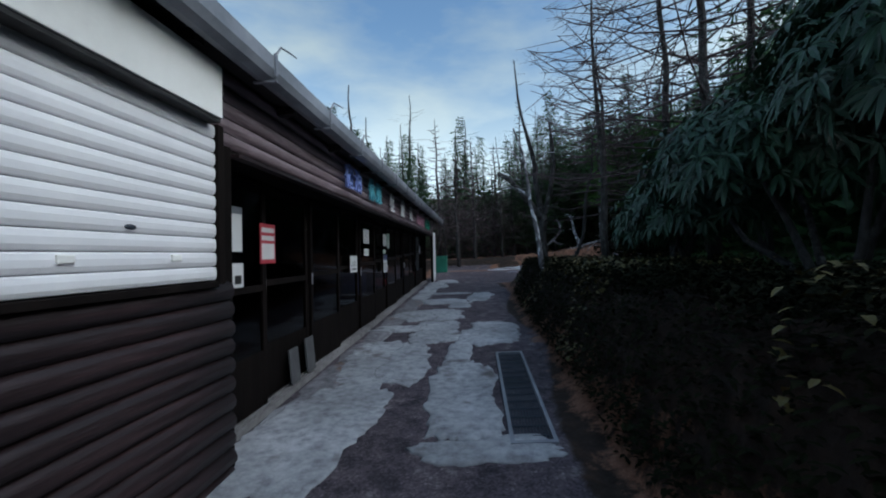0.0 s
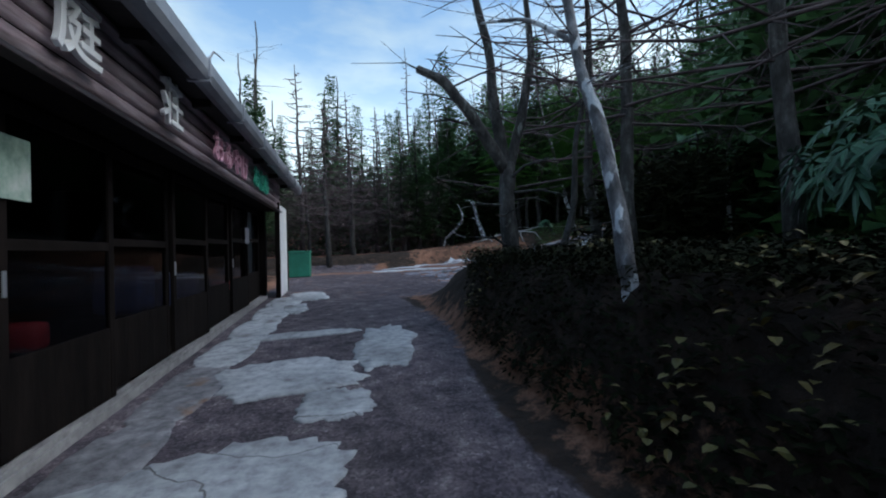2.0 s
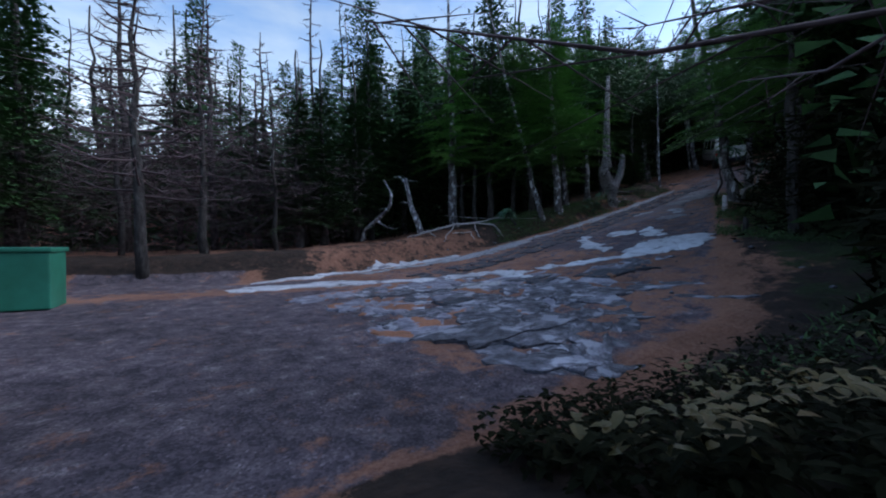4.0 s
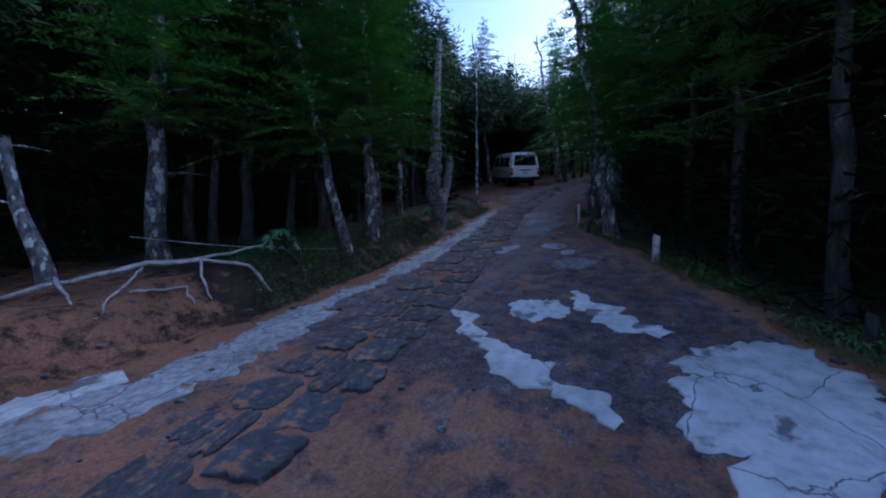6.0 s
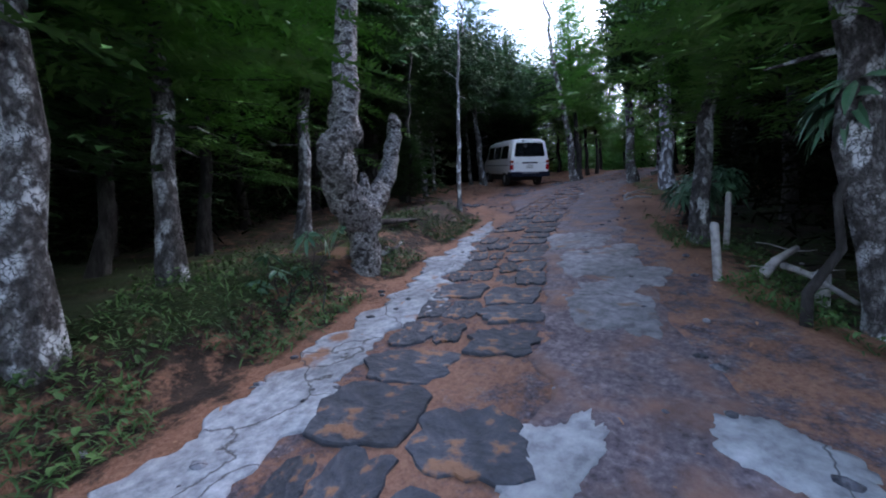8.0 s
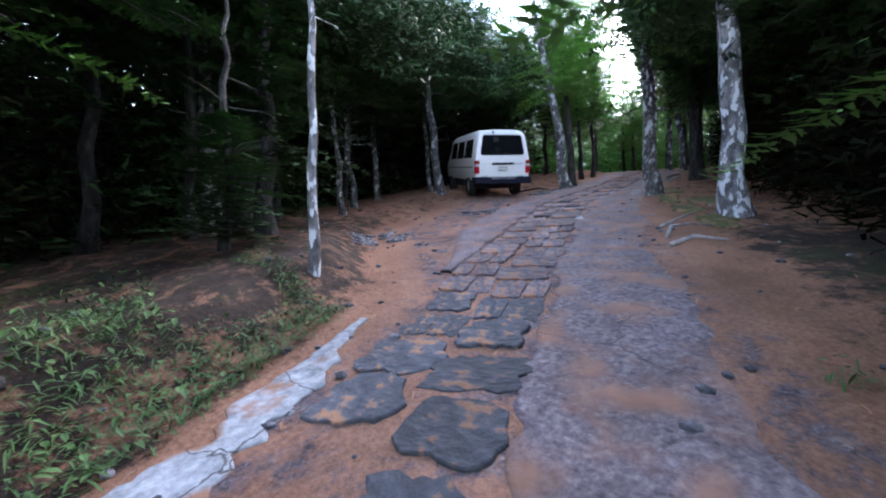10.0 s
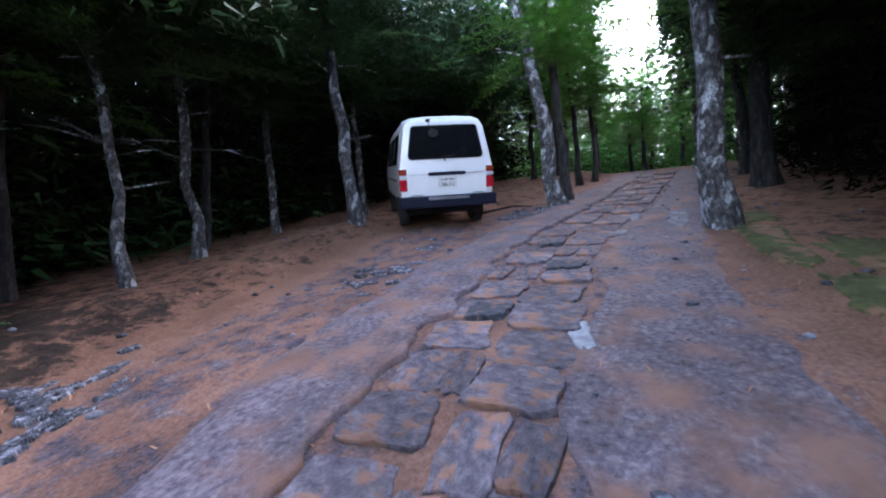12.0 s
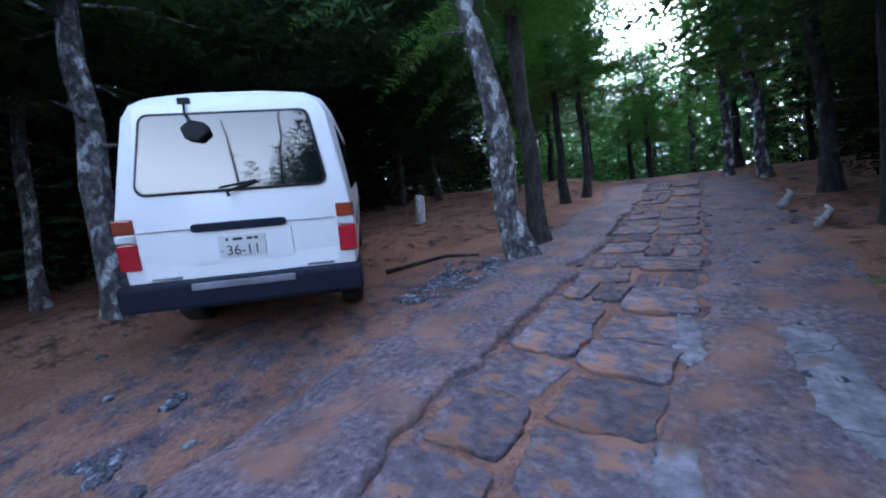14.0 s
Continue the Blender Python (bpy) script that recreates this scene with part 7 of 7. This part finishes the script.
notice(7.06, 7.30, 1.54, 1.64, M_PAPER, "narrow pale strip with a green picture", [(0.15, 0.85, 0.2, 0.8, M_PAPER_GREEN)])
notice(8.27, 8.53, 1.71, 1.91, M_PAPER, "white printed notice on the dark door", lines(M_GUTTER, 0.1, 0.9, 5))
notice(8.57, 8.77, 1.67, 1.94, M_PAPER_GREEN, "greenish landscape poster on the dark door")
notice(8.28, 8.53, 1.24, 1.55, M_PAPER, "white and blue notice on the dark door", [(0.0, 1.0, 0.7, 1.0, M_BLUECLOTH)] + lines(M_GUTTER, 0.1, 0.6, 4))
notice(8.25, 8.44, 1.57, 1.64, M_PAPER_GREEN, "small greenish card on the dark door")
notice(12.65, 12.87, 1.57, 1.79, M_GUTTER, "faded grey card on the dark door")
# goods behind the panes and leaning boards
for y, z, w, h, m, lb in ((7.3, 0.95, 0.35, 0.32, M_BLUECLOTH, "blue goods bag behind the door glass"), (10.0, 1.0, 0.3, 0.35, M_BLUECLOTH, "blue goods bag behind the door glass"), (10.9, 0.95, 0.4, 0.3, M_BLUECLOTH, "blue goods bag behind the door glass"), (9.0, 0.95, 0.12, 0.15, M_RED, "red goods box behind the door glass"), (12.6, 0.95, 0.1, 0.12, M_RED, "red goods box behind the door glass")):
    bm = bmesh.new()
    box(bm, X_DOOR - 0.42, X_DOOR - 0.12, y, y + w, z, z + h, 0.04)
    tagged(new("goods", finish(bm, "goods", m)), lb, "goods", "goods behind glass")
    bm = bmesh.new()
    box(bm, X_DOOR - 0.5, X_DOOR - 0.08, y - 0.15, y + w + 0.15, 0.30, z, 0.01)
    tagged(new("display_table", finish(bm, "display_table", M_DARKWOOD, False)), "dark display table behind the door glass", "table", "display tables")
for y, h, w in ((4.62, 0.30, 0.17), (4.95, 0.32, 0.18)):
    bm = bmesh.new()
    box(bm, -0.008, 0.008, 0, w, 0, h, 0.004)
    ob = new("leaning_board", finish(bm, "leaning_board", M_DULLBOARD, False))
    ob.matrix_world = pose(X_DOOR + 0.05, y, height(X_DOOR, y) + 0.055, 0, -5, 0)
    tagged(ob, "small pale board leaning against the door", "board", "leaning boards")
